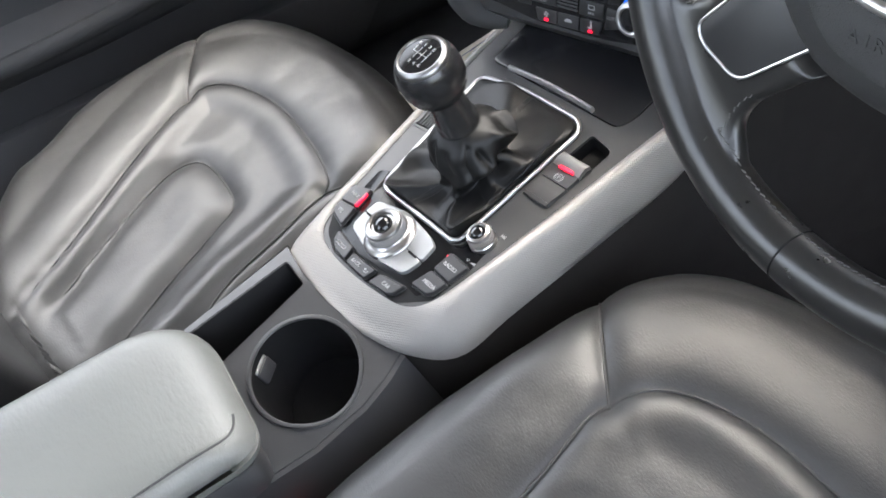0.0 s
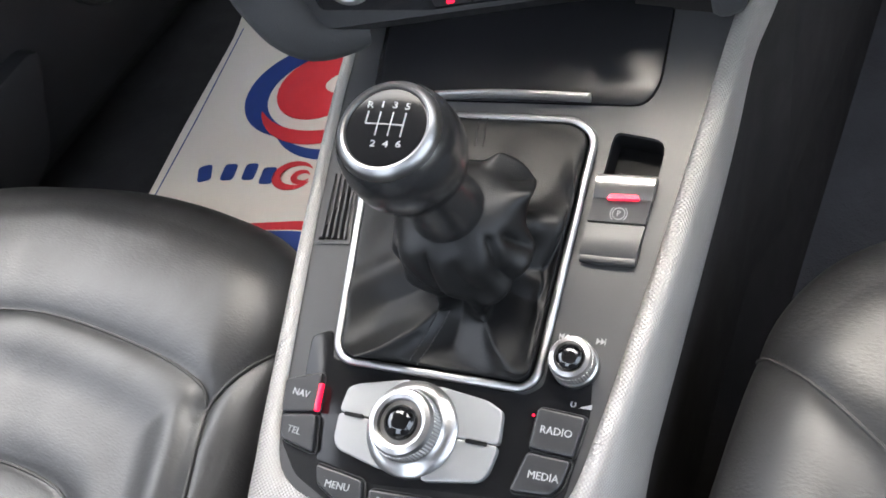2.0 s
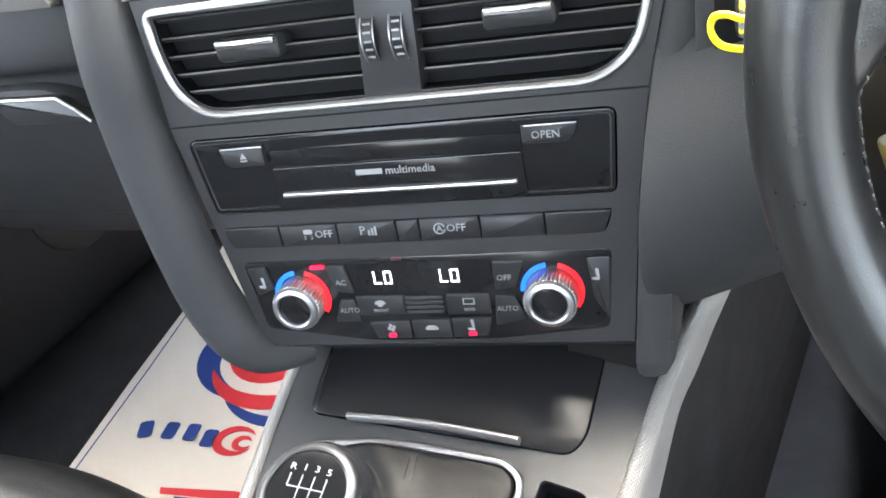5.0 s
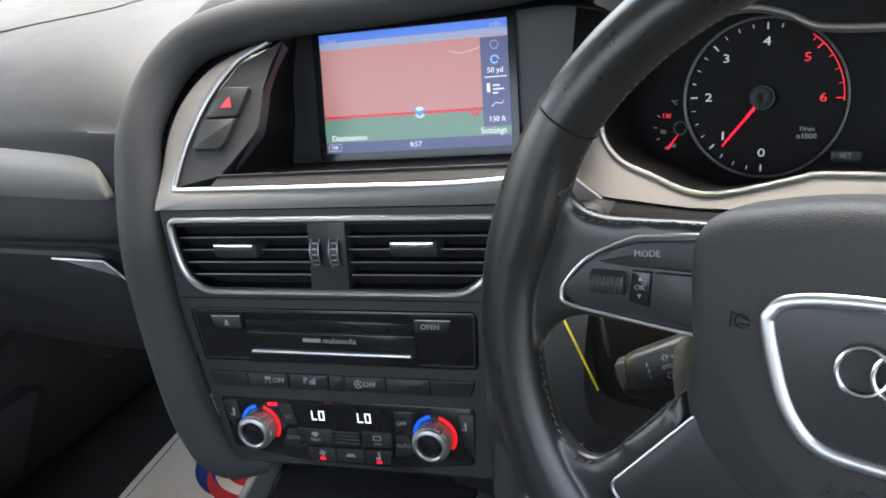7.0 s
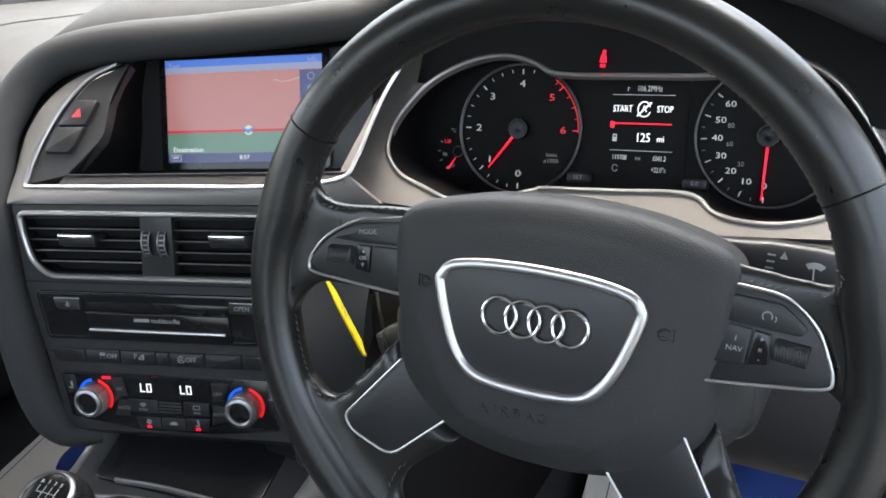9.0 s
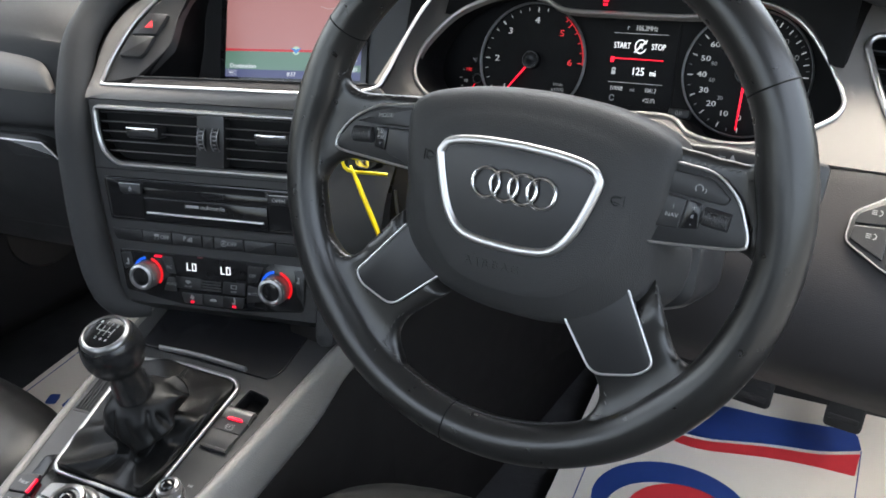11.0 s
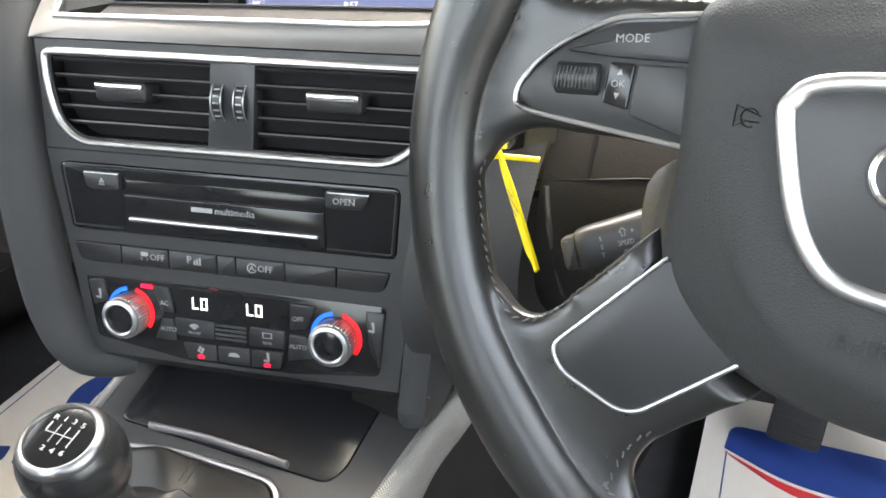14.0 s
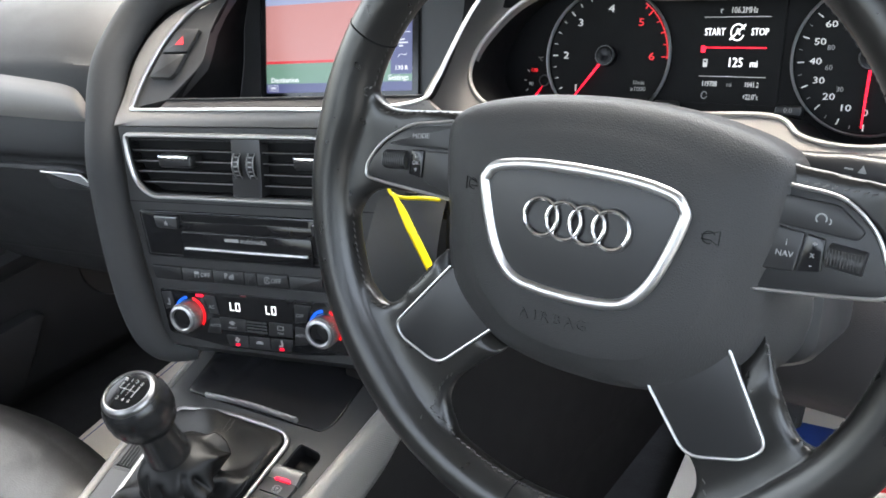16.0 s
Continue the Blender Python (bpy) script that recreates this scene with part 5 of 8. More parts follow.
keys = {"nav": ([(-0.1078, -0.0515), (-0.0866, -0.0448), (-0.0838, -0.0655), (-0.1048, -0.0690)], "NAV"), "tel": ([(-0.1042, -0.0705), (-0.0836, -0.0672), (-0.0795, -0.0868), (-0.0985, -0.0830), (-0.1020, -0.0800)], "TEL"),
        "menu": ([(-0.0755, -0.0918), (-0.0475, -0.0950), (-0.0448, -0.1075), (-0.0600, -0.1068), (-0.0725, -0.1005)], "MENU"), "back": ([(-0.0428, -0.0985), (-0.0090, -0.0965), (-0.0125, -0.1083), (-0.0400, -0.1083)], "BACK"),
        "car": ([(-0.0020, -0.0960), (0.0262, -0.0900), (0.0225, -0.1015), (0.0170, -0.1050), (-0.0060, -0.1075)], "CAR"), "radio": ([(0.0345, -0.0440), (0.0580, -0.0452), (0.0550, -0.0645), (0.0335, -0.0635)], "RADIO"), "media": ([(0.0334, -0.0658), (0.0548, -0.0665), (0.0520, -0.0790), (0.0475, -0.0835), (0.0285, -0.0850)], "MEDIA")}
for name, (pts, word) in keys.items():
    key = part(name + "_key", prism(rounded(pts, 0.0022, 4), -0.001, 0.0042, 0.0010), BUTTON, mmi, angle=14)
    part("key_border", sweep(flat(inset(rounded(pts, 0.0026, 4), -0.0009), 0.0010), 0.0004, 0.0005, closed=True, k=6), PANEL, key, "thin grey border")
    cx, cy = sum(p[0] for p in pts) / len(pts), sum(p[1] for p in pts) / len(pts)
    size = 0.0052 if word != "BACK" else 0.0048
    part("word_" + name, lettering(word, size, cx - (0.005 if word == "BACK" else 0), cy, 0.0044, -4 if name in ("nav", "tel") else 0), LEGEND, key)
    part("key_edge", sweep([Vector((*pts[0], 0.0036)).lerp(Vector((*pts[1], 0.0036)), 0.1) + Vector((0, -0.0009, 0)), Vector((*pts[0], 0.0036)).lerp(Vector((*pts[1], 0.0036)), 0.9) + Vector((0, -0.0009, 0))], 0.0004, 0.0003, k=6), PANEL, key, "lighter edge")
part("back_arrow", merged(sweep([(-0.0185, -0.1040, 0.0044), (-0.0135, -0.1038, 0.0044), (-0.0130, -0.1020, 0.0044), (-0.0175, -0.1016, 0.0044)], 0.0003, 0.0002, k=6), prism([(-0.0198, -0.1017), (-0.0172, -0.1004), (-0.0172, -0.1030)], 0.0042, 0.0045)), LEGEND, mmi)
part("nav_lamp", prism(rounded([(-0.0862, -0.0510), (-0.0840, -0.0505), (-0.0826, -0.0655), (-0.0850, -0.0660)], 0.0006, 2), 0.0030, 0.0052, 0.0005), REDLAMP, mmi, "lit red lamp")
part("radio_lamp", prism(circle(0.0318, -0.0475, 0.0007, 8), 0.0008, 0.0012), REDLAMP, mmi)
# four silver keys round the knob
KX, KY = -0.0275, -0.0655
plates = [[(-0.0705, -0.0632), (-0.0690, -0.0500), (-0.0640, -0.0475), (-0.0345, -0.0405), (-0.0345, -0.0650)], [(-0.0345, -0.0655), (-0.0705, -0.0637), (-0.0695, -0.0780), (-0.0655, -0.0825), (-0.0400, -0.0880), (-0.0345, -0.0850)],
          [(-0.0195, -0.0415), (0.0090, -0.0450), (0.0175, -0.0490), (0.0190, -0.0655), (-0.0195, -0.0655)], [(-0.0195, -0.0660), (0.0190, -0.0660), (0.0165, -0.0800), (0.0125, -0.0845), (-0.0170, -0.0895)]]
for pts in plates:
    part("silver_key", prism(rounded(pts, 0.003, 4), 0.0, 0.0046, 0.0009), KEYSILVER, mmi, "satin silver corner key", angle=14)
for x0, x1, y in ((-0.0665, -0.0555, -0.0640), (0.0020, 0.0130, -0.0663)):
    part("key_gap", prism(rounded(box2(x0, y - 0.0010, x1, y + 0.0010), 0.0006, 2), 0.0040, 0.0054), DARKVOID, mmi)
rotary = part("rotary_knob", lathe([(0.0246, 0.0010), (0.0246, 0.0054), (0.0236, 0.0066), (0.0205, 0.0078), (0.0180, 0.0088), (0.0172, 0.0100), (0.0170, 0.0185), (0.0160, 0.0205), (0.0135, 0.0215), (0.0118, 0.0208), (0.0112, 0.0190)], 56, (KX, KY)), KNURL, mmi, "knurled silver rotary knob")
for k in range(60):
    a = 2 * math.pi * k / 60
    part("knurl", slab(-0.0005, -0.0005, 0.0105, 0.0005, 0.0005, 0.0182, 0.0002), CHROME, rotary, m=pose(KX + 0.0171 * math.cos(a), KY + 0.0171 * math.sin(a), 0, 0, 0, math.degrees(a) + 45))
part("knob_cup", lathe([(0.0, 0.0150), (0.0113, 0.0150), (0.0113, 0.0192), (0.0100, 0.0176), (0.0091, 0.0172), (0.0088, 0.0196), (0.0078, 0.0219), (0.0058, 0.0237), (0.0030, 0.0247), (0.0, 0.0250)], 40, (KX, KY)), JET, rotary, "gloss black joystick")
# volume knob
volume = part("volume_knob", lathe([(0.0118, 0.0), (0.0118, 0.0045), (0.0108, 0.0056), (0.0106, 0.0130), (0.0098, 0.0148), (0.0078, 0.0156), (0.0068, 0.0146)], 44, (0.0475, -0.0200)), KNURL, mmi, "small knurled silver volume knob")
for k in range(44):
    a = 2 * math.pi * k / 44
    part("knurl", slab(-0.0004, -0.0004, 0.0058, 0.0004, 0.0004, 0.0128, 0.0002), CHROME, volume, m=pose(0.0475 + 0.0107 * math.cos(a), -0.0200 + 0.0107 * math.sin(a), 0, 0, 0, math.degrees(a) + 45))
part("volume_cap", lathe([(0.0, 0.0120), (0.0070, 0.0120), (0.0069, 0.0145), (0.0062, 0.0164), (0.0045, 0.0177), (0.0022, 0.0184), (0.0, 0.0186)], 28, (0.0475, -0.0200)), JET, volume, "gloss black cap")
for x, s in ((0.0385, -1), (0.0575, 1)):
    tri_ = [prism([(x - 0.0012 * s + d * s, -0.0080), (x - 0.0012 * s + d * s, -0.0046), (x + 0.0008 * s + d * s, -0.0063)], 0.0, 0.0003) for d in (-0.0012, 0.0010)]
    part("skip_mark", merged(*tri_, prism(box2(x + 0.0020 * s - 0.0002, -0.0080, x + 0.0020 * s + 0.0002, -0.0046), 0.0, 0.0003)), LEGEND, mmi)
part("volume_mark", merged(prism([(0.0530, -0.0405), (0.0590, -0.0405), (0.0590, -0.0380)], 0.0008, 0.0011), prism(arcband(0.0500, -0.0392, 0.0010, 0.0014, -240, 60, 16), 0.0008, 0.0011)), LEGEND, mmi)

# rear deck: slot, cup holder
deck = thing("console_rear_deck", "dark console deck with a narrow slot and a cup holder", "console", pose(0, 0, 0))
deck.matrix_basis = CONSOLE @ pose(0, 0, 0.0)


def deck_height(p, q):
    z = 0.0 - 0.245 * max(0.0, p + 0.065) - 0.3 * max(0.0, p - 0.040) + 0.06 * (-0.14 - q)
    return z


slot = rounded([(-0.0950, -0.1440), (-0.0605, -0.1465), (-0.0530, -0.2450), (-0.1040, -0.2500)], 0.004, 4)
cup = circle(0.0035, -0.1950, 0.0470, 40)
deck_out = [(-0.1100, -0.1345), (-0.0720, -0.1415), (-0.03, -0.1430), (0.0130, -0.1385), (0.0460, -0.1280), (0.0520, -0.1500), (0.0565, -0.1800), (0.0560, -0.2300), (0.0460, -0.3000), (0.0400, -0.3400), (-0.1150, -0.3400)]
bm = holed(deck_out, [[tuple(p) for p in slot], cup], -0.003, 0.0)
bmesh.ops.subdivide_edges(bm, edges=[e for e in bm.edges if e.calc_length() > 0.03], cuts=3)
for v in bm.verts:
    v.co.z += deck_height(v.co.x, v.co.y)
part("deck_top", bm, PLASTIC, deck, "satin charcoal deck")
# slot and cup linings blacker than the deck, their shade is in the colour
part("slot_well", loft([[(p.x, p.y, deck_height(p.x, p.y) + z) for p in inset(slot, d)] for d, z in ((-0.001, 0.0005), (0.001, -0.002), (0.002, -0.06), (0.012, -0.061), (0.016, -0.061))], cap=False), DARKVOID, deck, "deep slot with shade in its colour")
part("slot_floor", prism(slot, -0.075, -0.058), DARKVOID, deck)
part("cup_well", loft([[(0.0035 + (x - 0.0035) * s, -0.1950 + (y + 0.1950) * s, deck_height(x, y) + z) for x, y in cup] for s, z in ((1.03, 0.001), (1.0, 0.0015), (0.96, -0.004), (0.93, -0.065), (0.0001, -0.066))], cap=False), DARKVOID, deck, "round cup well with shade in its colour")
part("cup_rim", sweep([(x, y, deck_height(x, y) + 0.0012) for x, y in circle(0.0035, -0.1950, 0.0475, 48)], 0.0022, 0.0016, closed=True, k=8), PANEL, deck, "slim raised rim")
for a, s in ((35, 1), (215, 1)):
    cx, cy = 0.0035 + 0.0435 * math.cos(radians(a)), -0.1950 + 0.0435 * math.sin(radians(a))
    clip = part("cup_clip", slab(-0.010, -0.004, -0.022, 0.010, 0.003, -0.006, 0.003), PLASTIC, deck, "spring clip", m=pose(cx, cy, deck_height(cx, cy), 0, 0, a + 90))
    part("clip_edge", slab(-0.0095, -0.0035, -0.007, 0.0095, 0.0005, -0.0045, 0.0008), CHROME, clip, "bright clip edge")
SIDE = [(0.0460, -0.1280), (0.0520, -0.1500), (0.0565, -0.1800), (0.0560, -0.2300), (0.0460, -0.3000), (0.0400, -0.3400), (0.0380, -0.6000)]
part("deck_side_right", loft([[(p + dx, q, deck_height(p, q) + z) for dx, z in ((-0.001, -0.0005), (0.004, -0.003), (0.010, -0.02), (0.030, -0.12), (0.035, -0.22))] for p, q in SIDE], closed=False, cap=False), PLASTIC, deck, "dark sloping flank")
part("deck_side_left", loft([[(-0.112 - dx, q, deck_height(-0.11, q) + z) for dx, z in ((0, 0), (0.006, -0.02), (0.010, -0.2))] for q in (-0.133, -0.22, -0.34, -0.6)], closed=False, cap=False), PLASTIC, deck)

# ---- steering wheel ----
steer = thing("steering_wheel", "black leather four-spoke steering wheel with worn sheen and chrome inlays", "steering wheel", WHEEL)
RIM_R = 0.1754
# the rim lies a little behind the hub and leans against it
rim_n = Vector((-0.0205, -0.0566, 1.0)).normalized()
rim_u = (Vector((1, 0, 0)) - rim_n * rim_n.x).normalized()
rim_v = rim_n.cross(rim_u)
RIM_AT = surface((-0.0087, -0.0081, -0.0147), rim_u, rim_v, rim_n)


def rim_level(x, y):
    return -0.0147 + 0.0205 * (x + 0.0087) + 0.0566 * (y + 0.0081)


def tube(a):
    """Half width, half depth and inward shift of the rim at an angle; thicker at the thumb grips."""
    d = math.degrees(a) % 360
    grip = sum(math.exp(-((d - g) / 9.0) ** 2) for g in (14, 166))
    low = sum(math.exp(-((d - g) / 11.0) ** 2) for g in (222, 318))
    return 0.0154 + 0.0022 * grip + 0.001 * low, 0.0158, -0.0022 * grip - 0.001 * low


def rim_skin():
    rings = []
    n = 140
    for i in range(n):
        a = 2 * math.pi * i / n
        c = Vector((RIM_R * math.cos(a), RIM_R * math.sin(a), 0))
        o = Vector((math.cos(a), math.sin(a), 0))
        ra, rb, shift = tube(a)
        rings.append([c + o * (shift + ra * math.cos(b)) + Vector((0, 0, rb * math.sin(b))) for b in [2 * math.pi * j / 18 for j in range(18)]])
    bm = bmesh.new()
    V = [[bm.verts.new(q) for q in r] for r in rings]
    for i in range(n):
        for j in range(18):
            bm.faces.new((V[i][j], V[i][(j + 1) % 18], V[(i + 1) % n][(j + 1) % 18], V[(i + 1) % n][j]))
    bm.transform(RIM_AT)
    bmesh.ops.recalc_face_normals(bm, faces=bm.faces)
    return bm


def spoke_solid(pts, deep, rise):
    """A thick web that rises to the rim's height where it meets the rim."""
    bm = prism(rounded(pts, 0.006, 3), 0.0, 1.0)
    bmesh.ops.triangulate(bm, faces=list(bm.faces))
    for _ in range(2):
        bmesh.ops.subdivide_edges(bm, edges=[e for e in bm.edges if e.calc_length() > 0.006], cuts=2, use_grid_fill=True)
    for v in bm.verts:
        r = math.hypot(v.co.x + 0.0087, v.co.y + 0.0081)
        f = max(0.0, min(1.0, (r - 0.150) / 0.020))
        f = f * f * (3 - 2 * f)
        lo, hi = -deep + f * (deep - 0.010), rise + f * (0.009 - rise)
        v.co.z = rim_level(v.co.x, v.co.y) + lo + (hi - lo) * max(0.0, min(1.0, v.co.z))
    bmesh.ops.triangulate(bm, faces=list(bm.faces))
    return bm


LEFT = [(-0.170, 0.074), (-0.1600, 0.056), (-0.1540, 0.0430), (-0.1440, 0.0385), (-0.0943, 0.0430), (-0.050, 0.045), (-0.050, -0.012), (-0.0997, -0.0100), (-0.1300, -0.0108), (-0.1500, -0.0118), (-0.1620, -0.0200), (-0.1680, -0.040), (-0.178, 0.0)]
RIGHT = [(0.168, 0.066), (0.1545, 0.052), (0.1515, 0.0425), (0.1450, 0.0375), (0.1340, 0.0380), (0.0990, 0.0415), (0.050, 0.044), (0.050, -0.022), (0.0930, -0.0214), (0.1380, -0.0158), (0.1480, -0.0165), (0.1550, -0.025), (0.162, -0.046), (0.176, -0.02)]
LOWLEFT = [(-0.070, -0.010), (-0.1015, -0.0460), (-0.1180, -0.0675), (-0.1290, -0.0805), (-0.1365, -0.0858), (-0.1450, -0.0825), (-0.1560, -0.069), (-0.166, -0.052), (-0.158, -0.085), (-0.132, -0.120), (-0.102, -0.145), (-0.066, -0.164), (-0.0770, -0.1500), (-0.0862, -0.1355), (-0.0845, -0.1260), (-0.0755, -0.1135), (-0.0430, -0.0870)]
LOWRIGHT = [(0.065, -0.012), (0.0960, -0.0450), (0.1060, -0.0665), (0.1165, -0.0870), (0.1225, -0.0920), (0.1285, -0.0910), (0.1400, -0.076), (0.156, -0.056), (0.158, -0.085), (0.132, -0.120), (0.102, -0.142), (0.054, -0.162), (0.0600, -0.1510), (0.0710, -0.1435), (0.0742, -0.1330), (0.0728, -0.1230), (0.0442, -0.0895)]


def wheel_skin():
    """Rim and spokes under one leather cover: joined, then smoothed into each other."""
    me = bpy.data.meshes.new("mesh")
    raw = merged(rim_skin(), *[spoke_solid(p, 0.011, rise) for p, rise in ((LEFT, 0.0015), (RIGHT, -0.0035), (LOWLEFT, 0.0015), (LOWRIGHT, 0.0015))])
    raw.to_mesh(me)
    raw.free()
    ob = bpy.data.objects.new("draft", me)
    scene.collection.objects.link(ob)
    rm = ob.modifiers.new("join", "REMESH")
    rm.mode, rm.voxel_size = "VOXEL", 0.0016
    sm = ob.modifiers.new("soften", "SMOOTH")
    sm.factor, sm.iterations = 0.5, 36
    bpy.context.view_layer.update()
    dg = bpy.context.evaluated_depsgraph_get()
    out = bmesh.new()
    out.from_mesh(bpy.data.meshes.new_from_object(ob.evaluated_get(dg)))
    bpy.data.objects.remove(ob)
    # where the skin lies on the round rim, lay it there exactly
    back = RIM_AT.inverted()
    loose = []
    for v in out.verts:
        p = back @ v.co
        a = math.atan2(p.y, p.x)
        ra, rb, shift = tube(a)
        q, z = (math.hypot(p.x, p.y) - RIM_R - shift) / ra, p.z / rb
        k = math.hypot(q, z)
        if k < 0.5:
            loose.append(v)
            continue
        gap = abs(k - 1.0) * ra
        w = max(0.0, min(1.0, (0.0034 - gap) / 0.0018))
        if w < 0.98:
            loose.append(v)
        r = RIM_R + shift + q / k * ra
        v.co = v.co.lerp(RIM_AT @ Vector((r * math.cos(a), r * math.sin(a), z / k * rb)), w * w * (3 - 2 * w))
    # the lower spokes dive under the pad
    for v in out.verts:
        r = math.hypot(v.co.x, v.co.y)
        if v.co.y < -0.012 and r < 0.114:
            v.co.z = min(v.co.z, -0.018 - max(0.0, 0.108 - r) * 1.4)
    for n in range(22):
        bmesh.ops.smooth_vert(out, verts=loose if n > 3 else out.verts, factor=0.5, use_axis_x=True, use_axis_y=True, use_axis_z=True)
    return out


skin_bm = wheel_skin()
WHEEL_TREE = BVHTree.FromBMesh(skin_bm)
rim = part("rim", skin_bm, RIMSKIN, steer, "worn black leather rim and spokes", angle=80)
for d in (31, 149, 263):
    a = radians(d)
    o = Vector((math.cos(a), math.sin(a), 0))
    ring = [WHEEL_TREE.find_nearest(RIM_AT @ (o * RIM_R + o * 0.0156 * math.cos(b) + Vector((0, 0, 0.0160 * math.sin(b)))))[0] for b in [2 * math.pi * j / 32 for j in range(32)]]
    part("rim_seam", sweep(ring, 0.0006, 0.0006, closed=True, k=6, up=Vector((-o.y, o.x, 0.01))), DARKVOID, rim, "narrow leather joint")
PLATES = (([(-0.1245, -0.0925), (-0.087, -0.047), (-0.050, -0.074), (-0.0900, -0.1105), (-0.1185, -0.1005)], [0.007, 0.004, 0.004, 0.009, 0.009]),
          ([(0.0420, -0.0820), (0.0680, -0.1145), (0.0975, -0.1065), (0.1065, -0.0975), (0.0785, -0.0500)], [0.004, 0.009, 0.009, 0.006, 0.004]))
for k, (pts, rads) in enumerate(PLATES):
    rp = rounded(pts, rads, 6)
    plate = part("spoke_inlay", prism(rp, -0.035, (-0.0172, -0.0145)[k], 0.0015), BUTTON, steer, "satin black inlay")
    c = 7
    seq = (rp[2 * c + 3:] + rp[:c + 3]) if k == 0 else rp[3:4 * c + 3]
    part("inlay_edge", sweep([(p.x, p.y, (-0.0174, -0.0147)[k]) for p in seq if math.hypot(p.x, p.y) > 0.092], 0.0009, 0.0009, k=8), CHROME, plate, "chrome edge line")

# airbag pad
half = [(0.0, 0.0605), (0.036, 0.0585), (0.060, 0.0545), (0.0820, 0.0485), (0.0940, 0.0410), (0.0972, 0.0300), (0.0955, 0.0080), (0.0935, -0.0150), (0.0885, -0.0400), (0.0760, -0.0640), (0.0520, -0.0840), (0.0250, -0.0915), (0.0, -0.0930)]
pad_line = spline([(x, y, 0) for x, y in half] + [(-x, y, 0) for x, y in half[-2:0:-1]], 100, True)


def pad():
    """A cushion with a chamfer round its sides and lower edge."""
    rings = []
    for s, z in ((0.95, -0.048), (0.995, -0.041), (1.0, -0.035), (1.0, -0.021), (0.997, -0.0145), (0.980, -0.0095), (0.94, -0.0062), (0.88, -0.0042), (0.82, -0.0028), (0.765, -0.0018), (0.755, -0.0014), (0.70, -0.0002), (0.60, 0.0018), (0.45, 0.0034), (0.28, 0.0045), (0.08, 0.005)):
        row = []
        for p in pad_line:
            w = max(0.0, min(1.0, (0.012 - p.y) / 0.060))
            w = w * w * (3 - 2 * w)
            cut = 0.0105 * w * max(0.0, s - 0.76) / 0.24 if s > 0.76 else 0.0
            flare = 1 + 0.12 * max(0.0, min(1.0, (-0.016 - p.y) / 0.04)) * max(0.0, min(1.0, (s - 0.90) / 0.09) if z > -0.03 else 1.0)
            low = max(0.0, min(1.0, (-0.010 - p.y) / 0.012))
            wide = 0.0130 * low * max(0.0, min(1.0, (-0.0145 - z) / 0.0205)) * max(-1.0, min(1.0, p.x / 0.05))
            row.append((0.001 + p.x * s * flare + wide, -0.014 + (p.y + 0.014) * s, z - cut - 0.006 * max(0, (p.y * s - 0.02) / 0.04) ** 2))
        rings.append(row)
    return loft(rings)


airbag = part("airbag_pad", pad(), PADSKIN, steer, "grained charcoal airbag cover", angle=70)
bh = [(0.0, 0.0228), (0.030, 0.0215), (0.0490, 0.0180), (0.0550, 0.0125), (0.0560, 0.0060), (0.0480, -0.0190), (0.0400, -0.0330), (0.0300, -0.0405), (0.0150, -0.0430), (0.0, -0.0435)]
badge_line = spline([(x - 0.0015, y, 0) for x, y in bh] + [(-x - 0.0015, y, 0) for x, y in bh[-2:0:-1]], 80, True)
part("badge_plate", prism([(p.x, p.y) for p in badge_line], -0.004, 0.0052, 0.001), PLASTIC, airbag, "plain black centre plate")
part("badge_frame", sweep([(p.x, p.y, 0.0050) for p in badge_line], 0.0031, 0.0024, closed=True, k=12), CHROME, airbag, "satin chrome frame")
for k in range(4):
    x = -0.0201 + 0.0132 * k
    part("badge_ring", sweep([(a, b, 0.0072) for a, b in circle(x, -0.0043, 0.0097, 40)], 0.0013, 0.0012, closed=True, k=8), BRIGHT, airbag, "bright chrome ring")
part("ring_groove", merged(*[prism(circle(-0.0201 + 0.0132 * k, -0.0043, 0.0117, 32), 0.0050, 0.0056) for k in range(4)]), BUTTON, airbag)
PAD_TREE = BVHTree.FromBMesh(pad())


def on_pad(x, y, proud=0.0):
    """A place on the cover, upright and facing out."""
    spot, n, _, _ = PAD_TREE.ray_cast(Vector((x, y, 0.05)), Vector((0, 0, -1)))
    u = Vector((1, 0, 0))
    u = (u - n * u.dot(n)).normalized()
    return surface(spot + n * proud, u, n.cross(u), n)


# embossed word: relief shade given by a colour darker than the cover
for k, letter in enumerate("AIRBAG"):
    x, y = -0.0085 + 0.0072 * (k - 2.5) - (0.0010 if k > 1 else -0.0004), -0.0585 + 0.0002 * k
    part("raised_letter", lettering(letter, 0.0078, 0, 0, 0.0002, squeeze=1.15), PLASTIC, airbag, "letter of the word airbag", m=on_pad(x, y))


def horn_icon(x, y, s):
    return merged(sweep([(x - 0.0045 * s, y + 0.001, -0.0002), (x, y + 0.0022, -0.0002), (x + 0.004 * s, y + 0.0035, -0.0002), (x + 0.004 * s, y - 0.0035, -0.0002), (x, y - 0.0012, -0.0002), (x - 0.0045 * s, y - 0.001, -0.0002)], 0.0003, 0.0003, k=6), sweep([(a, b, -0.0002) for a, b in circle(x - 0.001 * s, y, 0.003, 16, 30, 300)], 0.0003, 0.0003, k=6))


for x, y, turn in ((-0.0700, 0.0050, -1), (0.0670, 0.0010, 1)):
    part("horn_mark", horn_icon(0, 0, turn), DARKVOID, airbag, m=on_pad(x, y, 0.0003))

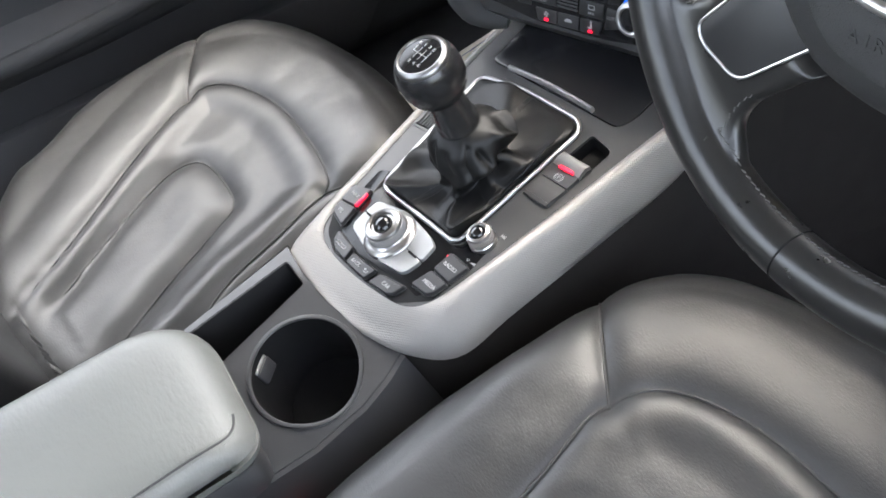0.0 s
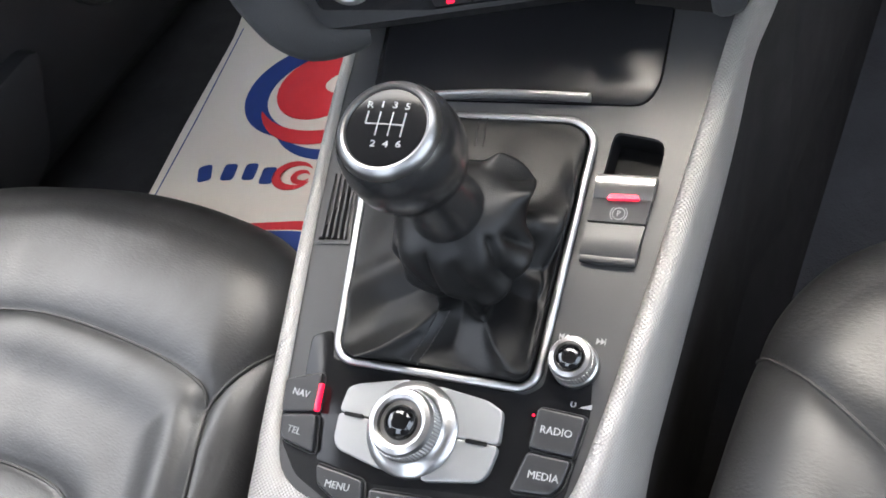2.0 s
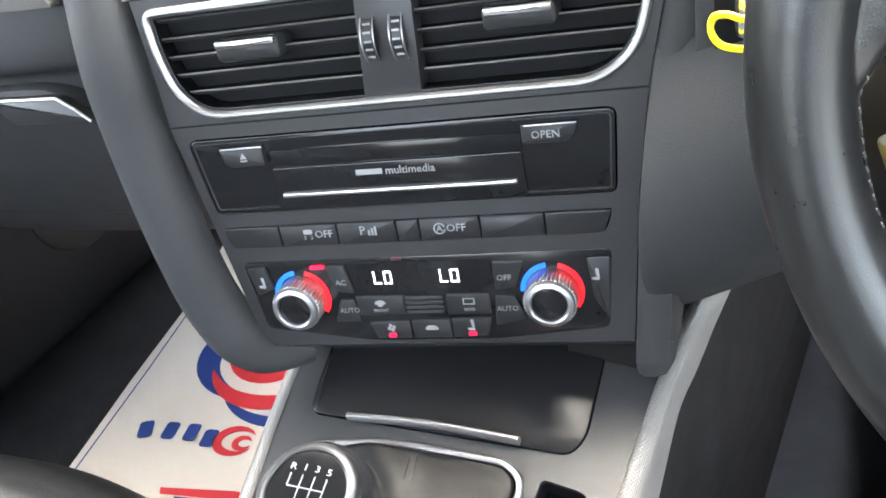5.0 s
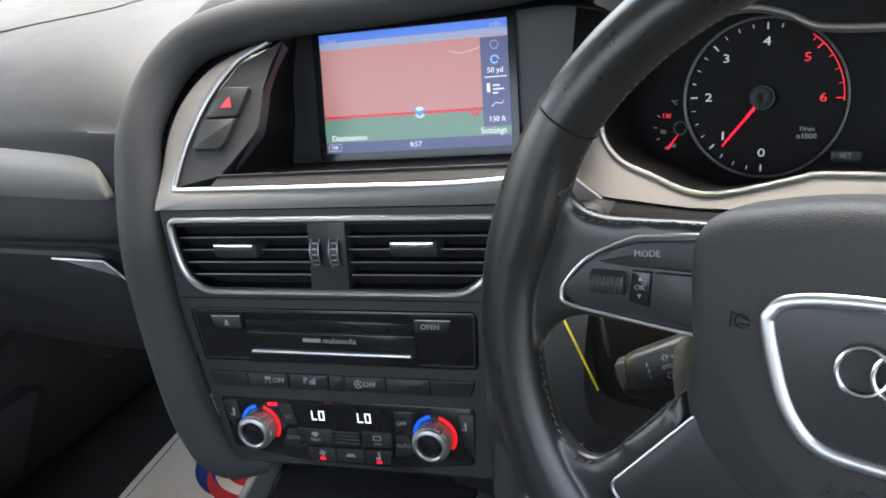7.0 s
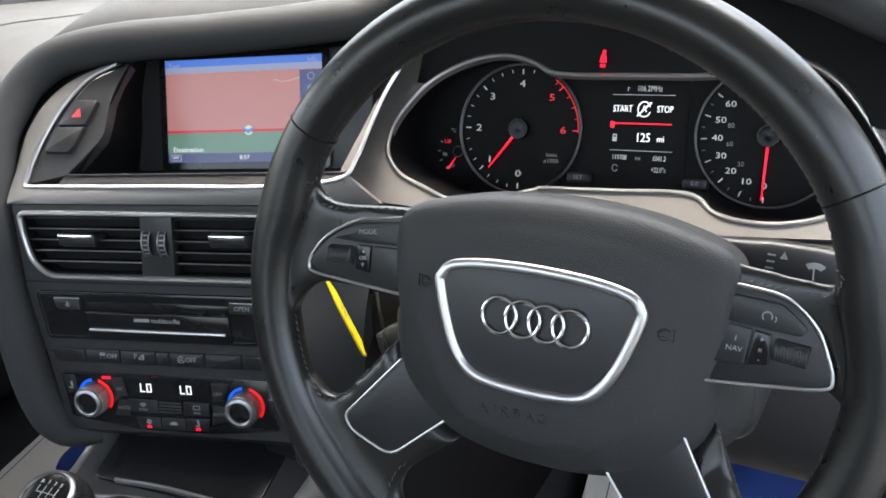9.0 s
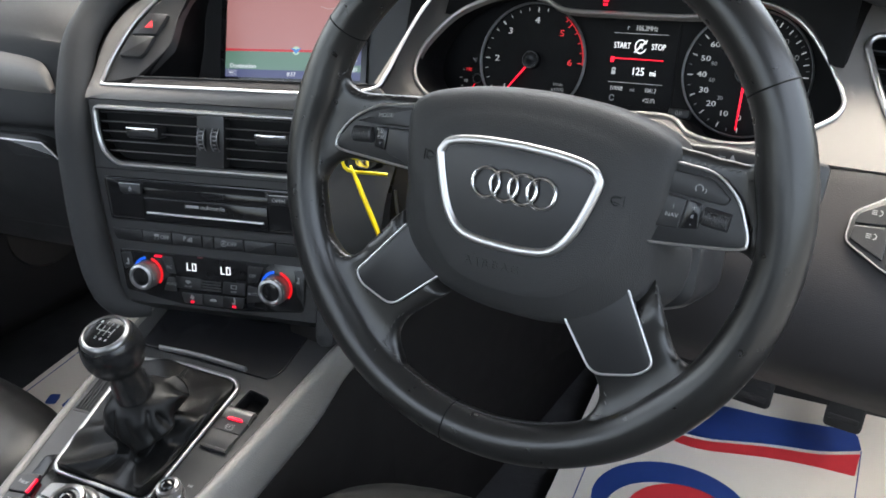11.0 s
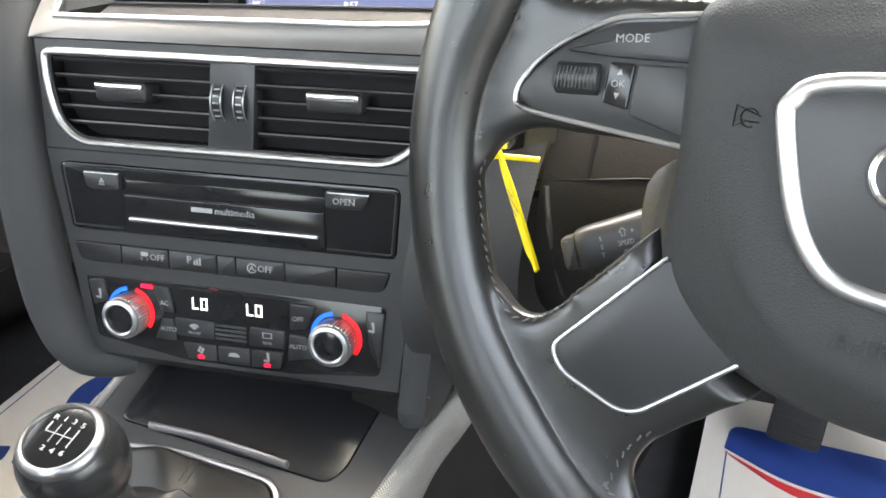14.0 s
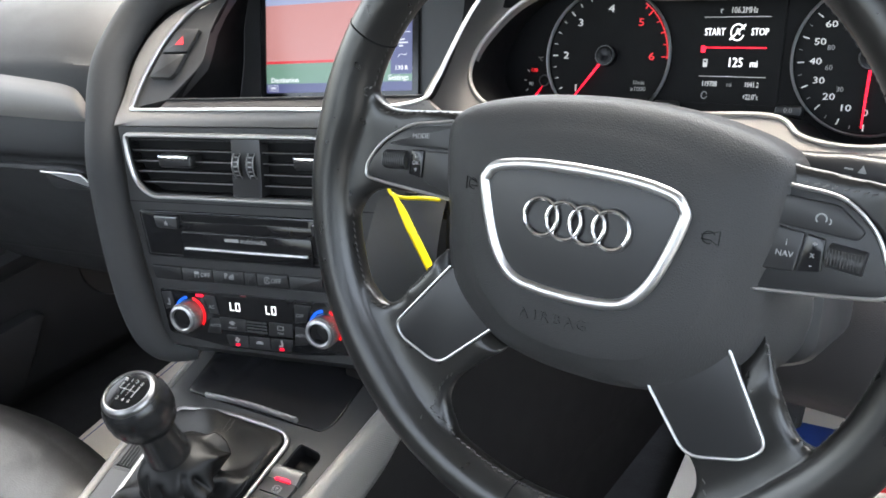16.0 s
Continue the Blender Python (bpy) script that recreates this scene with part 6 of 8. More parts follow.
# switch pods on the upper spokes
PODS = (
    ([(-0.1575, 0.0005), (-0.1430, 0.0190), (-0.1240, 0.0305), (-0.0840, 0.0376), (-0.0840, -0.0086), (-0.0980, -0.0080), (-0.1480, -0.0055)], [0.004, 0.01, 0.01, 0.001, 0.001, 0.02, 0.005], 1,
     [(-0.0840, 0.0380), (-0.1080, 0.0342), (-0.1240, 0.0308), (-0.1430, 0.0192), (-0.1530, 0.0070), (-0.1555, -0.0010), (-0.1515, -0.0052), (-0.1300, -0.0068), (-0.0980, -0.0083), (-0.0850, -0.0088)],
     [(-0.1385, 0.0180), (-0.1320, 0.0245), (-0.1210, 0.0295), (-0.0900, 0.0350), (-0.0900, 0.0200), (-0.1213, 0.0180)],
     (-0.1327, 0.0088), [(-0.1216, 0.0164), (-0.1125, 0.0170), (-0.1125, 0.0005), (-0.1219, 0.0018)], [(-0.1111, 0.0171), (-0.0900, 0.0187), (-0.0900, -0.0060), (-0.1111, -0.0010)]),
    ([(0.0840, 0.0318), (0.0980, 0.0305), (0.1195, 0.0282), (0.1345, 0.0170), (0.1470, -0.0078), (0.1420, -0.0135), (0.0936, -0.0195), (0.0840, -0.0200)], [0.001, 0.02, 0.012, 0.01, 0.004, 0.005, 0.004, 0.001], -1,
     [(0.0860, 0.0318), (0.0980, 0.0306), (0.1195, 0.0280), (0.1345, 0.0168), (0.1420, 0.0030), (0.1456, -0.0080), (0.1420, -0.0130), (0.1200, -0.0165), (0.0936, -0.0198), (0.0860, -0.0203)],
     [(0.0880, 0.0265), (0.1185, 0.0250), (0.1315, 0.0150), (0.1290, 0.0105), (0.0880, 0.0125)],
     (0.1255, 0.0015), [(0.1076, 0.0100), (0.1156, 0.0090), (0.1160, -0.0063), (0.1056, -0.0080)], [(0.0900, 0.0118), (0.1066, 0.0102), (0.1046, -0.0085), (0.0900, -0.0095)]))
for pts, rads, s, edge, up, (rx_, ry_), mid, inn in PODS:
    pod = part("switch_pod", prism(rounded(pts, rads, 5), -0.034, -0.0125, 0.0015), BUTTON, steer, "black switch pod", m=pose(0, 0, -0.0004 if s > 0 else 0.0016, 0, 0, 0))
    part("pod_edge", sweep(spline([(x, y, -0.0124) for x, y in edge], 60), 0.0010, 0.0010, k=8), CHROME, pod, "chrome edge line")
    part("upper_key", prism(rounded(up, 0.002, 3), -0.014, -0.0105, 0.0008), BUTTON, pod)
    ro = part("roller", moved(lathe([(0.0, -0.0082), (0.0052, -0.0082), (0.0058, -0.0076), (0.0058, 0.0076), (0.0052, 0.0082), (0.0, 0.0082)], 26), pose(rx_, ry_, -0.0132, 0, 90, 5 * s)), PLASTIC, pod, "ribbed thumb roller")
    for k in range(11):
        part("rib", slab(-0.0003, -0.0040, 0, 0.0003, 0.0040, 0.0007, 0.0002), PANEL, ro, m=pose(rx_ - 0.0070 + 0.0014 * k, ry_ + 0.0001 * (k - 5) * s, -0.0078))
    part("middle_key", prism(rounded(mid, 0.001, 2), -0.014, -0.0110, 0.0006), GLOSS, pod)
    part("inner_key", prism(rounded(inn, 0.0012, 2), -0.014, -0.0107, 0.0008), BUTTON, pod)
    if s > 0:
        part("word_mode", lettering("MODE", 0.0043, -0.1151, 0.0252, -0.0103, 8), LEGEND, pod)
        part("word_ok", lettering("OK", 0.0036, -0.1172, 0.0090, -0.0108, 6), LEGEND, pod)
        part("up_mark", prism([(-0.1181, 0.0122), (-0.1161, 0.0124), (-0.1172, 0.0144)], -0.0112, -0.0107), LEGEND, pod)
        part("down_mark", prism([(-0.1181, 0.0058), (-0.1161, 0.0060), (-0.1170, 0.0038)], -0.0112, -0.0107), LEGEND, pod)
    else:
        part("word_nav", lettering("NAV", 0.0040, 0.0990, -0.0010, -0.0105), LEGEND, pod)
        part("info_letter", lettering("i", 0.0044, 0.0992, 0.0045, -0.0105), LEGEND, pod)
        part("speech_mark", merged(prism(arcband(0.1122, 0.0178, 0.0020, 0.0026, -30, 230, 16), -0.0106, -0.0102), prism(arcband(0.1150, 0.0170, 0.0013, 0.0018, -60, 60, 10), -0.0106, -0.0102)), LEGEND, pod)
        part("plus_mark", lettering("+", 0.0040, 0.1114, 0.0058, -0.0108), LEGEND, pod)
        part("mute_mark", lettering("x", 0.0042, 0.1112, 0.0008, -0.0108), LEGEND, pod)
        part("minus_mark", lettering("-", 0.0040, 0.1112, -0.0042, -0.0108), LEGEND, pod)

# stitching round the inside of the rim and along the spokes
def arc(d0, d1, n=8, r=0.1580, z=0.0015):
    return [tuple(RIM_AT @ Vector((r * math.cos(radians(d0 + (d1 - d0) * i / (n - 1))), r * math.sin(radians(d0 + (d1 - d0) * i / (n - 1))), z))) for i in range(n)]


st_mesh = mesh_of(slab(-0.0014, -0.00040, -0.0004, 0.0014, 0.00040, 0.0005, 0.0003), GREYTHREAD)
for guide in (arc(110, 158) + [(-0.1530, 0.0470, -0.004), (-0.1450, 0.0385, -0.008), (-0.1250, 0.0405, -0.011), (-0.0900, 0.0440, -0.012)],
              arc(70, 22) + [(0.1490, 0.0440, -0.004), (0.1400, 0.0330, -0.008), (0.1200, 0.0320, -0.011), (0.0950, 0.0330, -0.012)],
              arc(186, 204) + [(-0.1450, -0.0835, -0.018), (-0.1365, -0.0860, -0.021), (-0.1290, -0.0810, -0.023), (-0.1185, -0.0685, -0.023), (-0.1010, -0.0465, -0.023)],
              arc(354, 336) + [(0.1295, -0.0895, -0.016), (0.1228, -0.0925, -0.018), (0.1160, -0.0870, -0.020), (0.1055, -0.0665, -0.020), (0.0955, -0.0450, -0.020)],
              [(-0.0780, -0.1150, -0.016), (-0.0870, -0.1260, -0.010), (-0.0890, -0.1350, -0.004)] + arc(238, 302, 14) + [(0.0770, -0.1340, -0.004), (0.0760, -0.1240, -0.010)]):
    walk_line = spline(guide, 240)
    gone = 0.0
    for p, q in zip(walk_line, walk_line[1:]):
        gone += (q - p).length
        if gone < 0.0040:
            continue
        gone = 0.0
        spot, nrm, _, _ = WHEEL_TREE.find_nearest(p)
        t = (q - p).normalized()
        t = (t - nrm * t.dot(nrm)).normalized()
        side = nrm.cross(t)
        ob = new("stitch", st_mesh)
        ob.parent = rim
        ob.matrix_basis = Matrix(((t.x, side.x, nrm.x, spot.x), (t.y, side.y, nrm.y, spot.y), (t.z, side.z, nrm.z, spot.z), (0, 0, 0, 1))) @ pose(0, 0, 0, 0, 0, 26)

# column shroud and stalks
column = thing("steering_column", "black plastic steering column shroud behind the wheel", "steering column", WHEEL)
part("shroud", loft([[(0.003 + sx * math.cos(a), -0.012 + (sy if math.sin(a) > 0 else sy * 1.25) * math.sin(a), z) for a in [2 * math.pi * j / 32 for j in range(32)]] for sx, sy, z in ((0.055, 0.040, -0.040), (0.070, 0.045, -0.055), (0.078, 0.048, -0.09), (0.080, 0.052, -0.15), (0.085, 0.055, -0.24))]), PLASTIC, column, "moulded shroud", angle=60)


part("lower_cowl", prism(rounded([(-0.070, -0.020), (0.1100, -0.020), (0.1120, -0.066), (0.060, -0.086), (-0.060, -0.086)], [0.01, 0.01, 0.014, 0.02, 0.02], 5), -0.150, -0.072, 0.008), PLASTIC, column, "black lower cowl of the column")


def stalk(x0, x1, s, shape=((0.0, 0.0085, 0.007), (0.25, 0.0090, 0.008), (0.45, 0.0115, 0.009), (0.55, 0.0135, 0.0098), (0.75, 0.0138, 0.0098), (0.93, 0.0125, 0.0095), (0.985, 0.0115, 0.0088), (1.0, 0.010, 0.0075))):
    """A flattened lever reaching out from the column."""
    rings = []
    for f, h, d in shape:
        x = x0 + (x1 - x0) * f
        rings.append([(x, h * math.copysign(abs(math.sin(a)) ** 0.55, math.sin(a)), d * math.copysign(abs(math.cos(a)) ** 0.55, math.cos(a))) for a in [2 * math.pi * j / 24 for j in range(24)]])
    return loft(rings)

# ---- instrument cluster ----
DIALS = CLUSTER @ pose(0, 0, 0, 0, 0, 4)
cluster = thing("instrument_cluster", "dark instrument cluster with two ringed dials and a lit centre display", "instrument cluster", DIALS)
bezel_pts = [(-0.147, 0.015), (-0.1505, 0.035), (-0.145, 0.056), (-0.128, 0.084), (-0.100, 0.104), (-0.070, 0.1125), (-0.0445, 0.1085), (-0.0204, 0.1000), (0.040, 0.104), (0.100, 0.1095), (0.115, 0.119), (0.1336, 0.1285), (0.160, 0.1245), (0.189, 0.1045), (0.2213, 0.060), (0.2245, 0.040), (0.210, 0.0246), (0.192, 0.0115), (0.165, 0.0012), (0.140, -0.0010), (0.118, 0.0025), (0.0985, 0.0138), (0.045, 0.0085), (-0.0075, 0.0033), (-0.0180, -0.0005), (-0.070, -0.0175), (-0.110, -0.0085), (-0.132, -0.0005)]
bezel_line = spline([(x, y, 0) for x, y in bezel_pts], 150, True)
bez_w = [BEZEL @ p for p in bezel_line]
inv = DIALS.inverted()
bez_l = [inv @ p for p in bez_w]
part("dial_board", prism([(p.x * 1.03, p.y * 1.05) for p in bez_l], -0.012, -0.004), DARKVOID, cluster, "matt black dial board")
# wall round the dials, hood shade put into its colour
part("bezel_wall", loft([[p + Vector((0, 0, 0.0)) for p in bez_l], [Vector((p.x * 1.0, p.y * 0.985, p.z * 0.4)) for p in bez_l], [Vector((p.x * 1.02, p.y, -0.005)) for p in bez_l]], cap=False), DARKVOID, cluster, "sloping wall, darkened for shade")
part("bezel_edge", sweep(bez_l, 0.0018, 0.0018, closed=True, k=8), CHROME, cluster, "thin chrome edge")
TX, TY, DX, DY = -0.0584, -0.0058, 0.1400, -0.0048
for x, y, r in ((TX, TY, 0.0535), (DX, DY, 0.0535)):
    part("dial_ring", sweep([(a, b, 0.0) for a, b in circle(x, y, r, 72)], 0.0009, 0.0025, closed=True, k=8), KEYSILVER, cluster, "slim silver dial ring")
    part("dial_face", prism(circle(x, y, r - 0.0006, 60), -0.0045, -0.0030), DARKVOID, cluster)


def ticks(x, y, r0, r1, angles, wide, material, name="tick"):
    for a in angles:
        part(name, slab(r0, -wide, -0.003, r1, wide, -0.0022, 0.0001), material, cluster, m=pose(x, y, 0, 0, 0, a))


ticks(TX, TY, 0.0455, 0.0500, [270 - 45 * k for k in range(5)], 0.00045, GREYLAMP)
ticks(TX, TY, 0.0472, 0.0500, [270 - 11.25 * k for k in range(1, 18) if k % 4], 0.00025, GREYLAMP)
ticks(TX, TY, 0.0455, 0.0500, [45, 0], 0.00045, REDDIM)
ticks(TX, TY, 0.0472, 0.0500, [52, 33.75, 22.5, 11.25], 0.0003, REDDIM)
part("red_zone", prism(arcband(TX, TY, 0.0500, 0.0508, -2, 55, 30), -0.003, -0.0022), REDDIM, cluster, "red rev limit arc")
for k in range(7):
    a = radians(270 - 45 * k)
    part("rev_digit", lettering(str(k), 0.0082, TX + 0.0375 * math.cos(a), TY + 0.0375 * math.sin(a), -0.0026, squeeze=1.35), REDDIM if k > 4 else GREYLAMP, cluster)
part("unit_words", merged(lettering("1/min", 0.0045, TX + 0.0285, TY - 0.0205, -0.0026), lettering("x1000", 0.0052, TX + 0.0285, TY - 0.0255, -0.0026)), GREYDIM, cluster)


def needle(x, y, angle, length, name):
    nd = part(name, prism([(-0.004, -0.0012), (length, -0.0005), (length, 0.0005), (-0.004, 0.0012)], 0.0002, 0.0012, 0.0003), REDLAMP, cluster, "lit red needle", m=pose(x, y, 0, 0, 0, angle))
    part("hub", lathe([(0.0085, -0.003), (0.0085, 0.0030), (0.0078, 0.0040), (0.0060, 0.0042), (0.0, 0.0036)], 32), DIALCAP, nd, "black hub cap")
    part("hub_ring", sweep([(a, b, 0.0040) for a, b in circle(0, 0, 0.0078, 32)], 0.0005, 0.0005, closed=True, k=6), PANEL, nd)


needle(TX, TY, 232, 0.0420, "rev_needle")
needle(DX, DY, 268, 0.0480, "speed_needle")
def mph(k):
    """Where ten times k stands round the dial: wide steps to 80, then closer ones."""
    return 269 - 21.2 * k if k <= 8 else 99.4 - 12.4 * (k - 8)


ticks(DX, DY, 0.0455, 0.0500, [mph(k) for k in range(17)], 0.00040, GREYLAMP)
ticks(DX, DY, 0.0475, 0.0500, [mph(k + 0.5) for k in range(16)], 0.00022, GREYDIM)
for k in list(range(9)) + [10, 12, 14, 16]:
    a = radians(mph(k))
    part("speed_digit", lettering(str(10 * k), 0.0066, DX + 0.0375 * math.cos(a), DY + 0.0375 * math.sin(a), -0.0026, squeeze=1.3), GREYLAMP if k < 9 else GREYDIM, cluster)
for k, t in enumerate(("30", "60", "80", "120", "160")):
    a = radians(269 - (40, 75, 103, 150, 200)[k])
    part("inner_digit", lettering(t, 0.0052, DX + 0.0290 * math.cos(a), DY + 0.0290 * math.sin(a), -0.0026), GREYDIM, cluster)
part("word_mph", lettering("MPH", 0.0058, DX + 0.0300, DY - 0.0215, -0.0026), GREYDIM, cluster)
part("brake_lamp", merged(prism(rounded(box2(DX - 0.0075, DY + 0.0140, DX + 0.0035, DY + 0.0205), 0.003, 4), -0.003, -0.0020)), REDLAMP, cluster, "lit red brake warning lamp")
# coolant gauge
GX, GY = -0.1170, -0.0270
part("gauge_ring", sweep([(a, b, -0.0024) for a, b in circle(GX + 0.002, GY, 0.0045, 24)], 0.0006, 0.0006, closed=True, k=6), PANEL, cluster)
part("gauge_needle", prism([(GX + 0.001, GY - 0.004), (GX - 0.0075, GY - 0.0150), (GX - 0.0062, GY - 0.0155)], -0.003, -0.0018), REDLAMP, cluster, "lit red needle")
ticks(GX, GY, 0.0150, 0.0175, [150, 180, 210, 240], 0.0004, GREYDIM)
part("gauge_digits", merged(lettering("90", 0.0045, GX - 0.0105, GY - 0.0030, -0.0026), lettering("60", 0.0045, GX - 0.0030, GY - 0.0125, -0.0026)), GREYDIM, cluster)
part("gauge_red", lettering("130", 0.0045, GX - 0.0085, GY + 0.0085, -0.0026), REDDIM, cluster)
part("gauge_unit", lettering("°C", 0.0045, GX - 0.0030, GY + 0.0180, -0.0026), GREYDIM, cluster)
# centre display
part("display_glass", prism(rounded(box2(0.0100, -0.0400, 0.0790, 0.0370), 0.002, 3), -0.0042, -0.0028), DARKVOID, cluster, "black display glass")
part("upper_window", prism(rounded([(-0.006, 0.0385), (0.092, 0.0385), (0.104, 0.0450), (0.104, 0.0760), (-0.018, 0.0760), (-0.018, 0.0450)], 0.003, 3), -0.0042, -0.0030), GLOSS, cluster)
rule = [(-0.0260, 0.0460, -0.002), (-0.0120, 0.0385, -0.002), (0.0950, 0.0385, -0.002), (0.1100, 0.0475, -0.002)]
part("window_rule", sweep(spline(rule, 24), 0.0008, 0.0012, k=8), CHROME, cluster, "thin chrome rule")
Z = -0.0024
part("radio_words", lettering("106.2MHz", 0.0064, 0.0490, 0.0290, Z, squeeze=0.9), GREYLAMP, cluster)
part("note_mark", lettering("r", 0.0064, 0.0290, 0.0292, Z), GREYLAMP, cluster)
part("word_start", lettering("START", 0.0075, 0.0245, 0.0130, Z, squeeze=0.85), WHITELAMP, cluster)
part("word_stop", lettering("STOP", 0.0075, 0.0645, 0.0130, Z, squeeze=0.85), WHITELAMP, cluster)
part("stop_start_sign", merged(prism(arcband(0.0450, 0.0130, 0.0054, 0.0064, 20, 340, 24), Z, Z + 0.0003), lettering("A", 0.0075, 0.0450, 0.0130, Z), sweep([(0.0385, 0.0075, Z), (0.0515, 0.0185, Z)], 0.0007, 0.0003, k=6)), WHITELAMP, cluster)
part("range_rule", prism(box2(0.0165, 0.0012, 0.0715, 0.0020), Z, Z + 0.0003), REDLAMP, cluster, "lit red bar")
part("range_stop", prism(rounded(box2(0.0135, -0.0020, 0.0175, 0.0030), 0.0006, 2), Z, Z + 0.0003), REDLAMP, cluster)
part("range_words", lettering("125", 0.0098, 0.0455, -0.0095, Z), WHITELAMP, cluster)
part("range_unit", lettering("mi", 0.0072, 0.0620, -0.0102, Z), WHITELAMP, cluster)
part("pump_mark", holed(box2(0.0165, -0.0128, 0.0205, -0.0070), [box2(0.0175, -0.0095, 0.0195, -0.0080)], Z, Z + 0.0003), GREYLAMP, cluster)
for y in (0.0240, -0.0200):
    part("display_rule", prism(box2(0.0140, y, 0.0735, y + 0.0004), Z, Z + 0.0003), GREYLAMP, cluster)
part("odometer", lettering("119708", 0.0056, 0.0240, -0.0255, Z, squeeze=0.85), GREYLAMP, cluster)
part("odometer_unit", lettering("mi", 0.0050, 0.0420, -0.0257, Z), GREYDIM, cluster)
part("trip", lettering("1041.2", 0.0056, 0.0620, -0.0255, Z, squeeze=0.85), GREYLAMP, cluster)
part("temperature", lettering("+22.0°c", 0.0056, 0.0620, -0.0345, Z, squeeze=0.8), GREYLAMP, cluster)
part("small_sign", prism(arcband(0.0205, -0.0340, 0.0022, 0.0030, 20, 340, 16), Z, Z + 0.0003), GREYDIM, cluster)
for ob in [o for o in cluster.children if o.name.split(".")[0] in ("radio_words", "note_mark", "word_start", "word_stop", "stop_start_sign", "range_rule", "range_stop", "range_words", "range_unit", "pump_mark", "display_rule", "odometer", "odometer_unit", "trip", "temperature", "small_sign")]:
    ob.matrix_basis = Matrix.Translation((0.0450, 0, 0)) @ Matrix.Diagonal((0.84, 1, 1, 1)) @ Matrix.Translation((-0.0450, 0, 0))
for name, word, x in (("set_key", "SET", -0.0040), ("trip_key", "0.0", 0.0890)):
    key = part(name, prism(rounded(box2(x - 0.0095, -0.0475, x + 0.0095, -0.0395), 0.003, 4), -0.004, 0.004, 0.0015), BUTTON, cluster)
    part("key_word", lettering(word, 0.0050, x, -0.0432, 0.0042), GREYDIM, key)

# aluminium panel round the dials
panel_pts = [(-0.197, -0.027), (-0.188, -0.012), (-0.179, 0.033), (-0.169, 0.086), (-0.150, 0.108), (-0.100, 0.1200), (-0.045, 0.1190), (0.040, 0.1160), (0.105, 0.1250), (0.1336, 0.1390), (0.190, 0.145), (0.45, 0.165), (0.45, 0.016), (0.2657, -0.002), (0.200, -0.0045), (0.130, -0.0130), (0.045, -0.016), (-0.080, -0.0275)]
vent_r = rounded([(0.2300, 0.1000), (0.2340, 0.1085), (0.2660, 0.1130), (0.400, 0.1260), (0.400, 0.0220), (0.2880, 0.0110), (0.2745, 0.0175), (0.2515, 0.0540)], [0.006, 0.006, 0.01, 0.01, 0.01, 0.01, 0.008, 0.02], 4)
part("dial_surround", moved(holed([p for p in panel_pts], [[(p.x, p.y) for p in bezel_line], [tuple(p) for p in vent_r]], -0.008, -0.0006), BEZEL), ALUMINIUM, dash, "brushed aluminium panel round the dials")
right_vent = thing("side_air_vent", "black slatted side air vent in a chrome frame", "air vent", BEZEL)
part("vent_frame", sweep(flat(vent_r, 0.0015), 0.0026, 0.0026, closed=True, k=10), CHROME, right_vent, "satin chrome frame")
# side vent shaft, shaded by a near-black colour
part("vent_box", loft([[(p.x, p.y, z) for p in inset(vent_r, 0.001)] for z in (-0.001, -0.040)], cap=False), DARKVOID, right_vent)
part("vent_back", prism(vent_r, -0.044, -0.040), DARKVOID, right_vent)
for k in range(6):
    v = 0.100 - 0.0145 * k
    x0 = 0.2335 if v > 0.08 else 0.2335 + (0.08 - v) * 0.55
    part("slat", moved(prism(rounded(box2(x0, -0.008, 0.398, 0.008), 0.001, 2), -0.0007, 0.0007, 0.0004), pose(0, v, -0.009, -70, 0, 0)), BUTTON, right_vent)


# hood from the dials up to the cowl edge
def hood():
    rows = []
    seq = [p for p in lip_path if -0.05 <= p.x <= 0.62 and p.z > 0.70 and p.y > 0.10]
    rim_top = [p for p in bez_w]
    tops = sorted([p for p in rim_top if (BEZEL.inverted() @ p).y > 0.075], key=lambda p: p.x)
    for p in seq:
        q = min(tops, key=lambda t: abs(t.x - p.x)).copy()
        if p.x < tops[0].x - 0.01 or p.x > tops[-1].x + 0.01:
            q = Vector((p.x, p.y + 0.06, p.z - 0.035))
        q = Vector((p.x, q.y, q.z))
        mid = p.lerp(q, 0.5) + Vector((0, 0.02, 0.012))
        rows.append(spline([p + Vector((0, 0.006, -0.006)), mid, q + Vector((0, 0.0, 0.002))], 8))
    return loft(rows, closed=False, cap=False)


# shade under the hood is in this near-black colour
part("dial_hood", hood(), DARKVOID, dash, "underside of the hood, darkened for shade")


# warning lamp above the centre display
BELT_AT = surface((0.3578, 0.2125, 0.7568), (0.9993, 0.0361, 0.0), (-0.0132, 0.365, 0.9309), (0.0336, -0.9303, 0.3652))
part("belt_lamp", moved(merged(prism(circle(0.0, 0.0062, 0.0019, 14), 0.0, 0.0006), prism(rounded([(-0.0034, -0.0040), (0.0034, -0.0040), (0.0022, 0.0040), (-0.0022, 0.0040)], 0.001, 2), 0.0, 0.0006), prism(box2(-0.0024, -0.0085, 0.0024, -0.0055), 0.0, 0.0004)), BELT_AT @ Matrix.Diagonal((0.8, 0.8, 1, 1))), REDLAMP, dash, "lit red warning lamp")


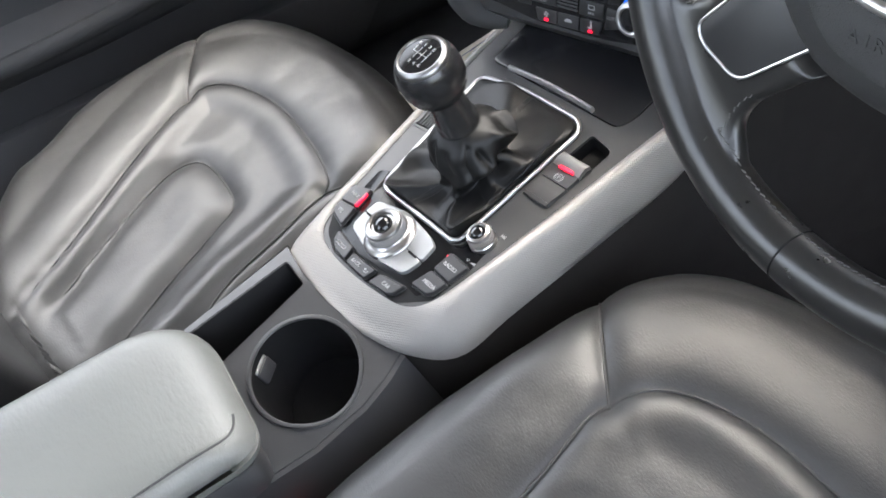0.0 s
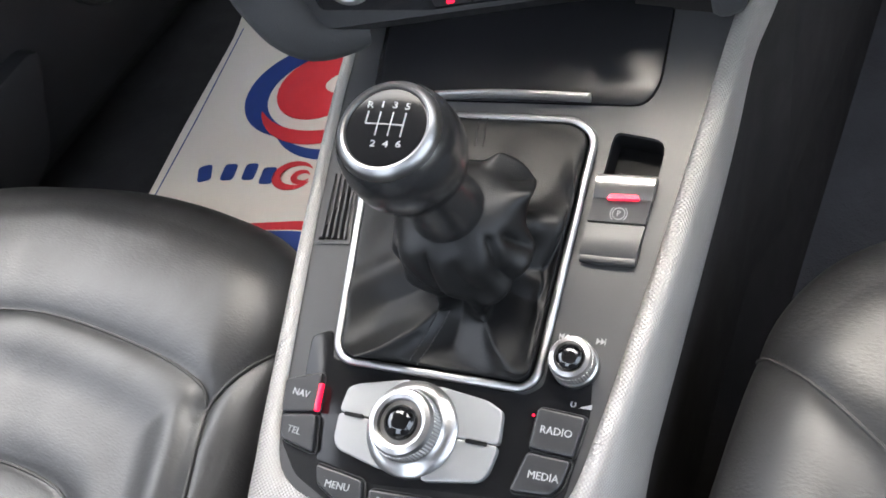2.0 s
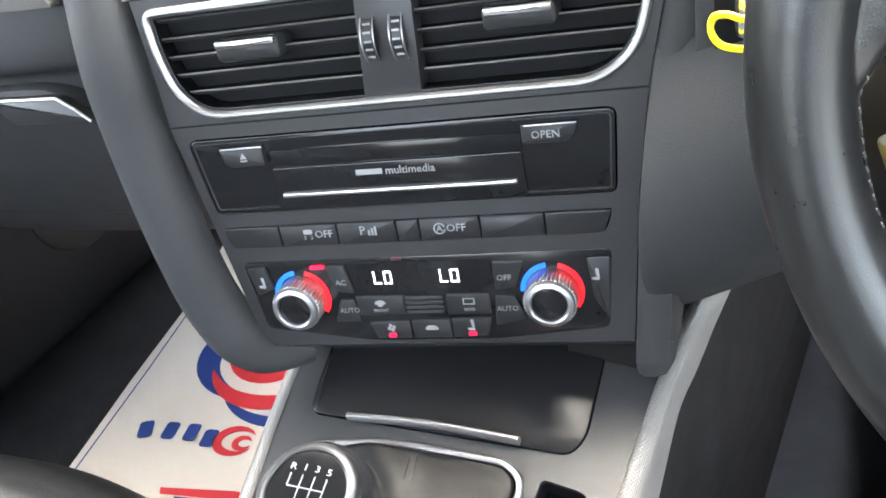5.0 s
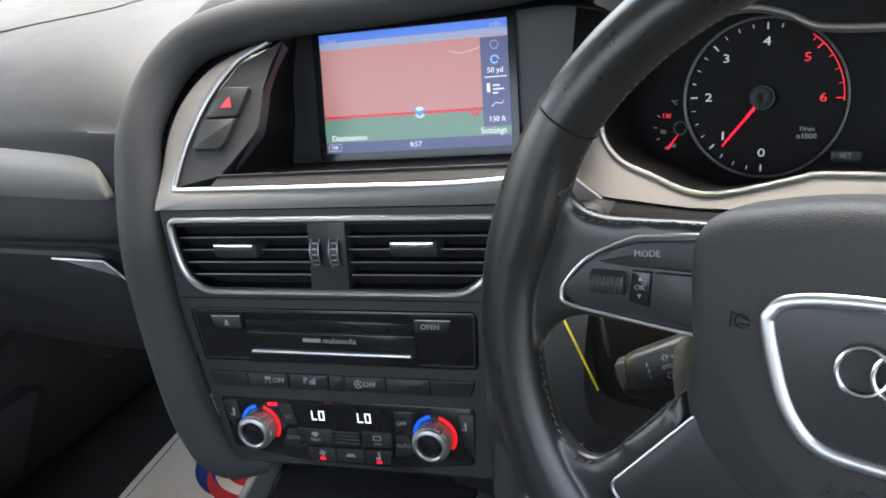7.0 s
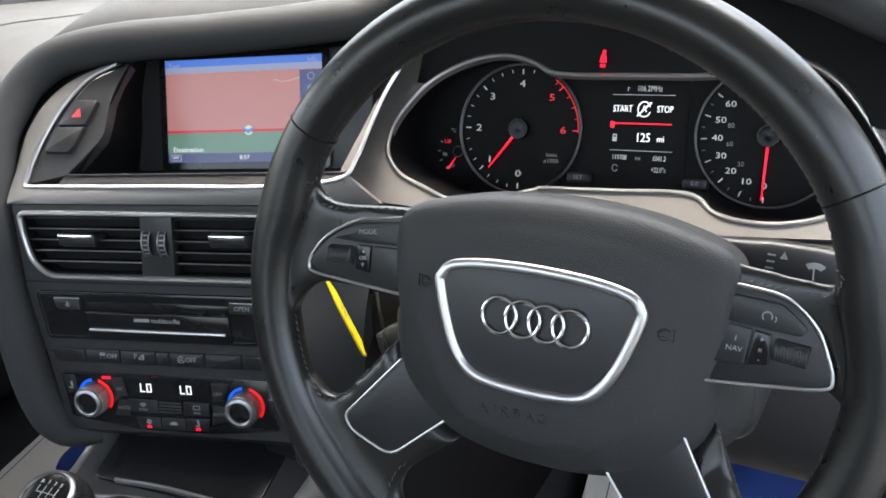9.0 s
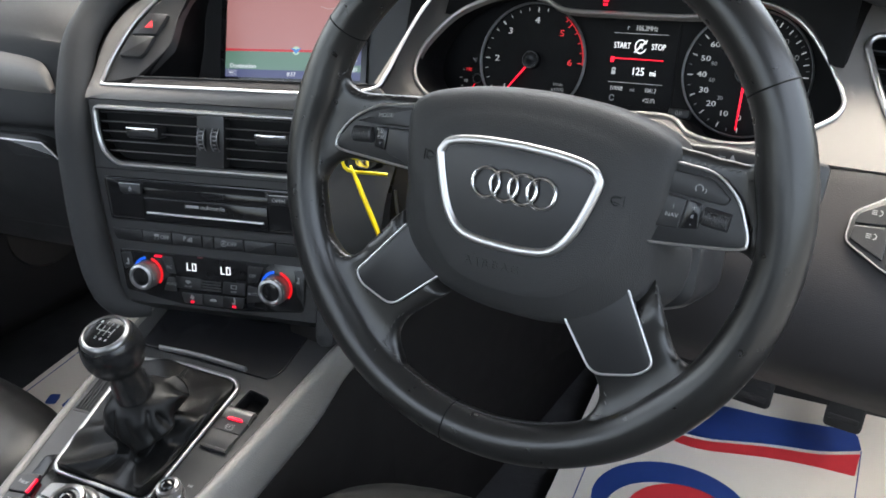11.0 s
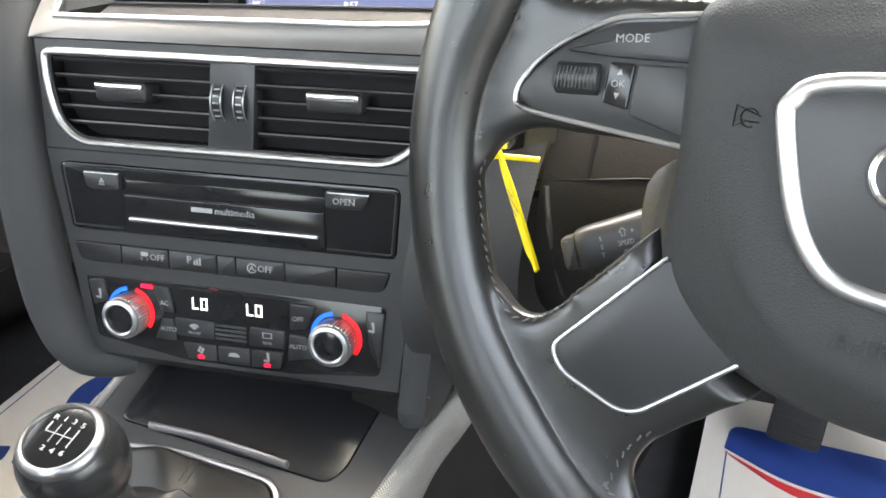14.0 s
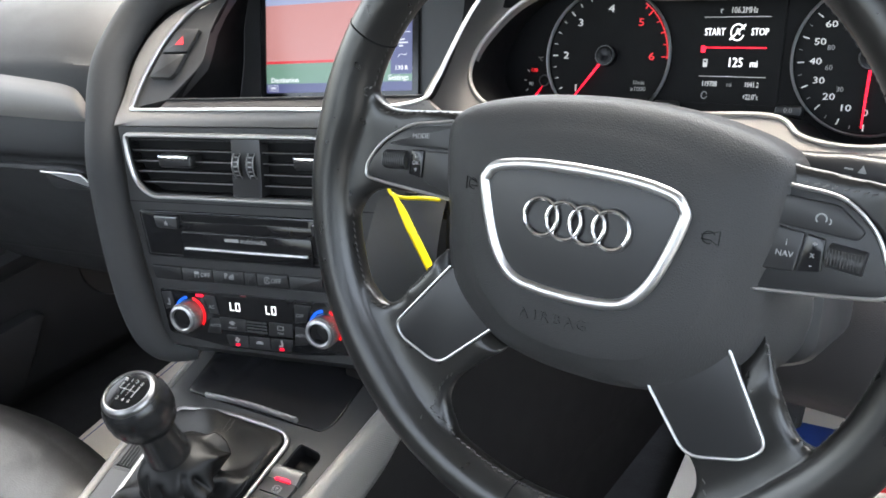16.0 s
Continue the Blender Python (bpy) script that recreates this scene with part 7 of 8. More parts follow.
# knee panel under the aluminium
def knee_panel(u0, u1, drop=0.0):
    rings = []
    for i in range(17):
        u = u0 + (u1 - u0) * i / 16
        top = -0.0265 + 0.0245 * max(0, min(1, (u + 0.08) / 0.35)) if u > -0.08 else -0.0265
        low = -drop * max(0.0, min(1.0, (-0.09 - u) / 0.10))
        row = [(u, top + 0.004, -0.006), (u, top, -0.004), (u, top - 0.006, -0.001), (u, -0.05, -0.001), (u, -0.085 + 0.5 * low, -0.006), (u, -0.112 + 0.8 * low, -0.018), (u, -0.134 + low, -0.038), (u, -0.150 + low, -0.075), (u, -0.150 + low, -0.14)]
        rings.append(spline([BEZEL @ Vector(r) for r in row], 26))
    return loft(rings, closed=False, cap=False)


part("knee_panel", knee_panel(-0.0180, 0.465), KNEE, dash, "grey-brown knee panel")
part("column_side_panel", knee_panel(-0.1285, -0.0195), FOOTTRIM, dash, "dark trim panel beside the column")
part("stack_side_panel", knee_panel(-0.195, -0.1300, 0.055), SOFT, dash, "charcoal panel joining the stack")

part("panel_seam", sweep(spline(on(BEZEL, [(-0.105, -0.0581, -0.0018), (-0.1035, -0.0746, -0.0040), (-0.1026, -0.0903, -0.0078)]), 16), 0.0011, 0.0011, k=6), DARKVOID, dash, "narrow joint")
part("panel_lip", sweep(spline(on(BEZEL, [(-0.1357, -0.0971, -0.0112), (-0.1024, -0.0913, -0.0086), (-0.0671, -0.0844, -0.0056), (-0.030, -0.080, -0.0045)]), 30), 0.0009, 0.0009, k=8), DARKVOID, dash, "dark lower lip of the upper panel")
part("lower_trim_edge", sweep(spline(on(BEZEL, [(-0.1251, -0.0985, -0.0115), (-0.1189, -0.1199, -0.0245), (-0.1130, -0.1390, -0.0490), (-0.1080, -0.1455, -0.0640), (-0.0888, -0.1445, -0.0615), (-0.0694, -0.1424, -0.0570)]), 40), 0.0020, 0.0020, k=8), PLASTIC, dash, "rounded edge of the lower trim")

# light switch
lights = thing("light_switch", "black rotary headlamp switch with two fog lamp keys", "light switch", BEZEL)
LX, LY = 0.2960, -0.0490
part("switch_plate", prism(rounded([(0.2525, -0.0600), (0.2535, -0.0375), (0.2760, -0.0200), (0.300, -0.0110), (0.330, -0.0110), (0.340, -0.05), (0.330, -0.0880), (0.305, -0.0860), (0.280, -0.0760)], 0.006, 4), -0.006, 0.0030, 0.0015), PLASTIC, lights)
part("plate_edge", sweep(flat(rounded([(0.2525, -0.0600), (0.2535, -0.0375), (0.2760, -0.0200), (0.300, -0.0110), (0.330, -0.0110), (0.340, -0.05), (0.330, -0.0880), (0.305, -0.0860), (0.280, -0.0760)], 0.006, 4), 0.0016), 0.0010, 0.0010, closed=True, k=6), CHROME, lights, "thin chrome edge")
part("front_fog_key", prism(rounded([(0.2560, -0.0465), (0.2570, -0.0385), (0.2770, -0.0245), (0.2790, -0.0440)], 0.002, 3), 0.0, 0.0048, 0.0008), BUTTON, lights, angle=14)
part("rear_fog_key", prism(rounded([(0.2555, -0.0590), (0.2560, -0.0480), (0.2790, -0.0460), (0.2800, -0.0710)], 0.002, 3), 0.0, 0.0048, 0.0008), BUTTON, lights, angle=14)
for y, w in ((-0.0360, 1), (-0.0545, -1)):
    part("fog_mark", merged(prism(arcband(0.2705, y, 0.0018, 0.0024, -90, 90, 12), 0.0048, 0.0051), *[prism(box2(0.2655, y - 0.0016 + 0.0014 * k, 0.2690, y - 0.0011 + 0.0014 * k), 0.0048, 0.0051) for k in range(3)]), LEGEND, lights)
dial = part("rotary", lathe([(0.0230, 0.0), (0.0230, 0.0055), (0.0215, 0.0070), (0.0195, 0.0060), (0.0190, 0.0045), (0.0, 0.0045)], 48, (LX + 0.012, LY)), PLASTIC, lights, "round black dial")
part("grip", prism(rounded([(-0.0180, -0.0050), (0.0180, -0.0050), (0.0180, 0.0050), (-0.0180, 0.0050)], 0.004, 4), 0.004, 0.0150, 0.003), PANEL, dial, "raised bar grip", m=pose(LX + 0.012, LY, 0, 0, 0, 42))
part("grip_line", slab(-0.0170, -0.0058, 0.0120, 0.0170, -0.0042, 0.0150, 0.0006), CHROME, dial, "chrome line", m=pose(LX + 0.012, LY, 0, 0, 0, 42))
part("lamp_mark", prism(circle(LX - 0.0045, LY - 0.0080, 0.0016, 12), 0.0046, 0.0072), LEGEND, dial)

# ---- seats ----
def dist_to(line, X, Y, closed=False):
    """Distance of each place to a polyline."""
    L = np.array([(p[0], p[1]) for p in line])
    if closed:
        L = np.vstack([L, L[:1]])
    best = np.full(X.shape, 9.0)
    for (ax, ay), (bx, by) in zip(L[:-1], L[1:]):
        dx, dy = bx - ax, by - ay
        t = np.clip(((X - ax) * dx + (Y - ay) * dy) / max(1e-12, dx * dx + dy * dy), 0, 1)
        best = np.minimum(best, np.hypot(X - ax - t * dx, Y - ay - t * dy))
    return best


def inside(line, X, Y):
    L = [(p[0], p[1]) for p in line]
    got = np.zeros(X.shape, bool)
    for (ax, ay), (bx, by) in zip(L, L[1:] + L[:1]):
        cut = ((ay > Y) != (by > Y)) & (X < (bx - ax) * (Y - ay) / (by - ay + 1e-12) + ax)
        got ^= cut
    return got


def smooth(t):
    t = np.clip(t, 0, 1)
    return t * t * (3 - 2 * t)


def cushion_height(spec, X, Y):
    out, U, ins = spec["outline"], spec["panel"], spec["insert"]
    z = spec["top"] + spec["pitch"] * (Y - spec["front"])
    d = np.where(inside(out, X, Y), dist_to(out, X, Y, True), 0.0)
    r = spec["roll"]
    e = np.clip(1 - d / r, 0, 1)
    z = z - r * 0.8 * (1 - np.sqrt(np.clip(1 - e ** 2, 0, 1)))
    du = dist_to(U, X, Y)
    iu = inside(U, X, Y)
    z = z - np.where(iu, spec["dip"] * smooth(du / 0.05), 0.0) + np.where(iu, 0.0, 0.004 * np.sin(np.pi * np.clip(du / 0.09, 0, 1)))
    di = dist_to(ins, X, Y)
    ii = inside(ins, X, Y)
    z = z + np.where(ii, 0.004 * smooth(di / 0.035), 0.0) + np.where(iu & ~ii, 0.003 * smooth(np.minimum(du, di) / 0.03), 0.0)
    for line in [U, ins] + spec["seams"]:
        dl = dist_to(line, X, Y)
        z = z - 0.0020 * np.exp(-(dl / 0.0035) ** 2) - 0.0034 * np.exp(-(dl / 0.012) ** 2)
    return z


def seat_cushion(spec):
    out = spline([(x, y, 0) for x, y in spec["outline"]], 300, True)
    for key in ("panel", "insert"):
        spec[key] = [(p.x, p.y) for p in spline([(x, y, 0) for x, y in spec[key]], 64)]
    spec["outline"] = [(p.x, p.y) for p in out[::3]]
    cx = sum(p.x for p in out) / len(out)
    cy = sum(p.y for p in out) / len(out)
    S = np.concatenate([np.linspace(0.01, 0.80, 78), 0.80 + 0.20 * np.linspace(0.03, 1, 34) ** 0.75])
    ox, oy = np.array([p.x for p in out]), np.array([p.y for p in out])
    X = cx + (ox - cx)[None, :] * S[:, None]
    Y = cy + (oy - cy)[None, :] * S[:, None]
    Z = cushion_height(spec, X, Y)
    for i in range(0, X.shape[0]):
        for j in range(X.shape[1]):
            Z[i, j] += 0.0011 * noise.noise(Vector((X[i, j] * 22, Y[i, j] * 22, 1.0))) + 0.0003 * noise.noise(Vector((X[i, j] * 70, Y[i, j] * 60, 4.0)))
    rings = [list(zip(X[i], Y[i], Z[i])) for i in range(X.shape[0])]
    last = rings[-1]
    for drop, grow in ((0.012, 1.006), (0.03, 1.010), (0.06, 1.008), (0.11, 0.99), (0.14, 0.96)):
        rings.append([(cx + (x - cx) * grow, cy + (y - cy) * grow, z - drop) for x, y, z in last])
    return loft(rings)


def seam_rod(spec, line):
    P = spline([(x, y, 0) for x, y in line], 70)
    X, Y = np.array([p.x for p in P]), np.array([p.y for p in P])
    Z = cushion_height(spec, X, Y)
    return sweep([(x, y, z + 0.0008) for x, y, z in zip(X, Y, Z)], 0.0011, 0.0011, k=6)


def seat_base(cx, y0, y1, wide):
    return slab(cx - wide, y0, 0.03, cx + wide, y1, 0.17, 0.03)


def backrest(cx, y, wide, turn):
    rings = []
    for f in range(15):
        t = f / 14
        w = wide * (0.92 + 0.12 * math.sin(math.pi * min(1, t * 1.2))) * (1 - 0.25 * max(0, t - 0.8) * 5)
        zc, yc = 0.22 + 0.66 * t, y - 0.02 - 0.22 * t
        row = []
        for j in range(40):
            a = 2 * math.pi * j / 40
            s, c = math.sin(a), math.cos(a)
            px = w * math.copysign(abs(c) ** 0.55, c)
            py = 0.062 * math.copysign(abs(s) ** 0.6, s)
            if s > 0:
                py += 0.045 * (abs(px) / wide) ** 3 - 0.01
            row.append((cx + px * math.cos(radians(turn)) - py * math.sin(radians(turn)), yc + px * math.sin(radians(turn)) + py * math.cos(radians(turn)), zc))
        rings.append(row)
    return loft(rings)


PASSENGER = dict(
    outline=[(-0.085, -0.120), (-0.130, -0.088), (-0.190, -0.078), (-0.260, -0.076), (-0.340, -0.086), (-0.420, -0.104), (-0.490, -0.132), (-0.535, -0.175), (-0.552, -0.240), (-0.552, -0.330), (-0.535, -0.410), (-0.490, -0.480), (-0.455, -0.540), (-0.30, -0.600), (-0.10, -0.575), (-0.020, -0.500), (-0.030, -0.400), (-0.055, -0.280), (-0.070, -0.190)],
    panel=[(-0.200, -0.555), (-0.262, -0.468), (-0.340, -0.370), (-0.391, -0.289), (-0.394, -0.255), (-0.354, -0.225), (-0.275, -0.204), (-0.180, -0.203), (-0.122, -0.211), (-0.106, -0.224), (-0.089, -0.272), (-0.066, -0.354), (-0.035, -0.420), (-0.03, -0.52)],
    insert=[(-0.185, -0.515), (-0.232, -0.449), (-0.280, -0.373), (-0.290, -0.335), (-0.273, -0.311), (-0.225, -0.303), (-0.176, -0.308), (-0.155, -0.338), (-0.122, -0.401), (-0.086, -0.460), (-0.06, -0.50)],
    seams=[[(-0.548, -0.225), (-0.507, -0.238), (-0.391, -0.289)], [(-0.106, -0.228), (-0.096, -0.203), (-0.078, -0.165)]],
    top=0.318, front=-0.08, pitch=0.10, roll=0.055, dip=0.012)
DRIVER = dict(
    outline=[(0.2035, -0.1232), (0.2092, -0.0759), (0.2281, -0.038), (0.2602, -0.0115), (0.3028, 0.0064), (0.3549, 0.0168), (0.4305, 0.0263), (0.5157, 0.0282), (0.5913, 0.0168), (0.6481, -0.0191), (0.6718, -0.0853), (0.6765, -0.2083), (0.667, -0.3786), (0.6292, -0.4732), (0.4589, -0.511), (0.2886, -0.4827), (0.2271, -0.3975), (0.2063, -0.2935), (0.2016, -0.2083)],
    panel=[(0.3454, -0.4448), (0.3312, -0.3029), (0.317, -0.2348), (0.3, -0.178), (0.3019, -0.1525), (0.3132, -0.1289), (0.3378, -0.1109), (0.3813, -0.0976), (0.44, -0.0939), (0.5062, -0.0995), (0.563, -0.1232), (0.5819, -0.1705), (0.5724, -0.3029), (0.5582, -0.4448)],
    insert=[(0.388, -0.4637), (0.3785, -0.3408), (0.3738, -0.2745), (0.3927, -0.2367), (0.44, -0.2225), (0.492, -0.2367), (0.5109, -0.2745), (0.5109, -0.3408), (0.5062, -0.4637)],
    seams=[[(0.2054, -0.1014), (0.2574, -0.1355), (0.3019, -0.1629)], [(0.6727, -0.1043), (0.6292, -0.1279), (0.58, -0.161)]],
    top=0.350, front=-0.0191, pitch=0.08, roll=0.048, dip=0.010)
for label, spec, base, back in (("black leather front passenger seat with stitched panels", PASSENGER, (-0.31, -0.52, -0.16, 0.20), (-0.28, -0.60, 0.25, 9)), ("black leather driver's seat with stitched panels", DRIVER, (0.43, -0.44, -0.05, 0.21), (0.435, -0.56, 0.25, 3))):
    seat = thing("car_seat", label, "seat", group="front seats")
    part("cushion", seat_cushion(spec), LEATHER, seat, "grained black leather cushion", angle=80)
    for line in [spec["panel"], spec["insert"]] + spec["seams"]:
        part("seam", seam_rod(spec, line), THREAD, seat, "stitched seam")
    part("seat_base", seat_base(*base), PLASTIC, seat, "black plastic seat base")
    part("backrest", backrest(*back), LEATHER, seat, "black leather backrest", angle=70)


# ---- centre armrest ----
ARM = pose(0.100, -0.385, 0.320, 0, 0, 3)
arm = thing("console_box", "grey leather padded console box between the seats", "console box", ARM)


ARM_LINE = rounded([(-0.074, 0.002), (0.078, -0.004), (0.088, -0.36), (-0.080, -0.36)], [0.050, 0.030, 0.03, 0.03], 12)


def arm_pad():
    rings = [[(p.x, p.y, z) for p in inset(ARM_LINE, d)] for d, z in ((0.006, -0.004), (0.001, 0.004), (0.0, 0.016))]
    for s, z in ((0.996, 0.024), (0.985, 0.032), (0.965, 0.040), (0.935, 0.0465), (0.89, 0.0515), (0.83, 0.0550), (0.75, 0.0572), (0.62, 0.0590), (0.5, 0.0600), (0.35, 0.0606), (0.2, 0.0609), (0.02, 0.0610)):
        rings.append([(0.003 + (p.x - 0.003) * s, -0.18 + (p.y + 0.18) * s, z) for p in ARM_LINE])
    # sinks gently towards the front and the driver
    return loft([[(x, y, z - 0.9 * max(0.0, y + 0.10) ** 2 * z / 0.06 - 0.020 * (x + 0.08) / 0.16 * z / 0.06 + 0.0008 * noise.noise(Vector((x * 30, y * 30, 2.0)))) for x, y, z in r] for r in rings])


part("pad", arm_pad(), ARMSKIN, arm, "grained grey leather pad", angle=70)
part("lower_shell", slab(-0.070, -0.345, -0.03, 0.080, -0.008, 0.002, 0.022), PLASTIC, arm, "black plastic shell")
ARM_TREE = BVHTree.FromBMesh(arm_pad())
# the cover is sewn along its shoulder on the driver's side
shoulder = [ARM_TREE.ray_cast(Vector((x, y, 0.3)), Vector((0, 0, -1))) for x, y in ((0.046, -0.0135), (0.056, -0.0170), (0.0630, -0.0240), (0.0665, -0.0360), (0.0685, -0.0600), (0.0705, -0.1100), (0.0730, -0.1800), (0.0755, -0.2600))]
seam_line = spline([hit[0] for hit in shoulder], 110)
part("seam", sweep([p + Vector((0, 0, 0.0002)) for p in seam_line], 0.0011, 0.0007, k=8), THREAD, arm, "sewn groove")
arm_stitch = mesh_of(slab(-0.0020, -0.0006, -0.0003, 0.0020, 0.0006, 0.0008, 0.0003), ARMSKIN)
for i in range(1, len(seam_line) - 1, 2):
    for side in (-1, 1):
        t = (seam_line[i + 1] - seam_line[i - 1]).normalized()
        p = seam_line[i] + t.cross(Vector((0, 0, 1))).normalized() * 0.0030 * side
        spot, o, _, _ = ARM_TREE.find_nearest(p)
        t = (t - o * t.dot(o)).normalized()
        up = o.cross(t)
        ob = new("stitch", arm_stitch)
        ob.parent = arm
        ob.matrix_basis = Matrix(((t.x, up.x, o.x, spot.x), (t.y, up.y, o.y, spot.y), (t.z, up.z, o.z, spot.z), (0, 0, 0, 1)))

# ---- paper floor mats ----
def mat_sheet(pts, z):
    P = rounded(pts, 0.03, 5)
    return prism(P, z, z + 0.0016)


def crescent(cx, cy, rx, ry, turn, thick, a0, a1, n=28):
    """A tapering swoosh along part of an ellipse."""
    pts_o, pts_i = [], []
    for i in range(n):
        f = i / (n - 1)
        a = radians(a0 + (a1 - a0) * f)
        w = thick * math.sin(math.pi * f) ** 0.8
        c, s = math.cos(radians(turn)), math.sin(radians(turn))
        for pts, k in ((pts_o, w / 2), (pts_i, -w / 2)):
            x, y = (rx + k) * math.cos(a), (ry + k) * math.sin(a)
            pts.append((cx + x * c - y * s, cy + x * s + y * c))
    return pts_o + pts_i[::-1]


pmat = thing("paper_floor_mat", "off-white paper floor mat with blue and red printed swirl", "floor mat", group="paper mats")
part("sheet", mat_sheet([(-0.655, 0.47), (-0.605, 0.33), (-0.575, 0.16), (-0.545, 0.02), (-0.53, -0.10), (-0.19, 0.0), (-0.19, 0.47)], 0.048), PAPER, pmat, "creased off-white paper")
PZ = 0.0500
part("margin_line", sweep([(-0.600, 0.345, PZ), (-0.565, 0.18, PZ), (-0.535, 0.02, PZ), (-0.527, -0.04, PZ)], 0.0010, 0.0004, k=6), BLUEINK, pmat, "thin blue margin line")
part("blue_swirl", prism(crescent(-0.405, 0.262, 0.098, 0.078, 22, 0.034, 60, 262), PZ, PZ + 0.0006), BLUEINK, pmat, "navy swirl")
part("red_disc", prism(crescent(-0.405, 0.268, 0.040, 0.034, 22, 0.066, 30, 330), PZ, PZ + 0.0006), REDINK, pmat, "crimson swirl")
part("red_swoosh", prism(crescent(-0.400, 0.262, 0.094, 0.082, 22, 0.022, 195, 330), PZ + 0.0006, PZ + 0.0012), REDINK, pmat, "crimson swoosh")
part("blue_swoosh", prism(crescent(-0.372, 0.255, 0.100, 0.096, 22, 0.016, 205, 335), PZ, PZ + 0.0006), BLUEINK, pmat, "navy swoosh")
# the printed name as plain strokes
for x, y, w, h, slant in ((-0.494, 0.100, 0.024, 0.030, 30), (-0.462, 0.109, 0.023, 0.030, 14), (-0.434, 0.116, 0.022, 0.030, 14), (-0.407, 0.116, 0.024, 0.030, 14)):
    part("name_bar", prism(rounded(box2(-w * 0.38, -h * 0.42, w * 0.38, h * 0.42), 0.005, 3), 0, 0.0006), BLUEINK, pmat, m=pose(x, y, PZ, 0, 0, slant))
part("name_swirl", merged(prism(crescent(-0.372, 0.124, 0.024, 0.018, 16, 0.011, 30, 330), PZ, PZ + 0.0006), prism(crescent(-0.362, 0.124, 0.010, 0.008, 16, 0.008, 20, 340), PZ, PZ + 0.0006)), REDINK, pmat, "small crimson swirl")
part("red_band", prism([(-0.415, 0.040), (-0.330, 0.066), (-0.20, 0.09), (-0.20, 0.074), (-0.330, 0.054), (-0.410, 0.033)], PZ, PZ + 0.0006), REDINK, pmat)
part("blue_band", prism([(-0.392, 0.036), (-0.330, 0.052), (-0.20, 0.072), (-0.20, 0.03), (-0.330, 0.012), (-0.36, 0.018)], PZ, PZ + 0.0006), BLUEINK, pmat)

dmat = thing("paper_floor_mat", "off-white paper mat in the driver's footwell with blue and red bands", "floor mat", group="paper mats")
part("sheet", mat_sheet([(0.292, 0.20), (0.281, 0.312), (0.223, 0.664), (0.360, 0.694), (0.500, 0.716), (0.690, 0.745), (0.715, 0.20)], 0.055), PAPER, dmat, "off-white paper")
DZ = 0.0570
part("blue_field", prism(rounded([(0.268, 0.562), (0.264, 0.610), (0.371, 0.629), (0.500, 0.650), (0.612, 0.682), (0.626, 0.640), (0.575, 0.605), (0.520, 0.590), (0.420, 0.545), (0.345, 0.540)], [0.002, 0.018, 0.03, 0.03, 0.020, 0.004, 0.03, 0.03, 0.03, 0.03], 5), DZ, DZ + 0.0006), BLUEINK, dmat, "navy printed field")
part("red_field", prism(rounded([(0.270, 0.556), (0.345, 0.534), (0.420, 0.538), (0.520, 0.582), (0.575, 0.597), (0.626, 0.630), (0.628, 0.578), (0.575, 0.570), (0.520, 0.556), (0.420, 0.516), (0.345, 0.522)], [0.001, 0.03, 0.03, 0.03, 0.03, 0.002, 0.002, 0.03, 0.03, 0.03, 0.03], 5), DZ, DZ + 0.0006), REDINK, dmat, "crimson printed wave")
part("blue_swirl", prism(crescent(0.440, 0.372, 0.100, 0.082, 8, 0.042, 10, 215), DZ, DZ + 0.0006), BLUEINK, dmat, "navy swirl")
part("red_swirl", prism(crescent(0.455, 0.362, 0.066, 0.060, 8, 0.032, 0, 215), DZ, DZ + 0.0006), REDINK, dmat, "crimson swirl")
part("margin_line", sweep([(0.318, 0.300, DZ), (0.303, 0.388, DZ), (0.272, 0.558, DZ)], 0.0008, 0.0004, k=6), BLUEINK, dmat)
part("end_line", sweep([(0.626, 0.638, DZ), (0.640, 0.50, DZ), (0.655, 0.36, DZ)], 0.0008, 0.0004, k=6), BLUEINK, dmat)


# ---- pedals ----
def pedal(name, label, x, y, z, w, h):
    t = thing(name, label, "pedal", pose(x, y, z, -28, 0, 0))
    part("pad", prism(rounded(box2(-w, -h, w, h), 0.008, 4), -0.006, 0.006, 0.003), RUBBER, t, "ribbed rubber pad", m=pose(0, 0, 0, 90, 0, 0))
    for k in range(4):
        part("rib", slab(-w * 0.8, -0.004, 0, w * 0.8, 0.004, 0.002, 0.001), RUBBER, t, m=pose(0, -0.0065, -h * 0.7 + k * h * 0.47, 90, 0, 0))
    part("arm", sweep([(0, 0.006, 0), (0, 0.03, 0.10), (0, 0.05, 0.24)], 0.008, 0.012, k=8), PLASTIC, t, "steel arm")


pedal("clutch_pedal", "black rubber clutch pedal on a steel arm", 0.340, 0.600, 0.118, 0.031, 0.042)
pedal("brake_pedal", "black rubber brake pedal on a steel arm", 0.468, 0.600, 0.155, 0.031, 0.042)
pedal("accelerator_pedal", "narrow black accelerator pedal", 0.596, 0.610, 0.165, 0.025, 0.050)

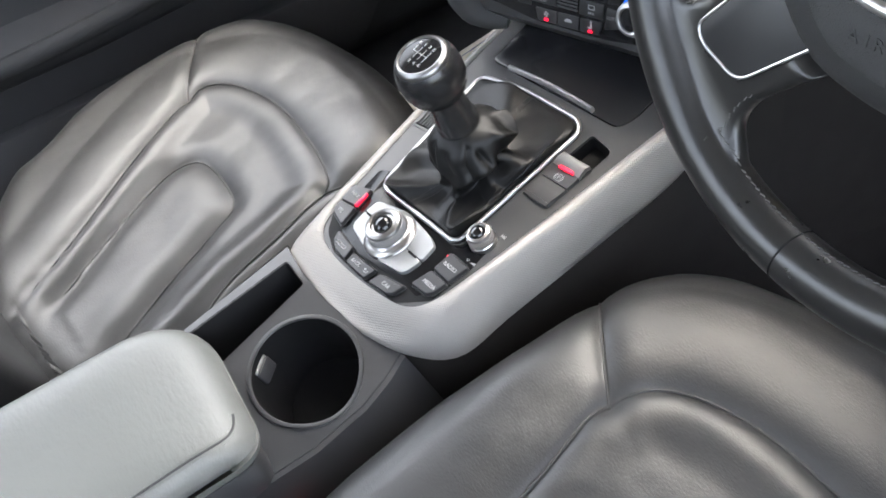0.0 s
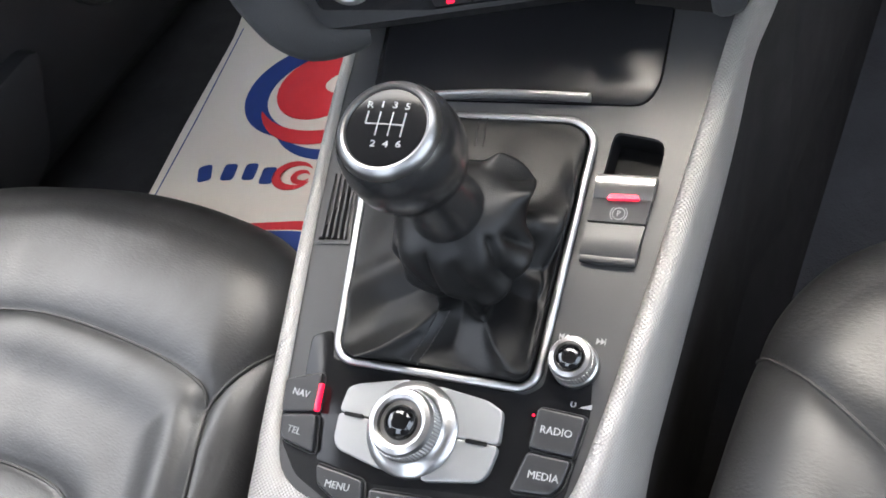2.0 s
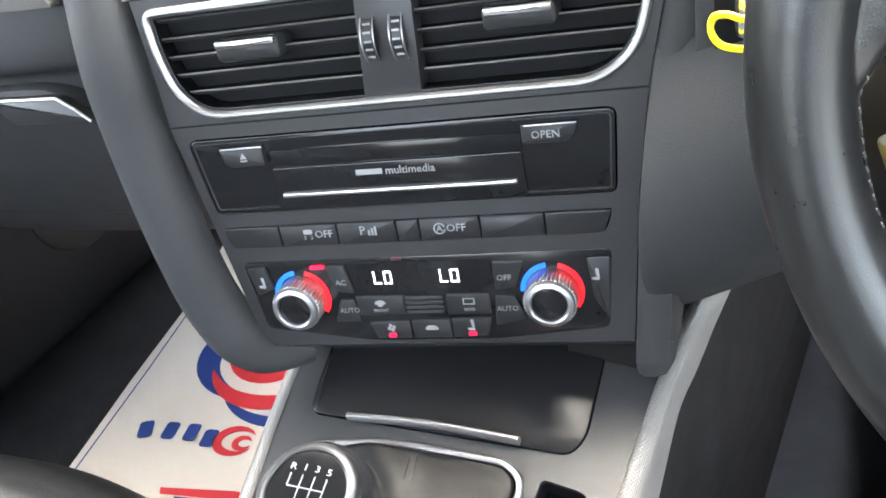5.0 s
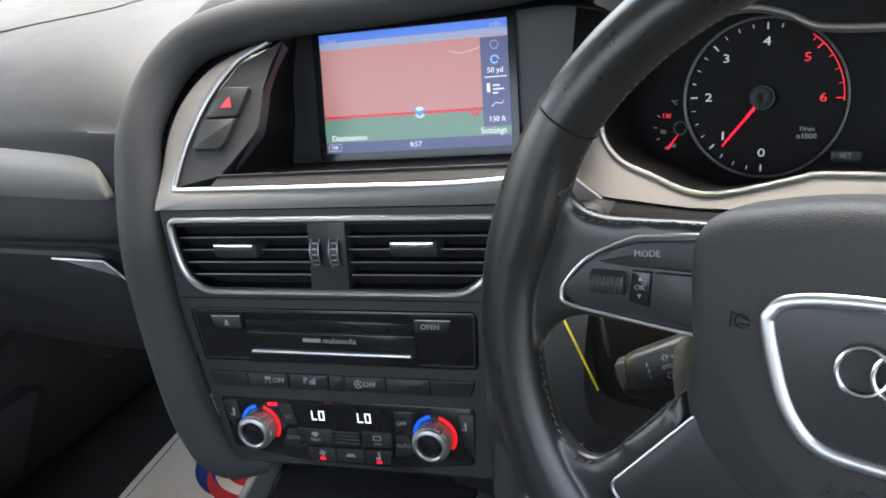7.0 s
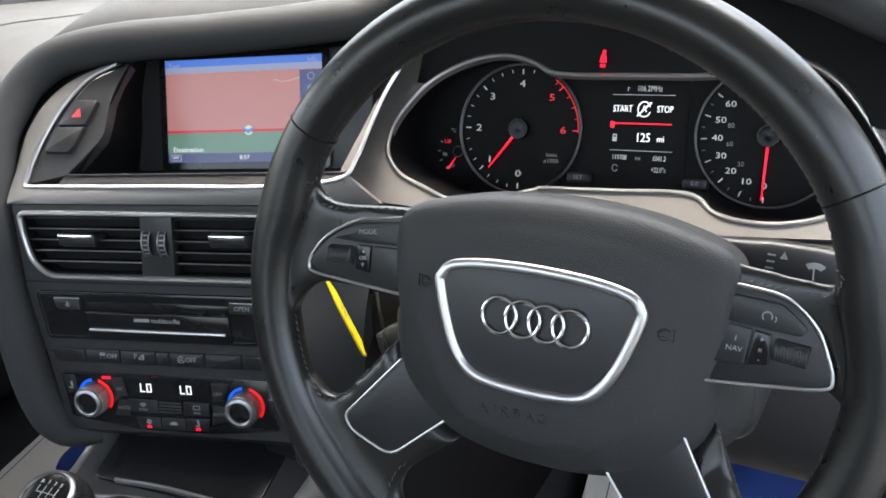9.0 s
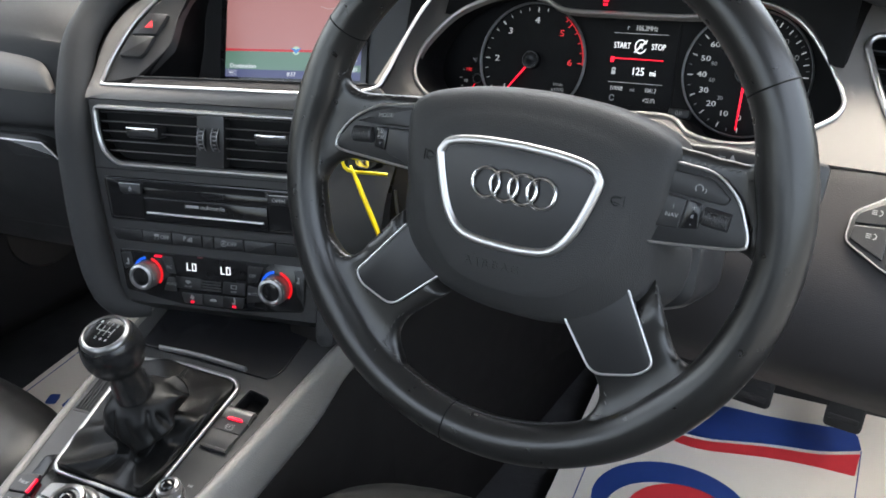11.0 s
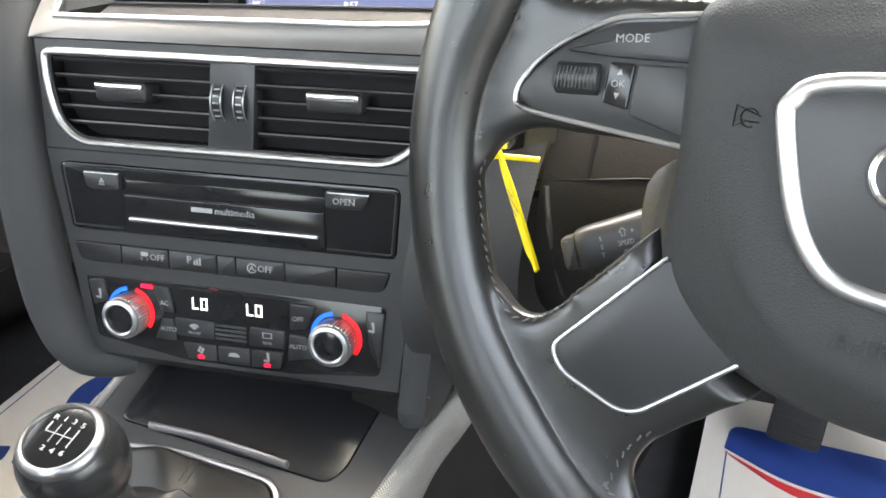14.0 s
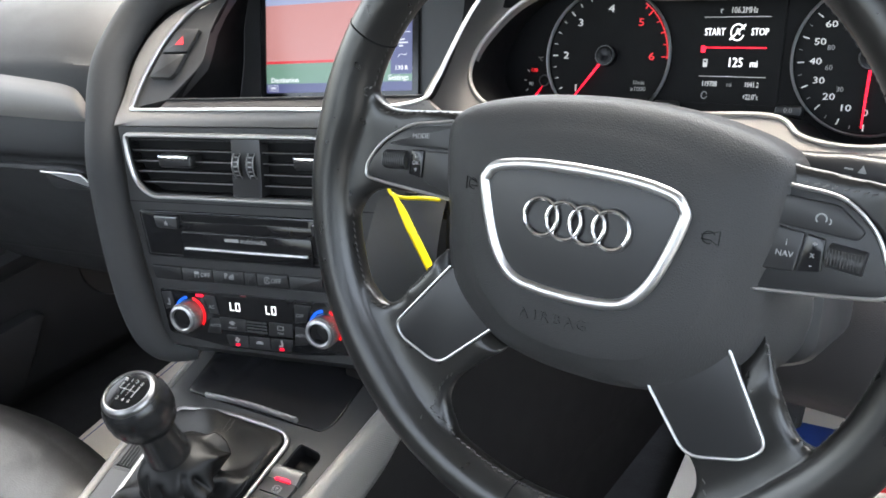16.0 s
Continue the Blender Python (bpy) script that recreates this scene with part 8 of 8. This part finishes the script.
# ---- ignition key with yellow tag ----
part("key_plate", prism(rounded(box2(-0.0135, -0.040, 0.040, 0.031), 0.010, 4), -0.01, 0.002, 0.001), PLASTIC, dash, "black key slot plate", m=pose(0.1815, 0.080, 0.626, 90 - 10, 0, 14))
part("key_recess", prism(rounded(box2(-0.0055, -0.030, 0.022, 0.028), 0.009, 4), 0.0, 0.0028, 0.0006), DARKVOID, dash, "dark slot", m=pose(0.1815, 0.080, 0.626, 90 - 10, 0, 14))
key = thing("ignition_key", "chrome-edged key fob in the dash with a yellow tie and tag", "key")
part("fob", prism(rounded(box2(-0.0015, -0.0200, 0.0150, 0.0195), 0.006, 5), 0.0, 0.024, 0.005), BRIGHT, key, "polished chrome fob", m=pose(0.1865, 0.079, 0.632, 90 - 10, 0, 14))
tie = spline([(0.2050, 0.0560, 0.6300), (0.1960, 0.0500, 0.6290), (0.1890, 0.0490, 0.6310), (0.1835, 0.0500, 0.6290), (0.1825, 0.0490, 0.6235), (0.1870, 0.0470, 0.6185), (0.1960, 0.0480, 0.6165), (0.2090, 0.0560, 0.6150), (0.2218, 0.0634, 0.6136)], 60)
part("tie", sweep(tie, 0.0014, 0.0017, k=8), YELLOW, key, "yellow cable tie")
top, bot = Vector((0.2235, 0.0100, 0.6415)), Vector((0.2405, 0.0250, 0.5695))
edge_way = ((top + bot) / 2 - Vector((0.434, -0.373, 0.929))).normalized()
down = (bot - top).normalized()
flat_n = edge_way.cross(down).normalized()
wide = flat_n.cross(down).normalized()
tagm = Matrix(((wide.x, down.x, flat_n.x, top.x), (wide.y, down.y, flat_n.y, top.y), (wide.z, down.z, flat_n.z, top.z), (0, 0, 0, 1)))
L_ = (bot - top).length
tag = part("tag", moved(prism(rounded([(-0.0020, 0.0), (0.0020, 0.0), (0.014, 0.020), (0.015, L_ - 0.010), (0.006, L_ - 0.004), (0.002, L_), (-0.002, L_ - 0.004), (-0.0145, L_ - 0.004), (-0.014, 0.022)], 0.001, 2), -0.0007, 0.0007), tagm), YELLOW, key, "yellow plastic tag")
for k, (x, y, w) in enumerate(((-0.004, 0.028, 0.008), (0.001, 0.034, 0.011), (-0.003, 0.043, 0.007))):
    part("scribble", moved(prism(rounded(box2(x - w, y, x + w * 0.6, y + 0.0008), 0.0003, 2), -0.0009, 0.0009), tagm @ pose(0, 0, 0, 0, 0, 6 * k - 5)), PANEL, tag, "faint pen mark")

# ---- stalks ----
lev_u = Vector((0.92, 0.34, 0.20)).normalized()
lev_n = Vector((0.30, -0.86, 0.40))
lev_n = (lev_n - lev_u * lev_n.dot(lev_u)).normalized()
lev_v = lev_n.cross(lev_u)
cruise = thing("cruise_stalk", "black cruise control lever with white legends", "stalk", surface((0.2583, 0.0237, 0.5860), lev_u, lev_v, lev_n) @ pose(0, 0, 0, 0, 0, 7))
part("lever", stalk(0.0, 1.0, -1, ((0.105, 0.0070, 0.007), (0.072, 0.0075, 0.007), (0.068, 0.0095, 0.009), (0.064, 0.0128, 0.0105), (0.058, 0.0142, 0.0112), (0.046, 0.0144, 0.0112), (0.026, 0.0128, 0.0110), (0.011, 0.0115, 0.0106), (0.0065, 0.0105, 0.0098), (0.0048, 0.0092, 0.0082))), BUTTON, cruise, "flat black lever", angle=50)
part("end_key", prism(rounded(box2(-0.002, -0.0086, 0.008, 0.0086), 0.0035, 4), -0.0080, 0.0078, 0.003), PANEL, cruise, "grey end key")
LEVER_Z = 0.0115
for text, size, x, y in (("S", 0.0034, 0.0180, 0.0040), ("E", 0.0034, 0.0180, 0.0), ("T", 0.0034, 0.0180, -0.0040), ("SPEED", 0.0034, 0.0296, 0.0), ("OFF", 0.0035, 0.0425, 0.0074), ("CANCEL", 0.0034, 0.0452, 0.0034), ("ON", 0.0035, 0.0432, -0.0008), ("RESUME", 0.0032, 0.0458, -0.0050), ("+", 0.0040, 0.0335, 0.0050), ("-", 0.0040, 0.0335, -0.0050)):
    part("legend", lettering(text, size, x, y, LEVER_Z, squeeze=0.85), LEGEND, cruise)


def hollow_arrow(x, y, s, k=1.0):
    """An outlined block arrow pointing up (s = 1) or down."""
    pts = [(0, 0.0024), (0.0020, 0.0004), (0.0009, 0.0004), (0.0009, -0.0016), (-0.0009, -0.0016), (-0.0009, 0.0004), (-0.0020, 0.0004)]
    return sweep([(x + a * k, y + b * s * k, LEVER_Z) for a, b in pts], 0.0002, 0.0002, closed=True, k=6)


part("arrow", hollow_arrow(0.0290, 0.0050, 1), LEGEND, cruise)
part("arrow", hollow_arrow(0.0290, -0.0050, -1), LEGEND, cruise)
part("arrow", prism([(0.0485, 0.0080), (0.0515, 0.0082), (0.0502, 0.0102)], LEVER_Z - 0.0004, LEVER_Z + 0.0002), LEGEND, cruise)
part("arrow_bar", prism(box2(0.0498, 0.0058, 0.0510, 0.0076), LEVER_Z - 0.0004, LEVER_Z + 0.0002), LEGEND, cruise)
part("arrow_bar", sweep([(0.0510, 0.0030, LEVER_Z), (0.0526, 0.0032, LEVER_Z), (0.0524, 0.0048, LEVER_Z), (0.0508, 0.0046, LEVER_Z)], 0.0002, 0.0002, closed=True, k=6), LEGEND, cruise)
part("arrow_bar", prism(box2(0.0516, 0.0004, 0.0532, 0.0022), LEVER_Z - 0.0004, LEVER_Z + 0.0002), LEGEND, cruise)
part("arrow", hollow_arrow(0.0535, -0.0036, -1, 1.3), LEGEND, cruise)
wiper_m = Matrix.Translation((0.470, 0.058, 0.690)) @ Matrix(((0.97, 0.10, 0.2, 0), (0.22, 0.30, -0.93, 0), (-0.03, 0.93, 0.32, 0), (0, 0, 0, 1)))
wiper = thing("wiper_stalk", "black wiper lever with white legends", "stalk", wiper_m)
part("lever", stalk(-0.03, 0.105, 1), BUTTON, wiper, "flat black lever", angle=50)
part("end_cap", prism(rounded(box2(0.100, -0.0140, 0.116, 0.0140), 0.005, 4), -0.009, 0.009, 0.003), PLASTIC, wiper, "ribbed end cap")
for k in range(4):
    part("legend_bar", prism(box2(0.0430, -0.0070 + 0.004 * k, 0.0475, -0.0060 + 0.004 * k), 0.0098, 0.0103), LEGEND, wiper)
part("arrow", prism([(0.0500, 0.0040), (0.0545, 0.0040), (0.0522, 0.0085)], 0.0098, 0.0103), LEGEND, wiper)
part("wiper_mark", merged(prism(arcband(0.0700, -0.0035, 0.0050, 0.0085, 50, 130, 14), 0.0098, 0.0103), sweep([(0.0700, -0.0060, 0.0100), (0.0690, 0.0040, 0.0100)], 0.0005, 0.0003, k=6)), LEGEND, wiper)

# seat belt buckle beside the armrest
buckle = thing("belt_buckle", "black seat belt buckle with a red release key", "buckle", pose(0.205, -0.400, 0.215, -20, 15, 10))
part("body", prism(rounded(box2(-0.014, -0.012, 0.014, 0.012), 0.004, 3), -0.05, 0.03, 0.004), PLASTIC, buckle, "black plastic body")
part("release_key", prism(rounded(box2(-0.011, -0.009, 0.011, 0.009), 0.002, 3), 0.0285, 0.033, 0.0015), REDINK, buckle, "red release key")
copy_thing(buckle, pose(-0.035, -0.440, 0.232, -20, -12, 10))
